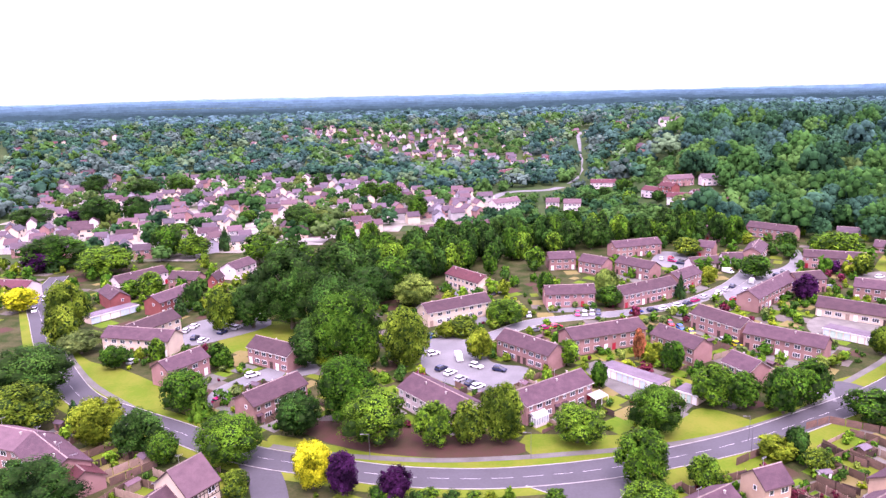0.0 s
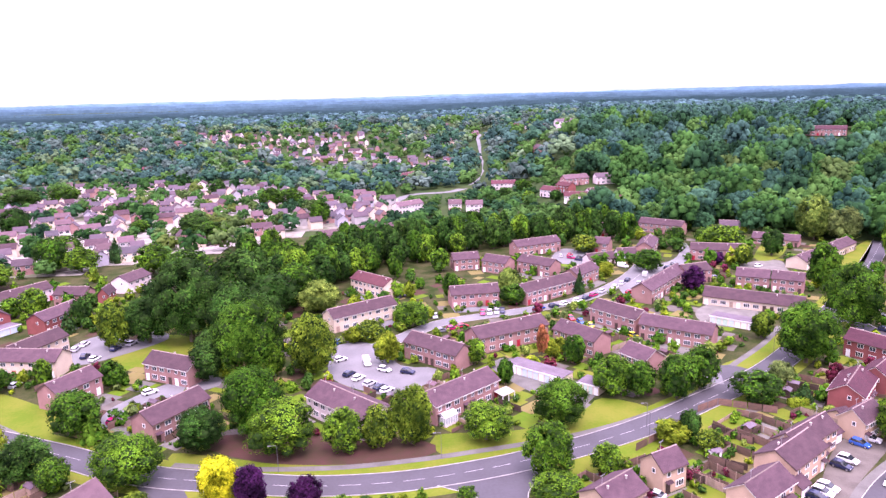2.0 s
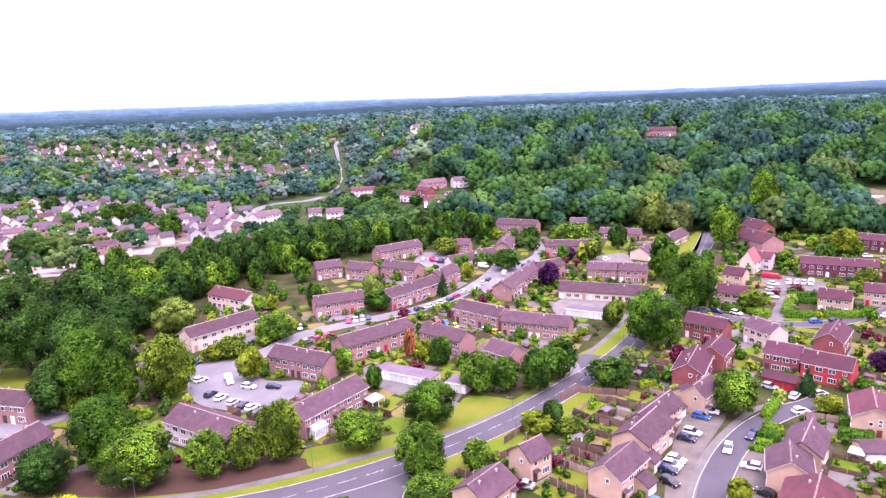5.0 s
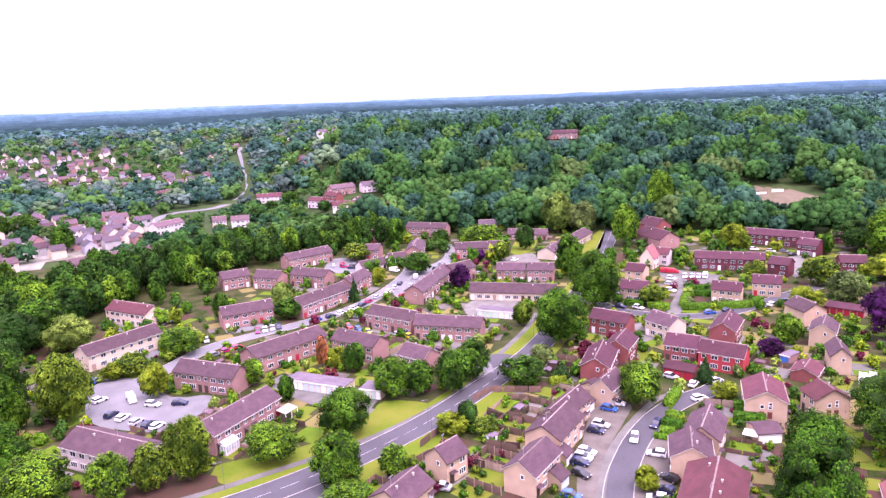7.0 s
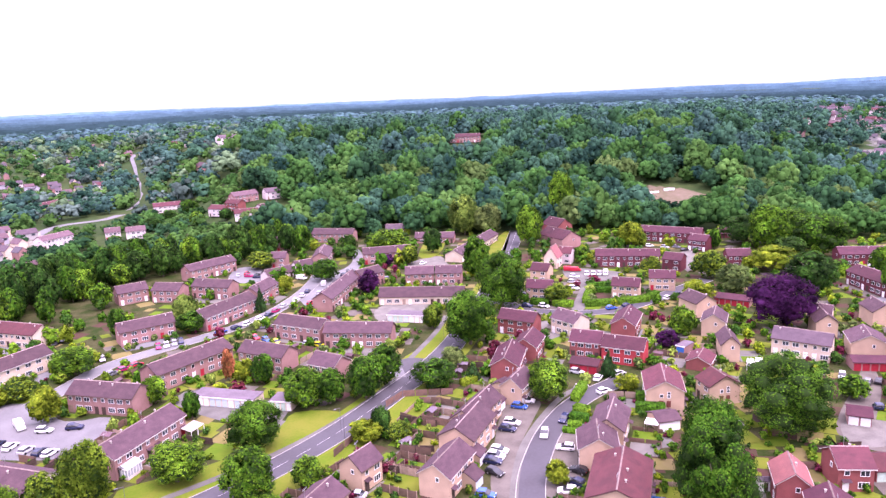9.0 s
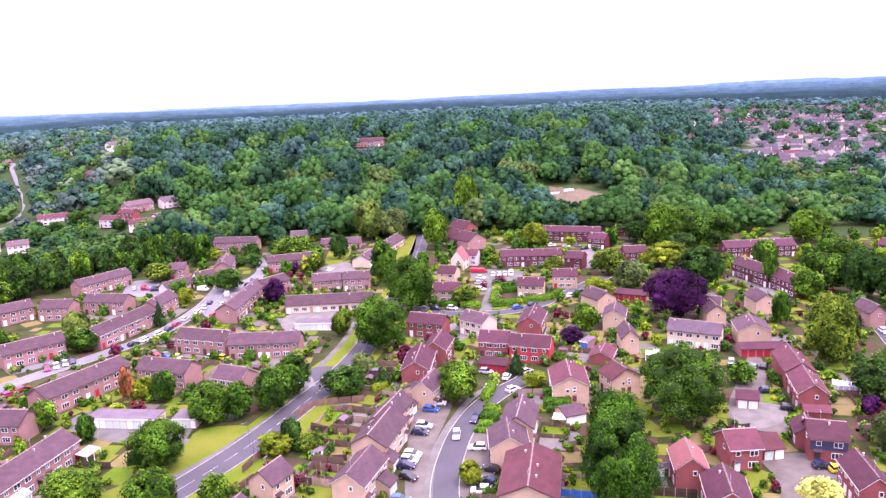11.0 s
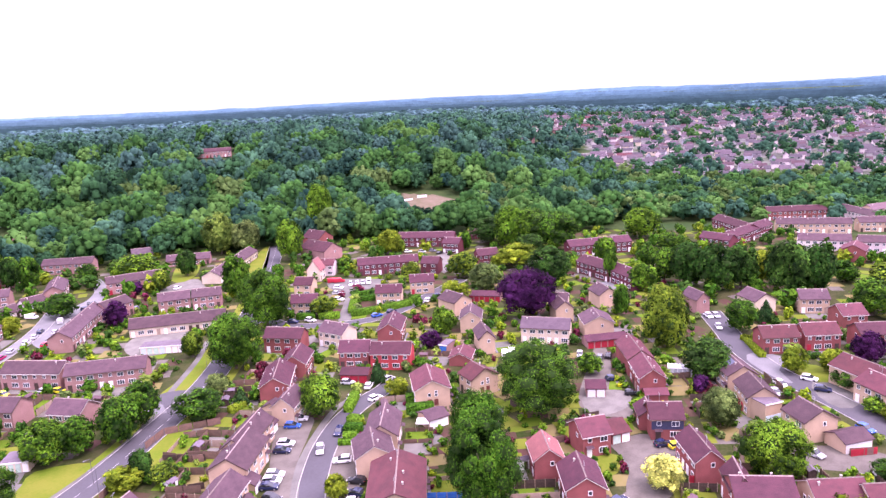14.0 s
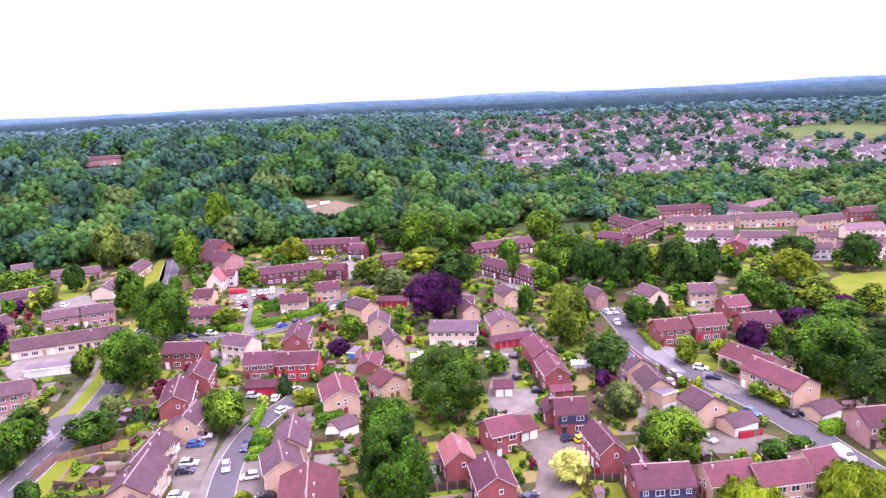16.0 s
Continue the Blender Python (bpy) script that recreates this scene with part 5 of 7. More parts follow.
house(394.0, 89.5, -64.2, 34.9, 8.0, wall='buff', roof='brown', near=False)
house(414.2, 57.7, -60.0, 32.3, 8.0, wall='buff', roof='brown', near=False)
house(438.1, 77.3, -132.3, 32.7, 8.0, wall='white', roof='brown', near=False)
house(483.2, 31.0, -42.2, 61.1, 8.0, wall='red', roof='plum', near=False)

# more of the middle rows
house(87.1, 305.0, 16.1, 13.2, 7.0, wall='white', roof='brown', eave=2.6, near=False)
house(101.5, 312.4, 3.3, 8.7, 7.0, wall='white', roof='brown', eave=2.6, near=False)
house(115.0, 268.3, 16.2, 12.1, 8.0, wall='brick', roof='brown', near=False)
house(176.9, 367.4, -25.6, 11.1, 8.0, wall='brick', roof='grey', eave=3.0, near=False)
house(182.0, 329.2, -38.2, 21.1, 8.0, wall='brick', roof='brown', eave=3.0, near=False)
house(186.0, 297.0, 37.6, 54.1, 9.1, wall='cream', roof='brown', eave=3.5, near=False)
house(143.9, 249.4, -35.7, 10.8, 8.0, wall='brick', roof='brown', near=False)
house(245.8, 304.1, 90.1, 13.6, 10.7, wall='red', roof='plum', near=False, rise=3.6)
house(269.3, 226.2, -72.1, 8.7, 8.0, wall='wine', roof='plum', near=False, trim='dark')
house(301.1, 238.3, -13.7, 6.6, 6.0, wall='wine', roof='plum', eave=2.6, near=False)
patch("turning_head", [(86.1, 272.7), (103.9, 295.6), (117.5, 302.0), (128.2, 316.5), (134.6, 336.6), (140.8, 339.1), (132.3, 313.4), (111.8, 279.8), (93.7, 261.1), (82.8, 251.9)], worn_asphalt, "worn grey tarmac at the end of an estate road", 0.064)
patch("parking_bay", [(67.3, 315.2), (78.2, 337.9), (91.2, 324.0), (94.0, 308.0), (82.4, 303.2), (72.6, 305.2)], worn_asphalt, "grey tarmac parking bays behind a terrace", 0.050)
patch("garage_court", [(99.7, 228.9), (109.8, 236.4), (121.3, 226.7), (110.8, 210.1), (97.7, 215.7)], concrete, "pale concrete court in front of garages", 0.052)
patch("parking_bay", [(139.9, 281.6), (151.2, 294.8), (165.6, 296.5), (161.3, 281.4), (156.3, 273.8)], concrete, "pale concrete parking court", 0.050)
patch("lawn", [(157.5, 302.6), (177.4, 331.7), (196.6, 343.6), (173.5, 307.1), (160.1, 295.9)], grass, "mown grass in front of bungalows", 0.050)
patch("verge", [(188.4, 287.5), (212.2, 314.4), (232.1, 330.6), (199.4, 287.5), (170.9, 256.5)], grass, "mown grass verge beside a road", 0.050)
patch("parking_bay", [(257.8, 227.6), (264.6, 225.6), (235.4, 201.3), (234.0, 204.7)], concrete, "pale concrete parking court between dark houses", 0.050)
car(77.6, 321.4, 56, "red")
car(80.7, 315.0, 43, "black")
car(73.3, 320.4, 70, "silver")
car(112.5, 289.5, 45, "navy")
car(118.0, 296.2, 45, "grey")
car(102.1, 272.5, 54, "silver")
car(131.2, 324.4, 67, "black")
car(151.2, 286.2, 30, "white")
car(261.3, 228.2, -3, "black")
car(256.7, 246.0, -37, "white")
car(259.6, 238.9, -66, "silver")
car(155.9, 212.2, -57, "black")
car(158.0, 205.1, -61, "white")
car(117.8, 273.2, 66, "black")
car(125.4, 270.2, 2, "grey")

# trees
tree("dark", -64.6, 268.7, 20.9, 22.6)
tree("dark", -47.4, 249.2, 15.2, 19.9)
tree("oak", -40.5, 259.8, 17.0, 17.3)
tree("dark", -33.5, 275.3, 15.8, 13.7)
tree("oak", -88.4, 286.9, 18.6, 26.8)
tree("dark", -87.6, 253.4, 14.4, 24.2)
tree("dark", -56.5, 201.3, 10.9, 14.1)
tree("dark", -47.7, 228.4, 14.3, 13.6)
tree("dark", -255.4, 428.1, 19.4, 28.0)
tree("dark", -235.2, 436.6, 17.9, 23.9)
tree("copper", -272.1, 427.5, 9.9, 18.3)
tree("dark", -303.4, 431.2, 11.1, 33.7)
tree("dark", -118.4, 402.2, 15.5, 23.6)
tree("oak", -176.8, 371.0, 10.5, 19.9)
tree("dark", -348.2, 581.2, 17.6, 27.1)
tree("dark", -294.1, 559.7, 15.8, 30.3)
tree("oak", -269.1, 574.0, 15.2, 27.9)
tree("dark", -385.0, 566.8, 17.8, 24.7)
tree("dark", -153.1, 596.2, 12.9, 13.8)
tree("oak", -95.7, 510.8, 16.3, 18.8)
tree("oak", -80.8, 509.9, 15.3, 20.7)
tree("oak", -159.5, 431.1, 8.0, 14.8)
tree("oak", -51.5, 435.1, 15.7, 14.2)
tree("dark", -347.8, 477.8, 11.7, 28.4)
tree("dark", -196.7, 505.4, 10.1, 21.8)
tree("oak", -36.1, 152.0, 17.8, 15.7)
tree("maple", -28.1, 143.1, 12.6, 16.8)
tree("maple", -14.9, 142.3, 10.5, 9.6)
tree("olive", -7.5, 143.5, 10.3, 8.4)
tree("olive", -0.1, 144.4, 14.7, 11.6)
tree("maple", 16.6, 144.6, 9.1, 12.9)
tree("oak", 34.5, 149.6, 11.5, 13.5)
tree("maple", 27.2, 127.6, 12.1, 11.3)
tree("maple", 27.4, 120.8, 4.5, 12.6)
tree("maple", -57.7, 133.7, 11.6, 18.0)
tree("olive", -51.2, 119.8, 6.1, 6.6)
tree("yellow", -37.2, 123.9, 10.3, 8.9)
tree("copper", -30.7, 121.6, 9.6, 7.5)
tree("copper", -20.4, 120.8, 6.9, 7.4)
tree("dark", -46.6, 147.1, 10.7, 13.6)
tree("cypress", -72.7, 153.7, 7.6, 6.7)
tree("oak", -78.4, 157.8, 11.0, 13.6)
tree("dark", -122.1, 163.0, 15.5, 25.5)
tree("olive", -113.9, 146.8, 11.6, 18.9)
tree("lime", -90.4, 140.2, 11.9, 13.7)
tree("dark", -79.2, 136.5, 10.4, 11.8)
tree("oak", -71.8, 132.6, 7.2, 8.0)
tree("fir", -101.1, 148.0, 7.6, 4.6)
tree("dark", -85.7, 109.2, 13.3, 21.0)
tree("olive", -143.0, 213.2, 19.6, 15.9)
tree("olive", -136.4, 199.6, 15.1, 12.1)
tree("grey", -129.6, 197.5, 7.5, 13.8)
tree("oak", -112.1, 185.7, 7.3, 9.1)
tree("maple", -101.2, 189.8, 8.0, 5.8)
tree("oak", -80.9, 186.1, 8.1, 7.7)
tree("dark", -56.2, 187.3, 11.2, 11.6)
tree("oak", -44.3, 189.1, 22.3, 20.5)
tree("olive", -26.9, 188.4, 18.3, 14.6)
tree("maple", -37.6, 188.9, 9.5, 6.6)
tree("dark", -69.7, 222.0, 29.5, 28.8)
tree("dark", -54.5, 215.2, 21.6, 20.3)
tree("dark", -83.6, 222.8, 15.9, 17.8)
tree("olive", -92.9, 218.8, 16.0, 11.9)
tree("pale", -31.5, 248.8, 12.0, 17.6)
tree("maple", -113.5, 316.9, 15.5, 20.5)
tree("lime", -6.1, 194.3, 9.8, 9.1)
tree("maple", 1.6, 227.2, 8.6, 15.2)
tree("olive", -12.1, 215.1, 6.9, 10.9)
tree("lime", -17.4, 213.3, 5.3, 7.2)
tree("oak", -4.3, 292.1, 13.7, 8.4)
tree("maple", 15.3, 301.8, 11.0, 9.4)
tree("oak", 16.7, 257.8, 10.6, 7.5)
tree("pale", 39.2, 258.3, 11.5, 10.8)
tree("oak", 39.2, 247.6, 7.8, 11.4)
tree("maple", 51.1, 165.3, 10.4, 12.7)
tree("oak", 57.3, 163.0, 9.8, 9.7)
tree("oak", 66.2, 160.5, 11.7, 11.2)
tree("oak", 74.1, 165.5, 11.9, 10.9)
tree("oak", 84.7, 156.4, 8.0, 13.7)
tree("dark", -113.4, 243.6, 11.5, 8.9)
tree("fir", -115.4, 236.2, 8.3, 5.5)
tree("maple", -145.4, 258.7, 7.7, 9.7)
tree("lime", 43.5, 192.5, 6.3, 6.7)
tree("rust", 39.1, 194.2, 9.9, 4.2)
tree("oak", 46.8, 186.4, 9.3, 7.4)
tree("olive", 86.5, 328.7, 8.8, 16.6)
tree("oak", 112.6, 345.2, 16.4, 10.3)
tree("oak", 132.4, 332.4, 10.3, 11.6)
tree("copper", 109.4, 254.2, 10.1, 10.3)
tree("copper", 136.0, 294.7, 6.1, 9.3)
tree("lime", 83.5, 281.7, 6.7, 8.5)
tree("fir", 65.9, 256.9, 11.0, 4.0)
tree("oak", 102.9, 287.0, 10.0, 15.0)
tree("maple", 155.9, 334.1, 9.2, 26.8)
tree("olive", 146.1, 290.1, 10.2, 10.6)
tree("oak", -209.6, 309.1, 16.6, 33.0)
tree("maple", -178.2, 298.0, 13.3, 30.8)
tree("oak", -163.6, 329.2, 17.9, 17.9)
tree("maple", -150.4, 328.9, 12.2, 17.6)
tree("fir", -141.4, 346.5, 13.1, 9.1)
tree("copper", -212.6, 301.1, 11.5, 15.0)
tree("fir", -207.6, 306.2, 11.7, 13.5)
tree("yellow", -178.8, 240.5, 9.8, 13.5)
tree("maple", -137.4, 259.0, 11.0, 12.0)
tree("oak", -103.6, 384.5, 13.8, 22.5)
tree("maple", 18.8, 190.1, 7.9, 7.3)
tree("oak", 25.3, 174.1, 7.5, 4.6)
tree("oak", -20.5, 121.8, 4.4, 2.3)
tree("maple", 38.8, 126.5, 7.2, 7.5)
tree("lime", 56.6, 138.7, 5.2, 9.3)
tree("dark", 60.6, 138.8, 7.4, 5.7)
tree("olive", 63.1, 134.3, 4.7, 6.6)
tree("oak", 110.2, 179.2, 18.0, 18.0, "round")
tree("oak", 140.5, 205.5, 21.5, 21.0, "round")
tree("oak", 157.9, 250.0, 18.7, 13.3)
tree("maple", 103.7, 132.0, 11.4, 12.8)
tree("copper", 198.1, 133.6, 17.5, 22.1)
tree("lime", 197.5, 165.9, 9.5, 12.8)
tree("maple", 169.0, 147.5, 9.4, 9.4)
tree("lime", 80.7, 100.0, 5.2, 5.9)
tree("fir", 126.8, 135.3, 7.6, 5.1)
tree("copper", 155.8, 141.2, 5.6, 8.0)
tree("grey", 95.9, 165.9, 6.3, 8.2)
tree("fir", 95.5, 154.7, 5.7, 4.7)
tree("crimson", 108.3, 162.8, 6.5, 5.8)
tree("olive", 159.8, 197.6, 8.0, 10.5)
tree("lime", 250.1, 252.2, 12.6, 14.4)
tree("maple", 214.5, 288.2, 21.3, 16.0)
tree("pale", 204.5, 335.1, 23.4, 19.0)
tree("grey", 214.4, 327.2, 18.5, 19.0)
tree("olive", 230.2, 188.0, 11.9, 14.6)
tree("grey", 218.7, 167.3, 11.5, 15.8)
tree("lime", 259.3, 179.9, 10.7, 23.1)
tree("dark", 241.8, 152.0, 15.7, 18.7)
tree("olive", 217.0, 207.3, 7.9, 9.8)
tree("maple", 210.7, 243.0, 7.5, 9.2)
tree("olive", 108.2, 200.0, 8.5, 7.6)
tree("dark", 167.5, 305.7, 12.7, 10.8)
tree("maple", 153.0, 327.2, 11.3, 20.5)
tree("lime", 124.2, 125.4, 4.8, 7.6)
tree("maple", 141.0, 129.3, 3.8, 3.3)
tree("oak", 138.3, 112.5, 4.0, 6.2)
tree("dark", 295.5, 220.4, 15.4, 26.7)
tree("oak", 312.1, 209.1, 17.7, 33.2)
tree("oak", 275.9, 223.2, 10.5, 7.2)
tree("maple", 263.3, 321.5, 32.2, 20.1)
tree("maple", 137.0, 34.8, 12.5, 14.5)
tree("cream", 120.5, 50.3, 7.3, 8.9)
tree("dark", 178.8, 63.2, 11.3, 15.3)
tree("grey", 153.1, 51.0, 9.9, 10.6)
tree("olive", 195.1, 82.3, 19.7, 17.7)
tree("oak", 194.5, 11.6, 18.9, 22.1)
tree("dark", 187.8, 0.9, 13.8, 17.5)
tree("copper", 211.5, 32.0, 9.4, 9.9)
tree("gold", 124.7, 17.9, 7.2, 16.1)
tree("gold", 133.2, 2.0, 9.3, 16.8)
tree("oak", 220.8, 68.6, 10.6, 11.6)
tree("fir", 233.3, 64.9, 8.1, 6.5)
tree("lime", 194.6, 46.3, 7.4, 7.6)
tree("lime", 200.7, 38.4, 6.6, 7.8)
tree("maple", 249.9, 114.9, 11.1, 11.3)
tree("dark", 265.0, 103.0, 18.0, 16.3)
tree("oak", 265.1, 112.9, 15.0, 13.0)
tree("dark", 263.1, 91.7, 19.1, 16.0)
tree("dark", 271.7, 85.3, 17.9, 14.0)
tree("dark", 270.3, 68.3, 20.8, 17.1)
tree("dark", 275.6, 60.0, 18.8, 13.9)
tree("lime", 282.7, 80.6, 13.7, 12.0)
tree("oak", 135.8, 88.7, 18.8, 24.0)
tree("oak", 94.6, 74.1, 20.4, 16.5)
tree("oak", 106.4, 84.9, 17.7, 15.3)
tree("maple", 343.1, 159.1, 16.3, 21.4)
tree("oak", 315.6, 131.4, 10.6, 16.6)
tree("oak", 288.7, 132.6, 8.9, 9.1)
tree("oak", 297.6, 55.0, 9.0, 11.1)
tree("olive", 289.7, 41.0, 11.3, 14.4)
tree("lime", 294.0, 31.6, 13.8, 16.9)
tree("oak", 258.4, 38.9, 12.9, 16.1)
tree("oak", 254.0, 30.2, 10.4, 10.6)
tree("olive", 263.2, 20.8, 11.0, 19.5)
tree("oak", 253.3, 11.7, 6.8, 16.7)
tree("dark", 333.6, 35.3, 11.7, 21.7)
tree("dark", 326.4, 10.5, 15.7, 18.6)
tree("copper", 241.3, 23.6, 5.8, 14.1)
tree("maple", 216.4, 25.9, 7.4, 7.3)
tree("oak", 216.1, 107.1, 11.1, 6.0)
tree("oak", 192.2, 33.0, 5.0, 9.9)
tree("maple", 179.6, 24.7, 4.0, 7.0)
tree("lime", 176.6, 19.8, 3.8, 7.7)
tree("olive", 165.3, -1.4, 6.6, 7.2)
tree("oak", 154.9, 13.1, 3.4, 6.2)
tree("oak", 149.2, 17.2, 3.8, 8.0)
tree("crimson", 168.0, 60.6, 3.4, 7.7)
tree("maple", 164.3, 90.5, 6.2, 8.0)
tree("oak", 134.6, 46.0, 2.4, 2.6)
tree("maple", 290.1, 204.3, 22.6, 22.9)
tree("oak", 298.2, 183.7, 19.4, 25.5)
tree("dark", 281.5, 188.1, 10.7, 16.5)
tree("lime", 255.1, 257.6, 11.3, 14.7)
tree("maple", 283.3, 148.7, 12.8, 13.0)
tree("oak", 256.3, 132.0, 14.2, 7.1)
tree("copper", 258.1, 12.1, 7.3, 8.6)
tree("dark", 220.9, -1.1, 12.1, 16.6)
tree("olive", 262.4, 4.2, 10.9, 13.0)

# parked cars and vans
car(-12.3, 194.0, -78, "white", "van")
car(-7.0, 187.9, -34, "white")
car(-0.5, 185.5, -23, "navy")
car(-16.8, 186.0, 53, "navy")
car(-14.0, 182.8, 52, "white")
car(-10.8, 178.5, 48, "silver")
car(-8.0, 175.5, 47, "navy")
car(-6.1, 173.6, 46, "white")
car(-22.1, 213.3, 66, "blue")
car(-20.1, 197.6, 35, "white")
car(9.6, 235.3, -89, "silver")
car(-2.4, 262.6, -111, "black")
car(-0.0, 265.0, -111, "grey")
car(26.4, 236.6, -96, "crimson")
car(28.9, 236.7, -97, "white")
car(31.5, 237.3, -97, "silver")
car(33.7, 238.0, -98, "navy")
car(18.2, 223.1, 25, "red")
car(14.6, 221.4, 25, "crimson")
car(11.2, 219.6, 25, "grey")
car(47.3, 239.9, 21, "blue")
car(52.8, 241.3, 23, "navy")
car(57.3, 243.3, 33, "white")
car(62.8, 246.7, 33, "white")
car(66.8, 249.5, 41, "navy")
car(70.5, 253.1, 42, "crimson")
car(75.0, 257.5, 49, "silver")
car(81.6, 262.8, 52, "white")
car(85.9, 267.5, 53, "silver")
car(89.7, 272.4, 55, "navy")
car(61.3, 236.7, 56, "grey")
car(55.3, 226.2, -81, "red")
car(57.6, 221.6, -78, "blue")
car(59.7, 217.2, -79, "yellow")
car(95.0, 295.7, -58, "white", "van")
car(99.2, 279.1, 63, "silver", "van")
car(84.9, 254.5, 29, "red")
car(92.7, 266.6, 49, "silver")
car(70.3, 206.0, -61, "yellow")
car(67.7, 209.4, -62, "silver")
car(113.0, 288.7, 52, "navy")
car(118.2, 294.3, 49, "grey")
car(77.0, 315.9, -40, "crimson")
car(79.6, 311.4, -25, "navy")
car(-179.9, 255.6, -62, "silver")
car(-174.0, 240.5, -63, "white")
car(-104.9, 217.6, 92, "silver")
car(-104.1, 222.4, 85, "white")
car(-99.1, 210.9, 90, "navy")
car(-95.1, 208.2, 75, "white")
car(-92.1, 216.6, 74, "navy")
car(-88.8, 221.3, 74, "silver")
car(-87.0, 226.1, 80, "grey")
car(-85.0, 234.5, 97, "white")
car(-69.1, 180.1, 42, "white")
car(-71.9, 163.2, 65, "crimson")
car(-70.7, 165.6, 62, "navy")
car(-69.5, 167.8, 65, "silver")
car(-108.9, 189.7, 80, "silver")
car(99.6, 120.8, -149, "navy")
car(91.2, 117.6, -133, "white")
car(98.0, 137.0, -46, "white", "van")
car(98.7, 134.2, -47, "white")
car(95.1, 132.5, -53, "blue")
car(88.5, 126.4, -52, "white")
car(85.8, 124.3, -52, "navy")
car(78.5, 117.0, -50, "white")
car(76.6, 115.5, -50, "white")
car(74.7, 113.9, -49, "navy")
car(72.5, 109.9, -68, "black")
car(66.4, 104.0, -48, "blue")
car(90.9, 109.9, 136, "white")
car(86.9, 101.0, 113, "black")
car(83.5, 97.8, 110, "navy")
car(80.2, 96.3, 138, "white")
car(115.3, 132.9, 11, "white")
car(122.8, 134.9, 31, "white")
car(121.1, 141.5, -62, "silver")
car(118.1, 127.5, -2, "white")
car(129.4, 134.0, -0, "silver")
car(45.2, 117.9, 139, "silver", "saloon")
car(148.0, 200.4, -60, "navy")
car(152.6, 196.5, -71, "white")
car(169.7, 179.9, -13, "blue")
car(176.2, 178.8, 5, "navy")
car(194.5, 176.7, 6, "white")
car(200.9, 177.6, 8, "navy")
car(195.7, 222.5, -133, "white")
car(197.9, 220.9, -133, "white")
car(200.0, 219.5, -134, "silver")
car(202.0, 218.0, -134, "white", "van")
car(189.0, 222.7, -65, "white")
car(182.5, 216.0, -64, "silver")
car(176.8, 208.5, -63, "white")
# the next two red vans stand in for a red shelter
car(194.8, 232.9, -36, "red", "van")
car(196.3, 230.6, -36, "red", "van")
car(161.2, 116.9, -143, "white", "van")
car(163.5, 116.0, -143, "white", "van")
car(116.4, 143.5, -77, "silver")
car(264.0, 235.6, -60, "grey")
car(117.9, 195.9, -137, "silver")
car(168.1, 24.7, -117, "blue")
car(191.1, 41.6, -86, "white")
car(185.7, 37.2, -76, "navy")
car(150.2, 30.7, -110, "silver")
car(155.3, 5.0, -135, "white", "van")
car(203.3, 36.1, -117, "white")
car(184.7, 25.6, -44, "white")
car(171.6, 17.1, 52, "black")
car(172.9, 15.1, 51, "navy")
car(229.2, 81.8, -135, "white")
car(230.8, 79.9, -135, "silver")
car(219.8, 75.1, -149, "white")
car(136.8, 57.4, -38, "navy")
car(137.7, 54.5, -38, "yellow")
car(157.6, 74.6, -60, "black")
car(111.2, 54.9, -18, "navy")
car(175.8, 93.5, 21, "grey")
car(178.1, 92.0, 20, "black")
car(174.1, 99.2, -151, "silver")
car(163.5, 83.1, -41, "navy")
car(183.4, 46.5, -128, "white")
car(177.3, 45.9, -127, "silver")

# hedges, fences and odd buildings
hedge(165.2, 188.6, 174.3, 183.4, 2.6, 2.2, "cypress")
hedge(176.0, 183.1, 187.4, 179.4, 2.6, 2.2, "cypress")
hedge(167.4, 190.9, 182.1, 204.6, 2.6, 2.2, "cypress")
hedge(180.5, 200.4, 185.6, 196.6, 2.2, 2.0, "oak")
hedge(183.8, 206.9, 191.6, 203.5, 1.6, 1.8, "oak")
hedge(188.4, 180.6, 195.0, 182.6, 2.2, 2.0, "oak")
hedge(151.6, 203.0, 155.8, 197.6, 2.4, 2.2, "oak")
hedge(156.6, 196.4, 161.4, 190.6, 2.4, 2.2, "maple")
hedge(108.5, 127.6, 116.1, 133.0, 2.2, 2.0, "maple")
hedge(97.8, 117.4, 100.0, 115.1, 2.0, 1.8, "maple")
hedge(121.4, 119.7, 125.3, 115.4, 2.5, 2.2, "oak")
hedge(90.9, 152.9, 95.7, 153.6, 2.0, 1.6, "lime")
fence(68.2, 144.5, 71.3, 137.3)
fence(71.3, 137.3, 73.1, 135.5)
fence(68.0, 152.2, 74.5, 155.6)
fence(74.5, 155.6, 86.1, 149.3)
fence(60.7, 129.8, 65.6, 124.0)
fence(53.6, 125.7, 59.9, 118.5)
fence(50.4, 117.3, 54.8, 110.5)
fence(47.5, 135.5, 54.6, 140.6)
conservatory(8.4, 153.4, 40.4)
garage_row(35.1, 179.2, -45.1, 10, w=1.81, d=5.5, h=2.4, label='pale flat-roofed lock-up garages with light blue and white doors')
garage_row(47.1, 168.2, -41.8, 4, w=1.48, d=5.5, h=2.4, label='pale lock-up garages beside a concrete yard')
garage_row(106.1, 213.6, -44.7, 7, w=1.98, d=5.5, h=2.4, label='white flat-roofed lock-up garages, one red door')
fence(126.3, 46.9, 129.9, 41.4, mat=red_door)
fence(157.6, 21.3, 154.0, 25.3)
fence(171.7, 71.6, 176.3, 66.9)
hedge(164.8, 9.5, 168.8, 6.3, 3.0, 2.4, "maple")
hedge(213.9, 65.1, 201.0, 56.1, 2.0, 1.5, "lime")

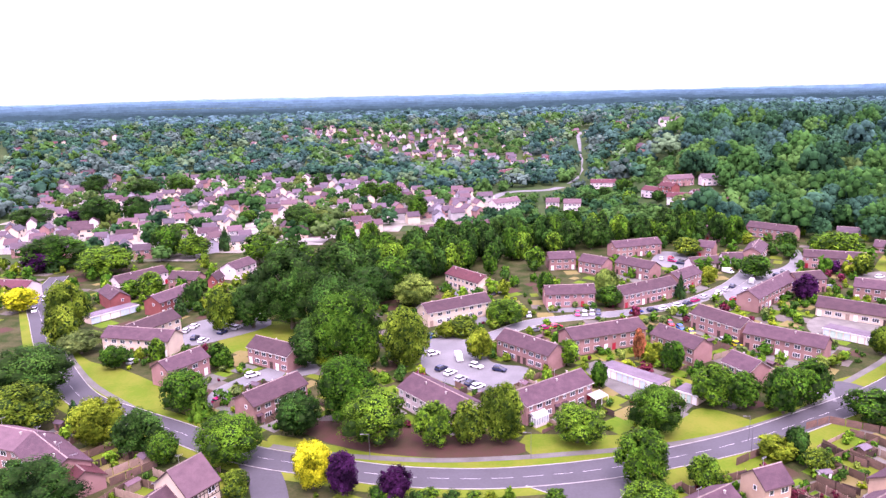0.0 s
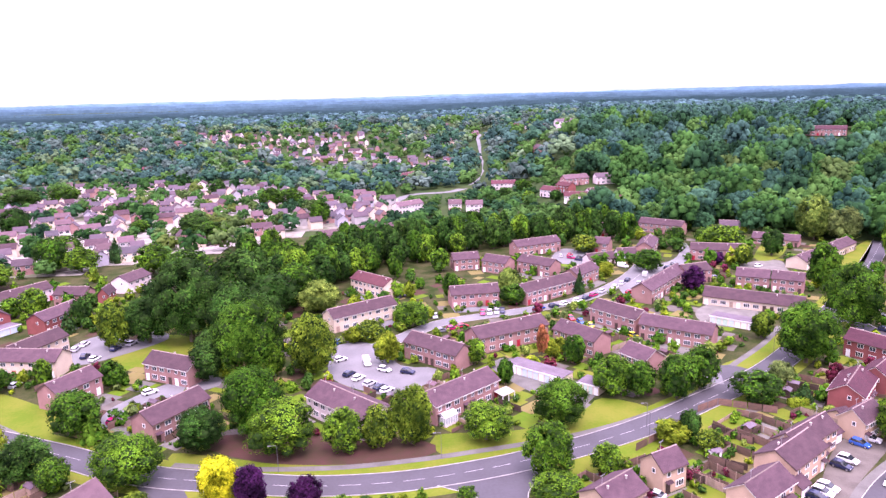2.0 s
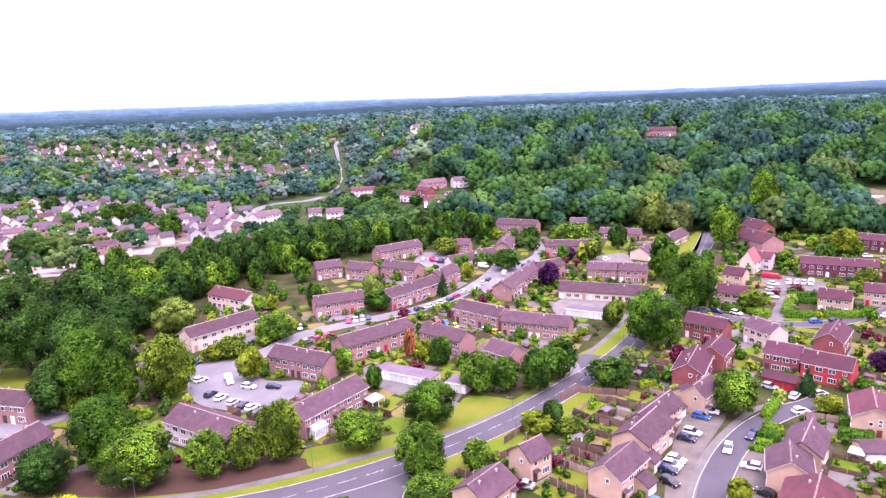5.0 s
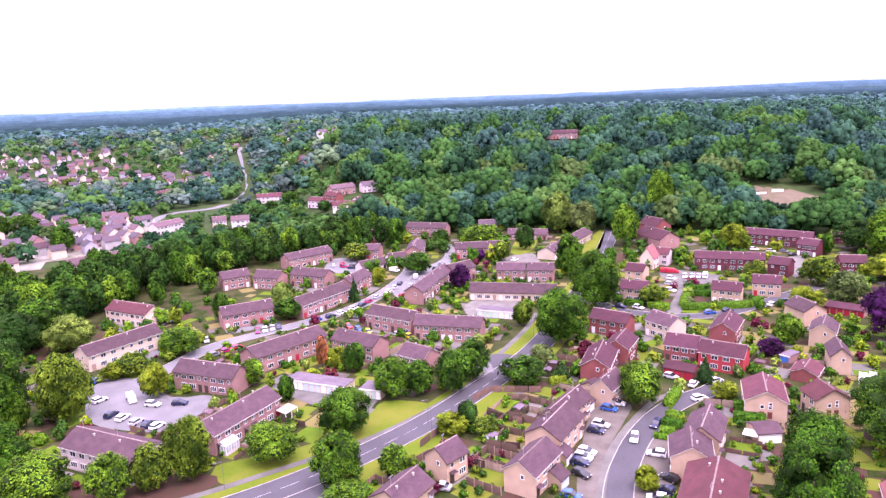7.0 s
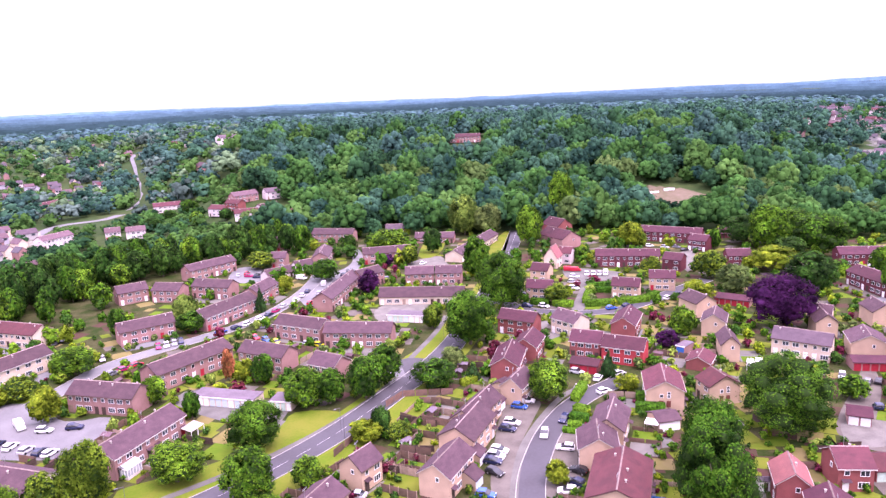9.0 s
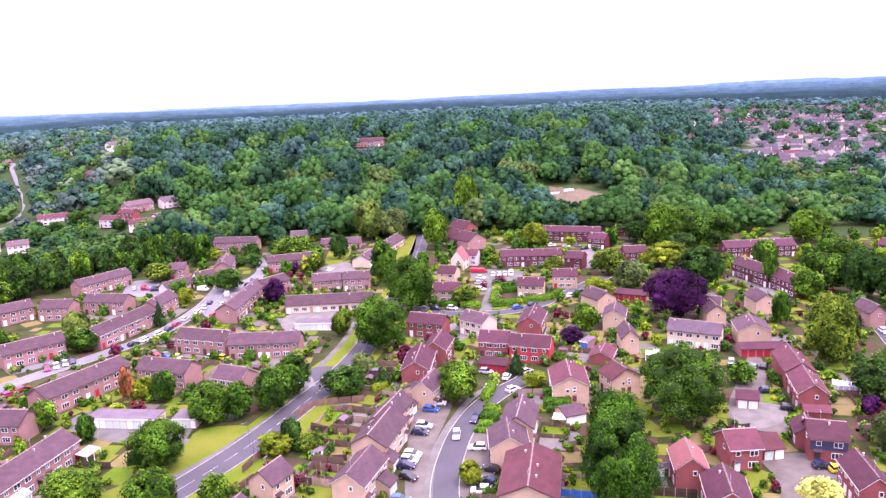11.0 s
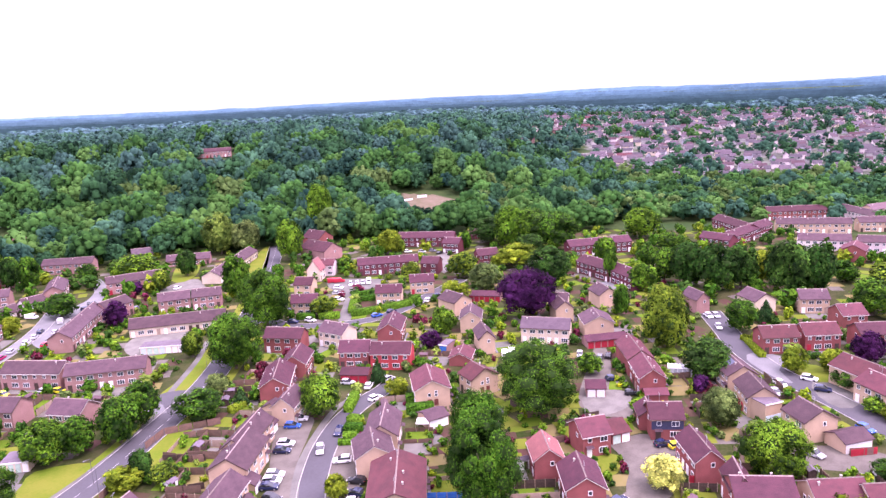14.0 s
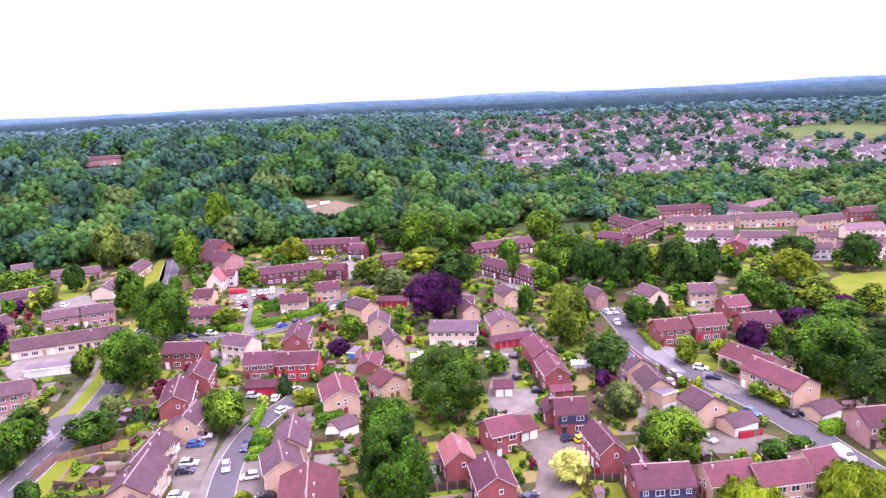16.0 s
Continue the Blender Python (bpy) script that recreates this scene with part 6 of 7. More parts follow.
# far landmarks
house(330.4, 538.6, -35, 30, 12, wall="brick", roof="plum", near=False, label="long brick school building with a plum roof among trees")
house(169.7, 721.1, 5, 24, 14, wall="white", roof="grey", near=False, eave=8.0, label="large white building standing clear among trees")

# white houses along the link road
house(81.4, 564.3, -8.2, 19.4, 8.0, wall='white', roof='red', near=False)
house(103.1, 484.6, -55.3, 13.8, 8.0, wall='white', roof='red', near=False)
house(112.0, 449.7, -13.9, 14.6, 8.0, wall='white', roof='red', near=False)
house(127.1, 454.4, 21.3, 15.0, 8.0, wall='white', roof='plum', near=False)
house(120.1, 486.3, 17.1, 18.7, 8.0, wall='brick', roof='tan', near=False)
house(110.8, 472.4, -61.1, 12.5, 7.0, wall='red', roof='red', near=False)
house(140.2, 483.8, 5.2, 13.2, 8.0, wall='white', roof='grey', near=False)
house(140.7, 438.2, 10.5, 9.2, 7.0, wall='red', roof='red', near=False)
house(34.9, 471.3, -4.2, 8.6, 8.0, wall='white', roof='tan', near=False)
house(47.3, 465.5, -5.7, 11.0, 8.0, wall='white', roof='tan', near=False)
house(3.1, 473.9, 39.5, 21.4, 8.0, wall='white', roof='tan', near=False)
house(5.6, 663.0, 52.0, 40.9, 8.0, wall='red', roof='red', near=False)
tree("oak", 91.4, 525.2, 12.2, 14.6)
tree("dark", 75.2, 512.4, 9.5, 10.9)
tree("maple", 87.5, 484.5, 9.8, 11.9)
tree("dark", 102.5, 466.1, 8.1, 10.0)
tree("oak", 125.2, 501.9, 6.4, 10.0)
tree("dark", 150.5, 481.0, 10.2, 13.8)
tree("oak", 130.4, 449.0, 7.3, 11.3)
tree("dark", 115.2, 435.5, 6.9, 14.5)
tree("maple", 34.2, 455.7, 5.1, 8.9)
tree("dark", 59.9, 485.4, 9.2, 14.2)
tree("oak", 41.4, 432.8, 5.8, 9.2)
tree("dark", 18.3, 458.1, 6.6, 14.8)
tree("oak", 8.8, 617.6, 8.8, 14.9)
tree("dark", 115.7, 561.3, 7.5, 10.1)

house(-27.0, 394.0, 24.0, 44.0, 8.0, wall="buff", roof="tan", eave=2.8, near=False, label="long low buff block with a weathered tan roof behind trees")

# street lamps
street_lamp(52.5, 141.2, 200)
street_lamp(-27.9, 135.2, 200)
street_lamp(53.6, 146.1, 200)
street_lamp(105.1, 186.9, 200)
street_lamp(6.1, 137.1, 200)

# side garages of the cul-de-sac houses
garage_row(66.1, 109.6, 31.2, 1, w=3.4, d=4.6, h=2.3, wall="buff", pitched=1.3, roof="brown", label="small buff brick side garage with a pitched roof")
garage_row(71.6, 117.0, 36.3, 1, w=3.4, d=4.6, h=2.3, wall="buff", pitched=1.3, roof="brown", label="small buff brick side garage with a pitched roof")
garage_row(81.3, 127.3, 33.6, 1, w=3.4, d=4.6, h=2.3, wall="buff", pitched=1.3, roof="brown", label="small buff brick side garage with a pitched roof")
garage_row(90.0, 136.1, 31.5, 1, w=3.4, d=4.6, h=2.3, wall="buff", pitched=1.3, roof="brown", label="small buff brick side garage with a pitched roof")
garage_row(97.2, 142.9, 28.9, 1, w=3.4, d=4.6, h=2.3, wall="buff", pitched=1.3, roof="brown", label="small buff brick side garage with a pitched roof")

# courts and drives on the east side
patch("driveway", [(130.4, 66.8), (135.9, 65.0), (140.6, 58.7), (133.7, 51.9), (122.6, 48.3), (114.2, 48.9), (112.0, 53.1), (118.1, 56.9), (125.5, 59.8)], drive_mat, "wide brick-paved drive round a cream-leaved tree", 0.082)
patch("lawn", [(122.2, 70.9), (126.0, 69.2), (127.4, 63.0), (123.5, 60.2), (117.9, 61.0), (116.9, 64.8)], grass, "round front lawn set with clipped shrubs", 0.090)
patch("driveway", [(148.9, 84.2), (155.7, 82.5), (158.7, 76.5), (152.0, 72.5), (145.6, 73.4), (141.2, 77.3)], concrete, "pale concrete court before a pair of garages", 0.086)
patch("driveway", [(147.0, 34.4), (155.1, 32.1), (155.1, 26.1), (155.9, 21.0), (150.6, 21.9), (146.2, 27.8)], drive_mat, "paved yard beside a small buff garage", 0.084)
tree("cypress", 121.2, 68.4, 2.2, 1.8, "bush")
tree("oak", 121.1, 65.5, 2.2, 1.8, "bush")
tree("maple", 126.0, 65.4, 2.3, 1.8, "bush")
tree("oak", 121.1, 61.3, 2.2, 1.7, "bush")
tree("cypress", 124.7, 61.6, 2.2, 1.8, "bush")
tree("dark", 118.2, 63.1, 2.2, 1.7, "bush")
tree("lime", 124.4, 68.5, 2.3, 1.8, "bush")
patch("road_mouth", [(203.8, 59.4), (204.8, 51.3), (193.9, 49.7), (187.1, 44.4), (187.5, 48.3), (197.0, 59.1)], worn_asphalt, "worn grey tarmac where two roads meet", 0.062)
patch("parking_bay", [(190.2, 40.7), (191.7, 33.0), (182.2, 28.5), (177.5, 31.6), (181.9, 37.4)], pave, "paved parking bays before a terrace", 0.060)
hedge(213.5, 65.9, 208.7, 54.8, 1.6, 1.5, "lime")
fence(125.2, 47.2, 130.3, 40.7, mat=red_door)
patch("road_mouth", [(85.8, 179.9), (91.0, 178.3), (94.6, 171.3), (88.7, 166.7), (81.0, 163.2), (83.1, 172.1)], asphalt, "tarmac mouth of a side road", 0.066)
# blue boards standing in for a long, low navy-blue object
fence(89.4, 86.7, 95.6, 78.9, 1.6, mat=blue_paint)
# white shed standing in for a light structure under a white sheet roof
shed(111.9, 76.8, -29, mat=upvc, roof='felt')
conservatory(176.7, 70.2, -63.8, 6.0, 3.0)
tree("copper", 167.5, 61.1, 5.2, 5.8)
tree("oak", -23.2, 119.3, 3.9, 5.1, "bush")
tree("olive", -20.4, 118.9, 3.3, 4.0, "bush")
tree("cypress", 1.4, 120.4, 3.5, 2.5, "bush")
tree("maple", -13.7, 119.8, 3.3, 4.5, "bush")
tree("dark", -9.4, 119.5, 3.1, 4.1, "bush")
tree("maple", -5.2, 119.5, 3.0, 4.1, "bush")
tree("oak", 10.2, 121.1, 3.1, 4.6, "bush")
tree("lime", -2.0, 119.5, 3.1, 3.4, "bush")
tree("dark", -16.3, 119.0, 3.3, 3.8, "bush")

# close by the road: yard fences, clipped hedges, a lean-to and a garden canopy
def canopy_tent(x, y, rot, w=3.0, h=2.2):
    c = thing("garden_canopy", x, y, rot, "white fabric garden canopy on slim metal legs", "canopy")
    bm = bmesh.new()
    top = bm.verts.new((0, 0, h + 0.7))
    rim = [bm.verts.new((sx * w / 2, sy * w / 2, h)) for sx, sy in ((-1, -1), (1, -1), (1, 1), (-1, 1))]
    skirt = [bm.verts.new((v.co.x, v.co.y, h - 0.25)) for v in rim]
    for i in range(4):
        bm.faces.new((rim[i], rim[(i + 1) % 4], top))
        bm.faces.new((skirt[i], skirt[(i + 1) % 4], rim[(i + 1) % 4], rim[i]))
    part("cover", bm, material("white_canvas", (0.7, 0.7, 0.7), (0.6, 0.6, 0.6), scale=1.2), c)
    for sx in (-1, 1):
        for sy in (-1, 1):
            bm = bmesh.new()
            box(bm, sx * w / 2 - 0.03, sx * w / 2 + 0.03, sy * w / 2 - 0.03, sy * w / 2 + 0.03, 0, h)
            part("leg", bm, alloy, c)
    return c


def lean_to(x, y, rot, w=4.6, d=3.0):
    c = thing("lean_to", x, y, rot, "white roofed lean-to on posts at a terrace end", "lean-to")
    bm = bmesh.new()
    solid(bm, [(-d / 2, 2.2), (d / 2, 2.7), (d / 2, 2.8), (-d / 2, 2.3)], "x", -w / 2, w / 2)
    part("roof", bm, material("pale_sheet", (0.34, 0.31, 0.29), (0.26, 0.24, 0.23), scale=1.5), c)
    for px in (-w / 2 + 0.1, 0, w / 2 - 0.1):
        bm = bmesh.new()
        box(bm, px - 0.06, px + 0.06, -d / 2 + 0.05, -d / 2 + 0.17, 0, 2.25)
        part("post", bm, upvc, c)
    return c


lean_to(23.6, 164.4, 40.4)
fence(20.6, 163.4, 26.6, 157.0, 1.7, dark_timber, "dark plum-stained close-boarded garden fence")
fence(67.4, 143.2, 73.5, 135.4, 1.7, dark_timber, "dark stained garden fence beside a lawn")
fence(53.6, 124.3, 58.5, 119.4, 1.7, dark_timber, "dark stained garden fence beside a lawn")
fence(61.5, 129.5, 67.0, 125.1, 1.5, dark_timber, "dark stained garden fence with plants before it")
fence(76.3, 149.9, 81.1, 146.3, 1.6, fence_wood, "brown trellis fence round a small garden")
fence(66.4, 142.7, 75.3, 149.4, 1.0, pale_wood, "pale low timber fence beside the road")
shed(62.7, 130.8, 20, 2.2, 1.6, 1.7, upvc, "felt", "small white garden store on a lawn")
hedge(104.6, 123.0, 105.9, 119.6, 2.3, 2.2, "cypress")
hedge(101.3, 120.6, 103.6, 117.0, 2.0, 1.9, "oak")
hedge(95.9, 116.9, 98.9, 113.6, 1.6, 1.1, "maple")
hedge(116.8, 115.2, 121.9, 110.6, 2.4, 2.2, "oak")
canopy_tent(112.7, 105.9, 35)

# ---- gardens: lawns, fences, shrubs and sheds round the houses ----
garden_rng = random.Random(23)


def on_road(x, y, pad=0.0):
    for line, half in ROAD_LINES:
        for p in line:
            if abs(p.x - x) < half + pad + 1.5 and abs(p.y - y) < half + pad + 1.5 and (p.x - x) ** 2 + (p.y - y) ** 2 < (half + pad + 0.5) ** 2:
                return True
    return False


def in_house(x, y, pad=0.5, skip=-1):
    for i, (hx, hy, rot, l, d, units, eave) in enumerate(HOUSES):
        if i == skip or abs(hx - x) > 40 or abs(hy - y) > 40:
            continue
        a = radians(rot)
        u, v = (x - hx) * math.cos(a) + (y - hy) * math.sin(a), -(x - hx) * math.sin(a) + (y - hy) * math.cos(a)
        if abs(u) < l / 2 + pad and abs(v) < d / 2 + pad:
            return True
    return False


def in_patch(x, y):
    return any(inside(x, y, c) for c in CLEAR)


def is_free(x, y, pad=0.5, skip=-1):
    return not (in_house(x, y, pad, skip) or on_road(x, y, pad) or in_patch(x, y))


def lawn_mesh():
    def make(bm):
        bmesh.ops.create_grid(bm, x_segments=1, y_segments=1, size=0.5)
        return [grass]
    return stored(("lawn",), make)


LAWN_TONES = [grass, grass, material("lush_lawn", (0.06, 0.125, 0.008), (0.09, 0.14, 0.012), scale=0.4, fine=3), material("dry_lawn", (0.14, 0.125, 0.04), (0.16, 0.13, 0.06), scale=0.4, fine=3), pave, concrete]
SHRUB_KINDS = ("oak", "maple", "dark", "lime", "olive", "maple", "pale", "grey", "oak", "dark", "oak", "dark", "maple", "crimson", "dark", "olive", "oak", "gold")


def gardens():
    count = 0
    for i, (hx, hy, rot, l, d, units, eave) in sorted(enumerate(HOUSES), key=lambda q: math.hypot(q[1][0], q[1][1])):
        dist = math.hypot(hx, hy)
        if not units or dist > 300:
            continue
        a = radians(rot)
        def at(u, v):
            return hx + u * math.cos(a) - v * math.sin(a), hy + u * math.sin(a) + v * math.cos(a)
        uw = l / units
        # the paved strip before the whole row
        reach = 0.0
        while reach < 5.5 and all(is_free(*at(u, -(d / 2 + reach + 0.8)), 0.1, i) for u in (-l * 0.4, 0, l * 0.4)):
            reach += 0.7
        if reach > 1.4 and garden_rng.random() < 0.8:
            cx, cy = at(0, -(d / 2 + reach / 2))
            w = part("forecourt", lawn_mesh(), None, at=Matrix.LocRotScale((cx, cy, 0.0242 + 0.0004 * (i % 13)), Euler((0, 0, a)), (l * garden_rng.uniform(0.75, 1.0), reach - 0.2, 1)), slot=garden_rng.choice((concrete, pave, drive_mat, worn_asphalt)))
            tagged(w, "pale paved forecourt in front of houses", "paving", kind="structure")
        for side, deep in ((-1, 6.5), (1, 10.0)):
            for k in range(units):
                u0, u1 = -l / 2 + k * uw, -l / 2 + (k + 1) * uw
                reach = 0.0
                while reach < deep and is_free(*at((u0 + u1) / 2, side * (d / 2 + reach + 1.2)), 0.2, i) and is_free(*at(u0 + 0.4, side * (d / 2 + reach + 1.2)), 0.1, i) and is_free(*at(u1 - 0.4, side * (d / 2 + reach + 1.2)), 0.1, i):
                    reach += 0.8
                if reach < 2.4:
                    continue
                v0, v1 = side * (d / 2 + 0.6), side * (d / 2 + reach)
                cx, cy = at((u0 + u1) / 2, (v0 + v1) / 2)
                tone = garden_rng.choice(LAWN_TONES)
                if count < 200:
                    w = part("lawn", lawn_mesh(), None, at=Matrix.LocRotScale((cx, cy, 0.0341 + 0.0004 * (count % 20)), Euler((0, 0, a)), (uw - 0.5, abs(v1 - v0) - 0.3, 1)), slot=tone)
                    tagged(w, "small back garden lawn or yard beside a house", "lawn", kind="structure")
                    count += 1
                if reach > 4 and (side > 0 or garden_rng.random() < 0.3):
                    h = 1.8 if side > 0 else 1.0
                    if dist < 215:
                        fence(*at(u1, side * (d / 2 + 0.3)), *at(u1, v1), h, garden_rng.choice((None, None, dark_timber, pale_wood)))
                        if garden_rng.random() < 0.8:
                            fence(*at(u0, v1), *at(u1, v1), h)
                for _ in range(garden_rng.choice((1, 2, 2, 3))):
                    px, py = at(garden_rng.uniform(u0 + 0.5, u1 - 0.5), side * (d / 2 + garden_rng.choice((garden_rng.uniform(0.8, reach), reach - 0.6))))
                    if is_free(px, py, 0.1, i):
                        s = garden_rng.uniform(0.9, 2.4)
                        shrub(garden_rng.choice(SHRUB_KINDS), px, py, s * garden_rng.uniform(0.7, 1.2), s)
                if side > 0 and reach > 7 and garden_rng.random() < 0.5 and dist < 220:
                    px, py = at(garden_rng.uniform(u0 + 1.3, u1 - 1.3), side * (d / 2 + reach - 1.3))
                    shed(px, py, rot + garden_rng.choice((0, 90, 180)), garden_rng.uniform(1.8, 2.6), garden_rng.uniform(1.5, 2.0), 1.9, garden_rng.choice((None, fence_wood, dark_timber)), garden_rng.choice(("felt", "grey", "tan")))


gardens()


def yards():
    """Lawns, patios and boundary fences on the ground left open between the plots."""
    taken = []
    near = sorted(scatter([(-60, 118), (40, 95), (60, 70), (150, 0), (235, -5), (250, 110), (200, 220), (110, 260), (0, 215), (-110, 215)], 6.5, garden_rng, 0.3), key=lambda p: math.hypot(*p))
    for x, y in near:
        if len(taken) > 95 or any((x - a) ** 2 + (y - b) ** 2 < 40 for a, b in taken) or not is_free(x, y, 2.0):
            continue
        hx, hy, rot = min(HOUSES, key=lambda q: (q[0] - x) ** 2 + (q[1] - y) ** 2)[:3]
        if math.hypot(hx - x, hy - y) > 22:
            continue
        taken.append((x, y))
        a, w, l = radians(rot), garden_rng.uniform(4.2, 6.5), garden_rng.uniform(4.0, 6.5)
        tone = garden_rng.choice(LAWN_TONES)
        ob = part("lawn", lawn_mesh(), None, at=Matrix.LocRotScale((x, y, 0.0132 + 0.0003 * (len(taken) % 16)), Euler((0, 0, a)), (w, l, 1)), slot=tone)
        tagged(ob, "small lawn or paved yard between garden fences", "lawn", kind="structure")
        ca, sa = math.cos(a), math.sin(a)
        if garden_rng.random() < 0.45:
            q = [(x + u * ca - v * sa, y + u * sa + v * ca) for u, v in ((-w / 2, l / 2), (w / 2, l / 2))]
            if is_free(*q[0], 0.2) and is_free(*q[1], 0.2):
                fence(*q[0], *q[1], 1.7, garden_rng.choice((None, dark_timber, pale_wood)))
        for k in range(3):
            u, v = garden_rng.choice(((-0.5, garden_rng.uniform(-0.5, 0.5)), (garden_rng.uniform(-0.5, 0.5), 0.5), (0.5, garden_rng.uniform(-0.5, 0.5))))
            px, py, s = x + u * w * ca - v * l * sa, y + u * w * sa + v * l * ca, garden_rng.uniform(0.8, 2.2)
            if is_free(px, py, 0.3):
                shrub(garden_rng.choice(SHRUB_KINDS), px, py, s * garden_rng.uniform(0.7, 1.2), s)


yards()


def far_yards():
    """The yards and lawns too far to tell apart, one mesh for each surface."""
    spots = scatter([(-230, 215), (-110, 215), (0, 215), (110, 260), (200, 220), (250, 110), (235, -5), (330, -10), (390, 120), (330, 225), (260, 300), (150, 350), (60, 330), (0, 270), (-60, 255), (-150, 310), (-250, 320)], 8.5, garden_rng, 0.3)
    lots = defaultdict(list)
    spots += scatter([(-60, 118), (40, 95), (60, 70), (150, 0), (235, -5), (250, 110), (200, 220), (110, 260), (0, 215), (-110, 215)], 6.6, garden_rng, 0.3)
    for x, y in spots:
        if is_free(x, y, 1.5):
            lots[garden_rng.randrange(5)].append((x, y))
    for k, tone in enumerate((grass, LAWN_TONES[2], drive_mat, litter, LAWN_TONES[3])):
        bm = bmesh.new()
        for x, y in lots[k]:
            rot = min(HOUSES, key=lambda q: (q[0] - x) ** 2 + (q[1] - y) ** 2)[2]
            w, l = garden_rng.uniform(3.0, 7.5), garden_rng.uniform(3.5, 7)
            m = pose(x, y, ground_z(x, y) + 0.0045 + 0.0013 * k, 0, 0, rot)
            bm.faces.new([bm.verts.new(m @ Vector((u * w / 2, v * l / 2, 0))) for u, v in ((-1, -1), (1, -1), (1, 1), (-1, 1))])
        tagged(part("yards", bm, tone), "patchwork of small lawns and paved yards", "yards", kind="stuff")


far_yards()
# hedges and shrubs that fill the ground left between plots
for x, y in scatter([(-130, 130), (-60, 118), (40, 95), (60, 78), (150, 5), (235, -5), (250, 110), (215, 235), (120, 300), (-20, 250), (-120, 235)], 4.7, garden_rng, 0.45):
    if garden_rng.random() < 0.72 and is_free(x, y, 0.6):
        s = garden_rng.uniform(1.0, 2.6 if math.hypot(x, y) < 175 else 4.0)
        shrub(garden_rng.choice(SHRUB_KINDS), x, y, s * garden_rng.uniform(0.7, 1.25), s)
for x, y in scatter([(-230, 210), (-130, 235), (-20, 250), (120, 300), (215, 235), (250, 110), (235, -10), (330, -10), (400, 120), (330, 230), (260, 310), (140, 385), (60, 340), (10, 300), (-60, 262), (-150, 320), (-270, 330)], 9.5, garden_rng, 0.45):
    if garden_rng.random() < 0.7 and is_free(x, y, 1.0):
        s = garden_rng.uniform(2.5, 6.5)
        shrub(garden_rng.choice(("oak", "dark", "oak", "maple", "olive", "dark", "lime")), x, y, s * garden_rng.uniform(0.8, 1.3), s)

for kind, x, y, h, w in (("yellow", 160.6, 79.6, 1.1, 1.6), ("maple", 161.6, 78.4, 1.3, 2.0), ("yellow", 158.9, 71.2, 1.6, 2.2), ("lime", 156.2, 70.6, 2.2, 3.0), ("maple", 153.4, 70.4, 2.4, 3.6), ("yellow", 155.0, 65.6, 1.6, 2.4)):
    shrub(kind, x, y, h, w)
build_shrubs()

# ---- woods, far estates and hills ----
far_rng = random.Random(11)


FAR_HOMES = []


def cottage(x, y, rot, l, d, wall, roof, eave=4.9, rise=2.4):
    """A house of the far estates."""
    words = {"cream": "cream rendered", "white": "white rendered", "buff": "buff brick", "brick": "pink-brown brick", "red": "red brick", "ice": "pale grey rendered", "stone": "grey-white rendered"}
    if math.hypot(x, y) > 620:
        l, d = l * 0.8, d * 0.85
    if math.hypot(x, y) > 440:
        FAR_HOMES.append((x, y, rot, l, d, wall, roof, eave, rise))
        return
    c = thing("house", x, y, rot, "%s house in a dense estate, pitched tiled roof" % words[wall], "house", "far estate houses")
    def make_wall(bm):
        gable_wall(bm, l, d - 0.5, eave, rise)
        return [wall_mat("cream")]
    part("wall", stored(("far_wall", l, d, eave), make_wall), None, c, slot=wall_mat(wall))
    def make_roof(bm):
        gable_roof(bm, l, d - 0.5, eave, rise)
        return [roof_mat("brown")]
    part("roof", stored(("far_roof", l, d, eave), make_roof), None, c, slot=roof_mat(roof))
    for fx, z, sy in ((-0.25, 3.1, -1), (0.2, 3.1, -1)):
        part("window", window_mesh(2.0, 1.3, 2, True), None, c, at=pose(fx * l, sy * (d / 2 - 0.23), z, 0, 0, 0 if sy < 0 else 180))
    return c


field = [(966, 155), (1106, 136), (1133, 77), (1102, 10), (964, 12), (947, 81)]
terrain_patch("field", field, material("field_grass", (0.045, 0.08, 0.02), (0.07, 0.095, 0.032), scale=0.03, fine=0.25), "open light green field on a hillside", 0.6, 9.0)


def estate(outline, gap, heading, walls, roofs, seed, skip=0.12, gap2=None, lengths=(6.5, 7.5, 9.0, 11.0)):
    """Rows of houses inside an outline; returns the plots left empty."""
    rng, free = random.Random(seed), []
    ca, sa = math.cos(radians(heading)), math.sin(radians(heading))
    turned = [(px * ca + py * sa, -px * sa + py * ca) for px, py in outline]
    xs, ys = [p[0] for p in turned], [p[1] for p in turned]
    v, row = min(ys), 0
    while v < max(ys):
        u = min(xs) + (row % 2) * gap / 2
        while u < max(xs):
            l = rng.choice(lengths)
            pu, pv = u + rng.uniform(-1.5, 1.5), v + rng.uniform(-2, 2)
            if inside(pu, pv, turned) and not inside(pu * ca - pv * sa, pu * sa + pv * ca, field):
                x, y = pu * ca - pv * sa, pu * sa + pv * ca
                if rng.random() < skip + 0.75 * noise.noise((x / 75, y / 75, seed)):
                    free.append((x, y))
                else:
                    turn = heading + (rng.choice((0, 0, 0, 90, 90, 180)) if l < 12 else rng.choice((0, 180))) + rng.uniform(-12, 12)
                    cottage(x, y, turn, l, rng.choice((5.8, 6.4, 7.0)), rng.choice(walls), rng.choice(roofs))
            u += gap + max(0, l - 9)
        v += gap2 or gap
        row += 1
    return free


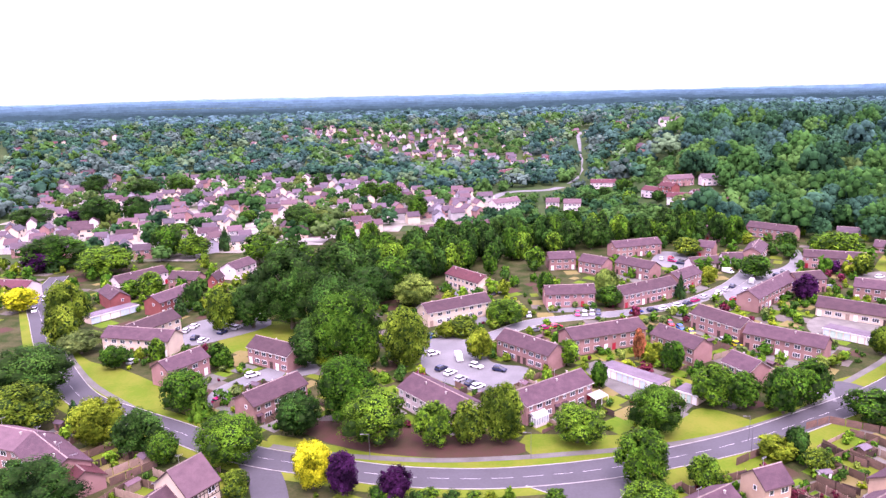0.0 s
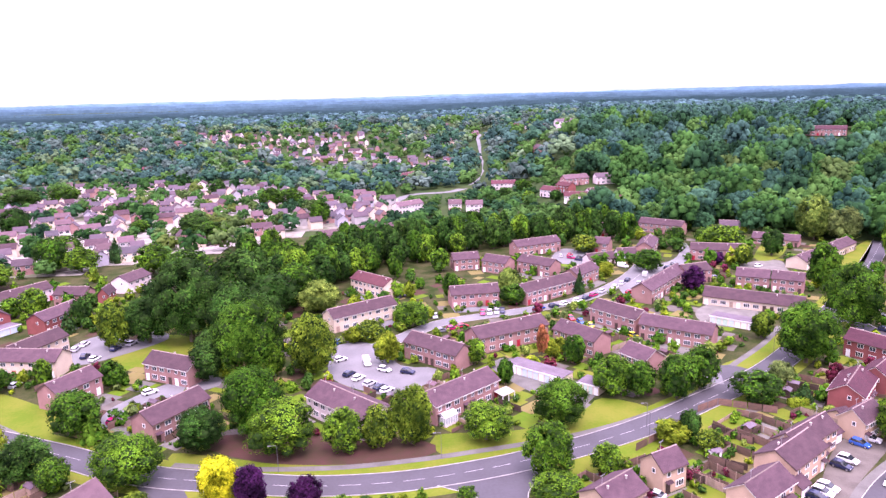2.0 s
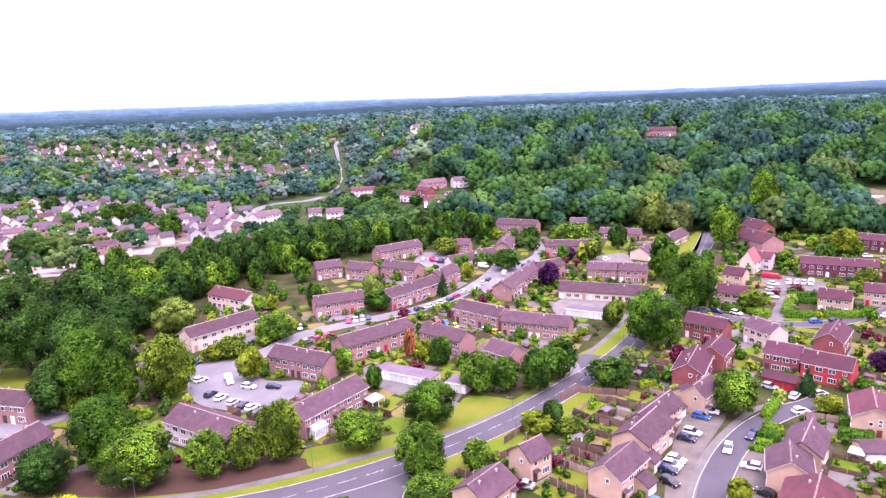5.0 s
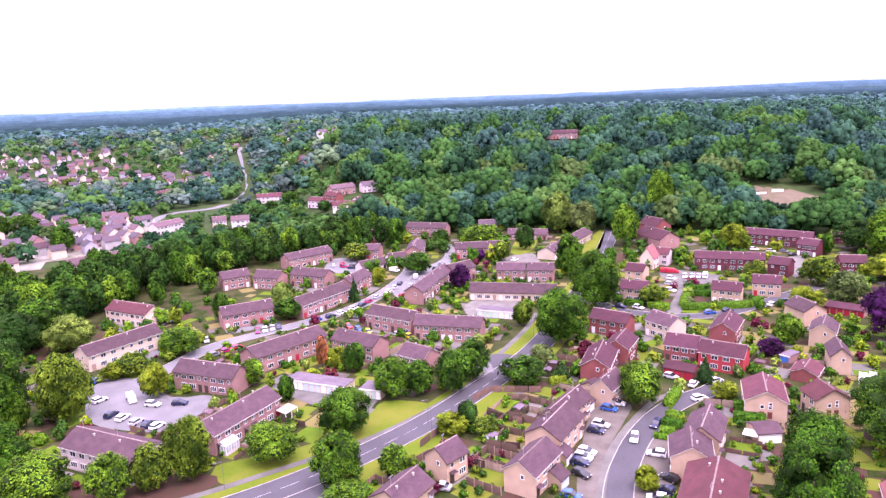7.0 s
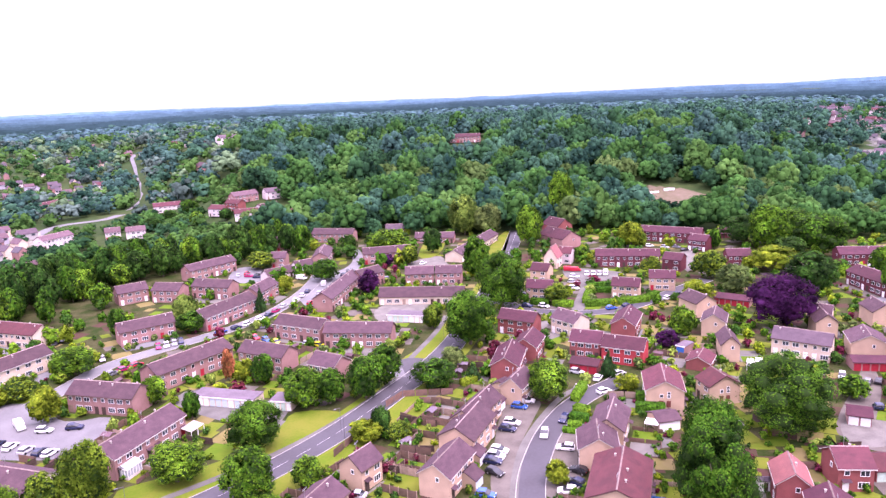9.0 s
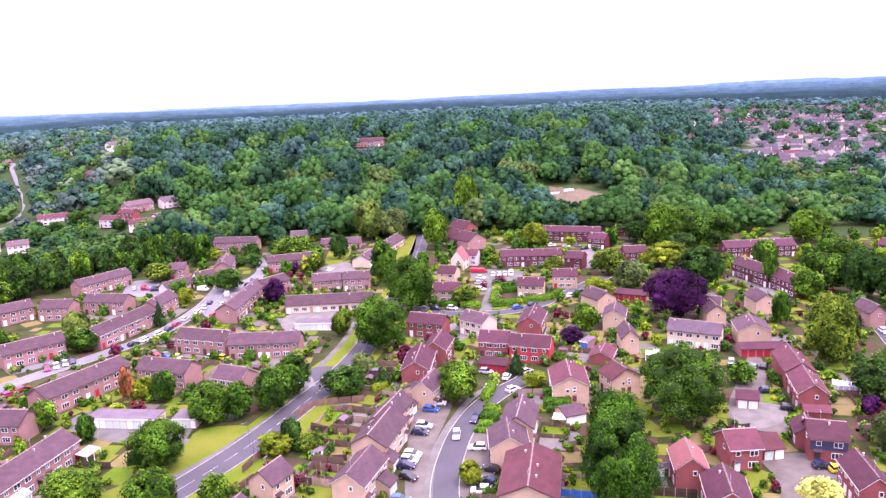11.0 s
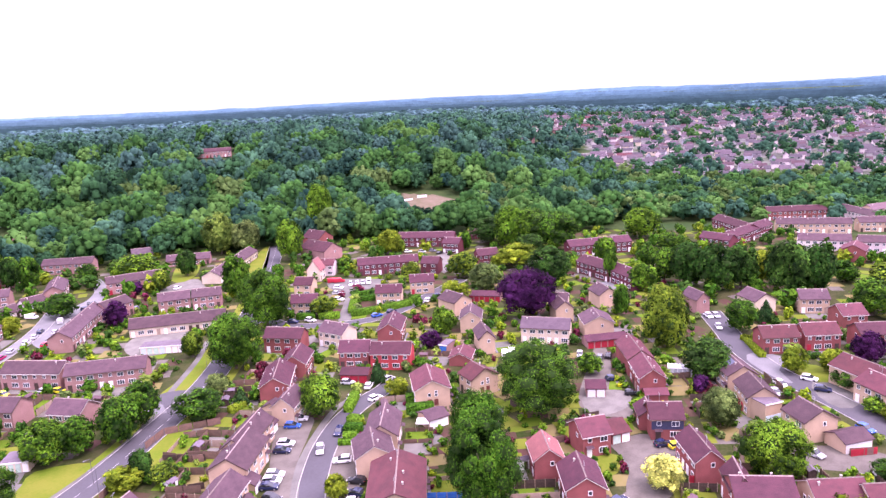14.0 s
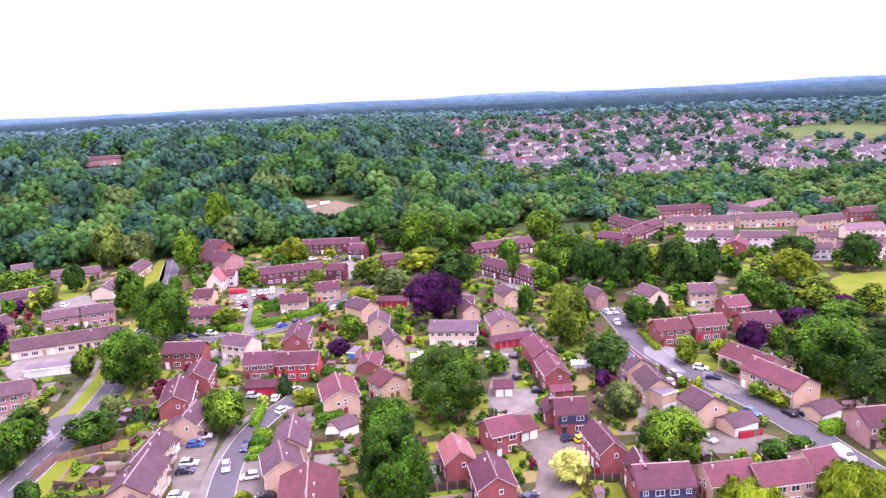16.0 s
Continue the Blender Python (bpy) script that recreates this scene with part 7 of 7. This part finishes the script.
estate_floor = material("estate_streets", (0.09, 0.1, 0.06), (0.34, 0.31, 0.3), scale=0.035, fine=0.16)
west = [(-400, 600), (-290, 680), (-140, 670), (-66, 560), (-10, 545), (-12, 435), (-60, 398), (-90, 366), (-115, 350), (-160, 322), (-215, 322), (-275, 345), (-350, 500)]
terrain_patch("estate_ground", west, estate_floor, "pale paved streets and yards of a dense estate", 0.25)
free_w = estate(west, 14, 24, ("cream", "stone", "ice", "brick", "white", "cream"), ("tan", "mist", "slate", "grey", "brown"), 3, 0.45, 15.5)
east = [(595, 360), (736, 405), (958, 668), (1231, 763), (1560, 600), (1480, 303), (1281, 80), (1000, 165), (858, -23), (700, 10), (640, 60), (600, 150), (560, 215), (573, 293)]
terrain_patch("estate_ground", east, material("hillside_streets", (0.04, 0.06, 0.03), (0.15, 0.145, 0.14), scale=0.03, fine=0.16), "gardens and streets of a hillside estate", 0.35)
free_e = estate(east, 14, 112, ("ice", "stone", "white", "stone", "white", "cream"), ("slate", "mist", "grey", "mist", "brown"), 5, 0.46, 18, (6.5, 7.5, 9.0, 11.0, 14.0, 20.0))
for outline, sd, hd in (([(-349, 1130), (-29, 1092), (60, 745), (-47, 695), (-174, 887)], 7, 10),):
    free_w += estate(outline, 18, hd, ("white", "cream", "ice", "brick"), ("slate", "mist", "brown", "tan"), sd, 0.42)


# single houses among the far trees
LONE = []
for az, r in [(far_rng.uniform(-42, 8), far_rng.uniform(640, 1280)) for _ in range(70)] + [(far_rng.uniform(9, 24), far_rng.uniform(640, 1000)) for _ in range(16)] + [(far_rng.uniform(48, 66), far_rng.uniform(760, 1250)) for _ in range(45)]:
    x, y = r * math.sin(radians(az)), r * math.cos(radians(az))
    LONE.append((x * 0.978, y * 0.978))
    cottage(x, y, far_rng.uniform(0, 180), far_rng.choice((10.0, 14.0, 20.0)), 9.0, far_rng.choice(("white", "cream", "white", "brick")), far_rng.choice(("tan", "red", "brown")))


def join_far_homes():
    """The houses past those that can be told apart, in one mesh."""
    bm = bmesh.new()
    walls, roofs = ["cream", "white", "stone", "brick", "red", "ice"], ["tan", "brown", "red", "mist", "grey", "slate"]
    for x, y, rot, l, d, wall, roof, eave, rise in FAR_HOMES:
        for make, mi in ((gable_wall, walls.index(wall)), (gable_roof, 6 + roofs.index(roof))):
            part_bm = bmesh.new()
            make(part_bm, l, d - 0.5, eave, rise)
            m = pose(x, y, ground_z(x, y) - 0.3, 0, 0, rot)
            seen = {}
            for f in part_bm.faces:
                vs = []
                for v in f.verts:
                    if v not in seen:
                        seen[v] = bm.verts.new(m @ v.co)
                    vs.append(seen[v])
                bm.faces.new(vs).material_index = mi
            part_bm.free()
        m = pose(x, y, ground_z(x, y) - 0.3, 0, 0, rot)
        for fx, z in ((-0.25, 3.1), (0.25, 3.1), (-0.1, 0.8)):
            q = [(fx * l - 1, z), (fx * l + 1, z), (fx * l + 1, z + 1.3), (fx * l - 1, z + 1.3)]
            bm.faces.new([bm.verts.new(m @ Vector((px, -d / 2 + 0.2, pz))) for px, pz in q]).material_index = 12
    me = bpy.data.meshes.new("far_houses")
    bm.to_mesh(me)
    bm.free()
    for w in walls:
        me.materials.append(wall_mat(w))
    for r in roofs:
        me.materials.append(roof_mat(r))
    me.materials.append(glass)
    tagged(new("far_houses", me), "hundreds of pale far-off houses with tiled roofs", "houses", kind="stuff")


join_far_homes()

# the dark belt of trees behind the estate road
belt = [(-79, 332), (-35, 342), (4, 362), (52, 369), (119, 385), (112, 357), (57, 349), (20, 332), (1, 305), (-25, 288), (-41, 269), (-63, 284)]
for x, y in scatter(belt, 8.2, far_rng):
    tree(far_rng.choice(("dark", "dark", "oak", "oak", "maple")), x, y, far_rng.uniform(10.5, 18), far_rng.uniform(8, 13), far_rng.choice(("round", "tall")), "tree belt")

# the wood on the rise
def sector(az0, az1, r0, r1, gap0, gap1, rng):
    out, r = [], r0
    while r < r1:
        g = gap0 + (gap1 - gap0) * (r - r0) / (r1 - r0)
        n = int(radians(az1 - az0) * r / g)
        for k in range(n):
            a = radians(az0 + (az1 - az0) * (k + rng.uniform(0.1, 0.9)) / n)
            q = r + rng.uniform(-0.4, 0.4) * g
            out.append((q * math.sin(a), q * math.cos(a)))
        r += g
    return out


clearing = [(339, 338), (359, 345), (368, 328), (370, 304), (345, 304), (327, 317)]
terrain_patch("clearing", clearing, material("bare_sand", (0.145, 0.112, 0.085), (0.095, 0.085, 0.05), scale=0.06, fine=0.4), "bare sandy clearing in the wood", 0.3, 3.0)
glade = [(334, 344), (361, 350), (374, 330), (376, 300), (357, 279), (326, 262), (302, 290), (320, 318)]
brush = [(318, 313), (325, 318), (344, 302), (370, 301), (356, 282), (327, 265), (304, 292)]
for p, q in (((342, 336), (353, 331)), ((357, 331), (363, 327))):
    fence(*p, *q, 2.2, upvc, "white hoarding beside a sandy clearing")
built = [field, east, west, glade, [(-349, 1130), (-29, 1092), (60, 745), (-47, 695), (-174, 887)]]


LONE += [(q[0] * s, q[1] * s) for q in HOUSES if math.hypot(q[0], q[1]) > 385 for s in (1.0, 0.97)]


LONE += [(x * s, y * s) for x, y in ((330, 539), (318, 530), (342, 530), (170, 721), (158, 721), (182, 721)) for s in (0.985, 0.955, 0.93)]


def hides_road(x, y):
    """Whether a tree here would stand between the camera and the link road, in the strip kept open to fit its view."""
    r = math.hypot(x, y)
    return any(on_road(x * (1 + k / r), y * (1 + k / r), 2) for k in ((0, 12, 24, 36) if y < 610 else (0, 8)))


def clear(spots):
    return [p for p in spots if not any(inside(*p, o) for o in built) and not any((p[0] - q[0]) ** 2 + (p[1] - q[1]) ** 2 < 11 ** 2 for q in LONE)]


def mixed(name, spots, kinds, label, **kw):
    lots = defaultdict(list)
    for p in spots:
        # species stand in loose groups
        k = noise.noise((p[0] / 70, p[1] / 70, 3)) * 1.1 + far_rng.uniform(-0.5, 0.5)
        lots[kinds[min(max(int((k + 0.8) / 1.6 * len(kinds)), 0), len(kinds) - 1)]].append(p)
    for i, (kind, lot) in enumerate(sorted(lots.items())):
        wood(name, lot, label % TREE_WORDS[kind], kind, seed=i + 3, **kw)


mixed("woodland", clear(sector(14, 63, 402, 560, 11.0, 12, far_rng)), ("dark", "ash", "oak", "maple", "dark", "oak", "ash", "olive", "dark"), "dense wood of %s trees on a rise", h=(10, 25), w=(12, 22), lumps=24, leaves=320, blade=0.45)
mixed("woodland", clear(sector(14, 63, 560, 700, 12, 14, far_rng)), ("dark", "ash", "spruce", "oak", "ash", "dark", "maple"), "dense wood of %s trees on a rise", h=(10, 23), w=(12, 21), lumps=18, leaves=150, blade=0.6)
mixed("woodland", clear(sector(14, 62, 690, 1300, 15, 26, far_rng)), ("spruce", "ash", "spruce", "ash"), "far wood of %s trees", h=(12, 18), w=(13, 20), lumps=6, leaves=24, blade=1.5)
low_edge = [p for p in sector(43, 50, 402, 436, 8, 8, far_rng)]
mixed("woodland", low_edge, ("dark", "oak", "maple"), "low trees of %s leaf at the wood's edge", h=(6, 8), w=(8, 12), lumps=9, leaves=120)
mixed("woodland", [p for p in clear(sector(-9, 15, 400, 570, 10, 12, far_rng)) if not hides_road(*p)], ("dark", "oak", "maple", "dark"), "roadside wood of %s trees", h=(5, 9), w=(7, 13), lumps=9, leaves=110)
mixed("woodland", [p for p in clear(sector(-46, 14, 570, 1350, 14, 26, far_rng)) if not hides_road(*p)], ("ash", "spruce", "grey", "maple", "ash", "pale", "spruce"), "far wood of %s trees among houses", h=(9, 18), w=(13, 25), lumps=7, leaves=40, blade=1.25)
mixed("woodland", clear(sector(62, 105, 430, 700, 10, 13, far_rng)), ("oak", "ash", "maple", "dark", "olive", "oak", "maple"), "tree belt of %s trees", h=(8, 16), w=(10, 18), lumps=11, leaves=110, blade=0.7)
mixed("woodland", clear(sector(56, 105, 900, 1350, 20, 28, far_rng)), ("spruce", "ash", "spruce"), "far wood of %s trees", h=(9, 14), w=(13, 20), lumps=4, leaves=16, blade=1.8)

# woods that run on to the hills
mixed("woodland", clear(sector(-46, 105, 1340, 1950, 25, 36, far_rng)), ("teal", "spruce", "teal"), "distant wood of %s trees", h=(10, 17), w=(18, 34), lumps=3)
mixed("woodland", scatter(brush, 6, far_rng), ("dark", "oak", "maple"), "low scrub of %s leaf before a clearing", h=(4, 8), w=(7, 12), lumps=9, leaves=110)


def far_ridge(r, seed, col, label):
    """A wooded skyline far off, seen as one plain band, its haze put into the colour."""
    bm = bmesh.new()
    rows = []
    for k in range(1761):
        a = radians(-58 + k * 0.1)
        x, y = r * math.sin(a), r * math.cos(a)
        n_ = 0.8 * noise.noise((k * 0.007, seed, 0)) + 0.3 * noise.noise((k * 0.05, seed, 4)) + 0.3 * noise.noise((k * 0.4, seed, 8)) * 1500 / r + 0.35 * noise.noise((k * 1.7, seed, 2)) * 1500 / r
        z = ground_z(x, y) + 12 + 9 * n_ * r / 2200
        rows.append([bm.verts.new((x, y, ground_z(x, y) - 6)), bm.verts.new((x, y, z)), bm.verts.new((x * 1.08, y * 1.08, z - 3))])
    for p, q in zip(rows, rows[1:]):
        for i in (0, 1):
            bm.faces.new((p[i], q[i], q[i + 1], p[i + 1]))
    tagged(part("backdrop", bm, material("hazed_hills_%d" % r, col, [c * 0.72 for c in col], scale=0.02, fine=0.12)), label, "hills", kind="structure")


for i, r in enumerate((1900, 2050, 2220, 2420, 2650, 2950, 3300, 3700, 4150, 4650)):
    # each ring is paler and bluer than the last: haze painted as colour
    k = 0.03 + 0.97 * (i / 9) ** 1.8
    far_ridge(r, i * 3 + 1, (0.03 + 0.19 * k, 0.07 + 0.33 * k, 0.07 + 0.5 * k), "far-off wooded hill line, tinted blue-green for haze" if i < 6 else "hill line near the horizon, paled blue for haze")
mixed("garden_trees", free_w, ("oak", "dark", "maple", "oak", "olive", "lime"), "%s trees between houses", h=(5, 13), w=(7, 16), lumps=11, leaves=110, blade=0.6)
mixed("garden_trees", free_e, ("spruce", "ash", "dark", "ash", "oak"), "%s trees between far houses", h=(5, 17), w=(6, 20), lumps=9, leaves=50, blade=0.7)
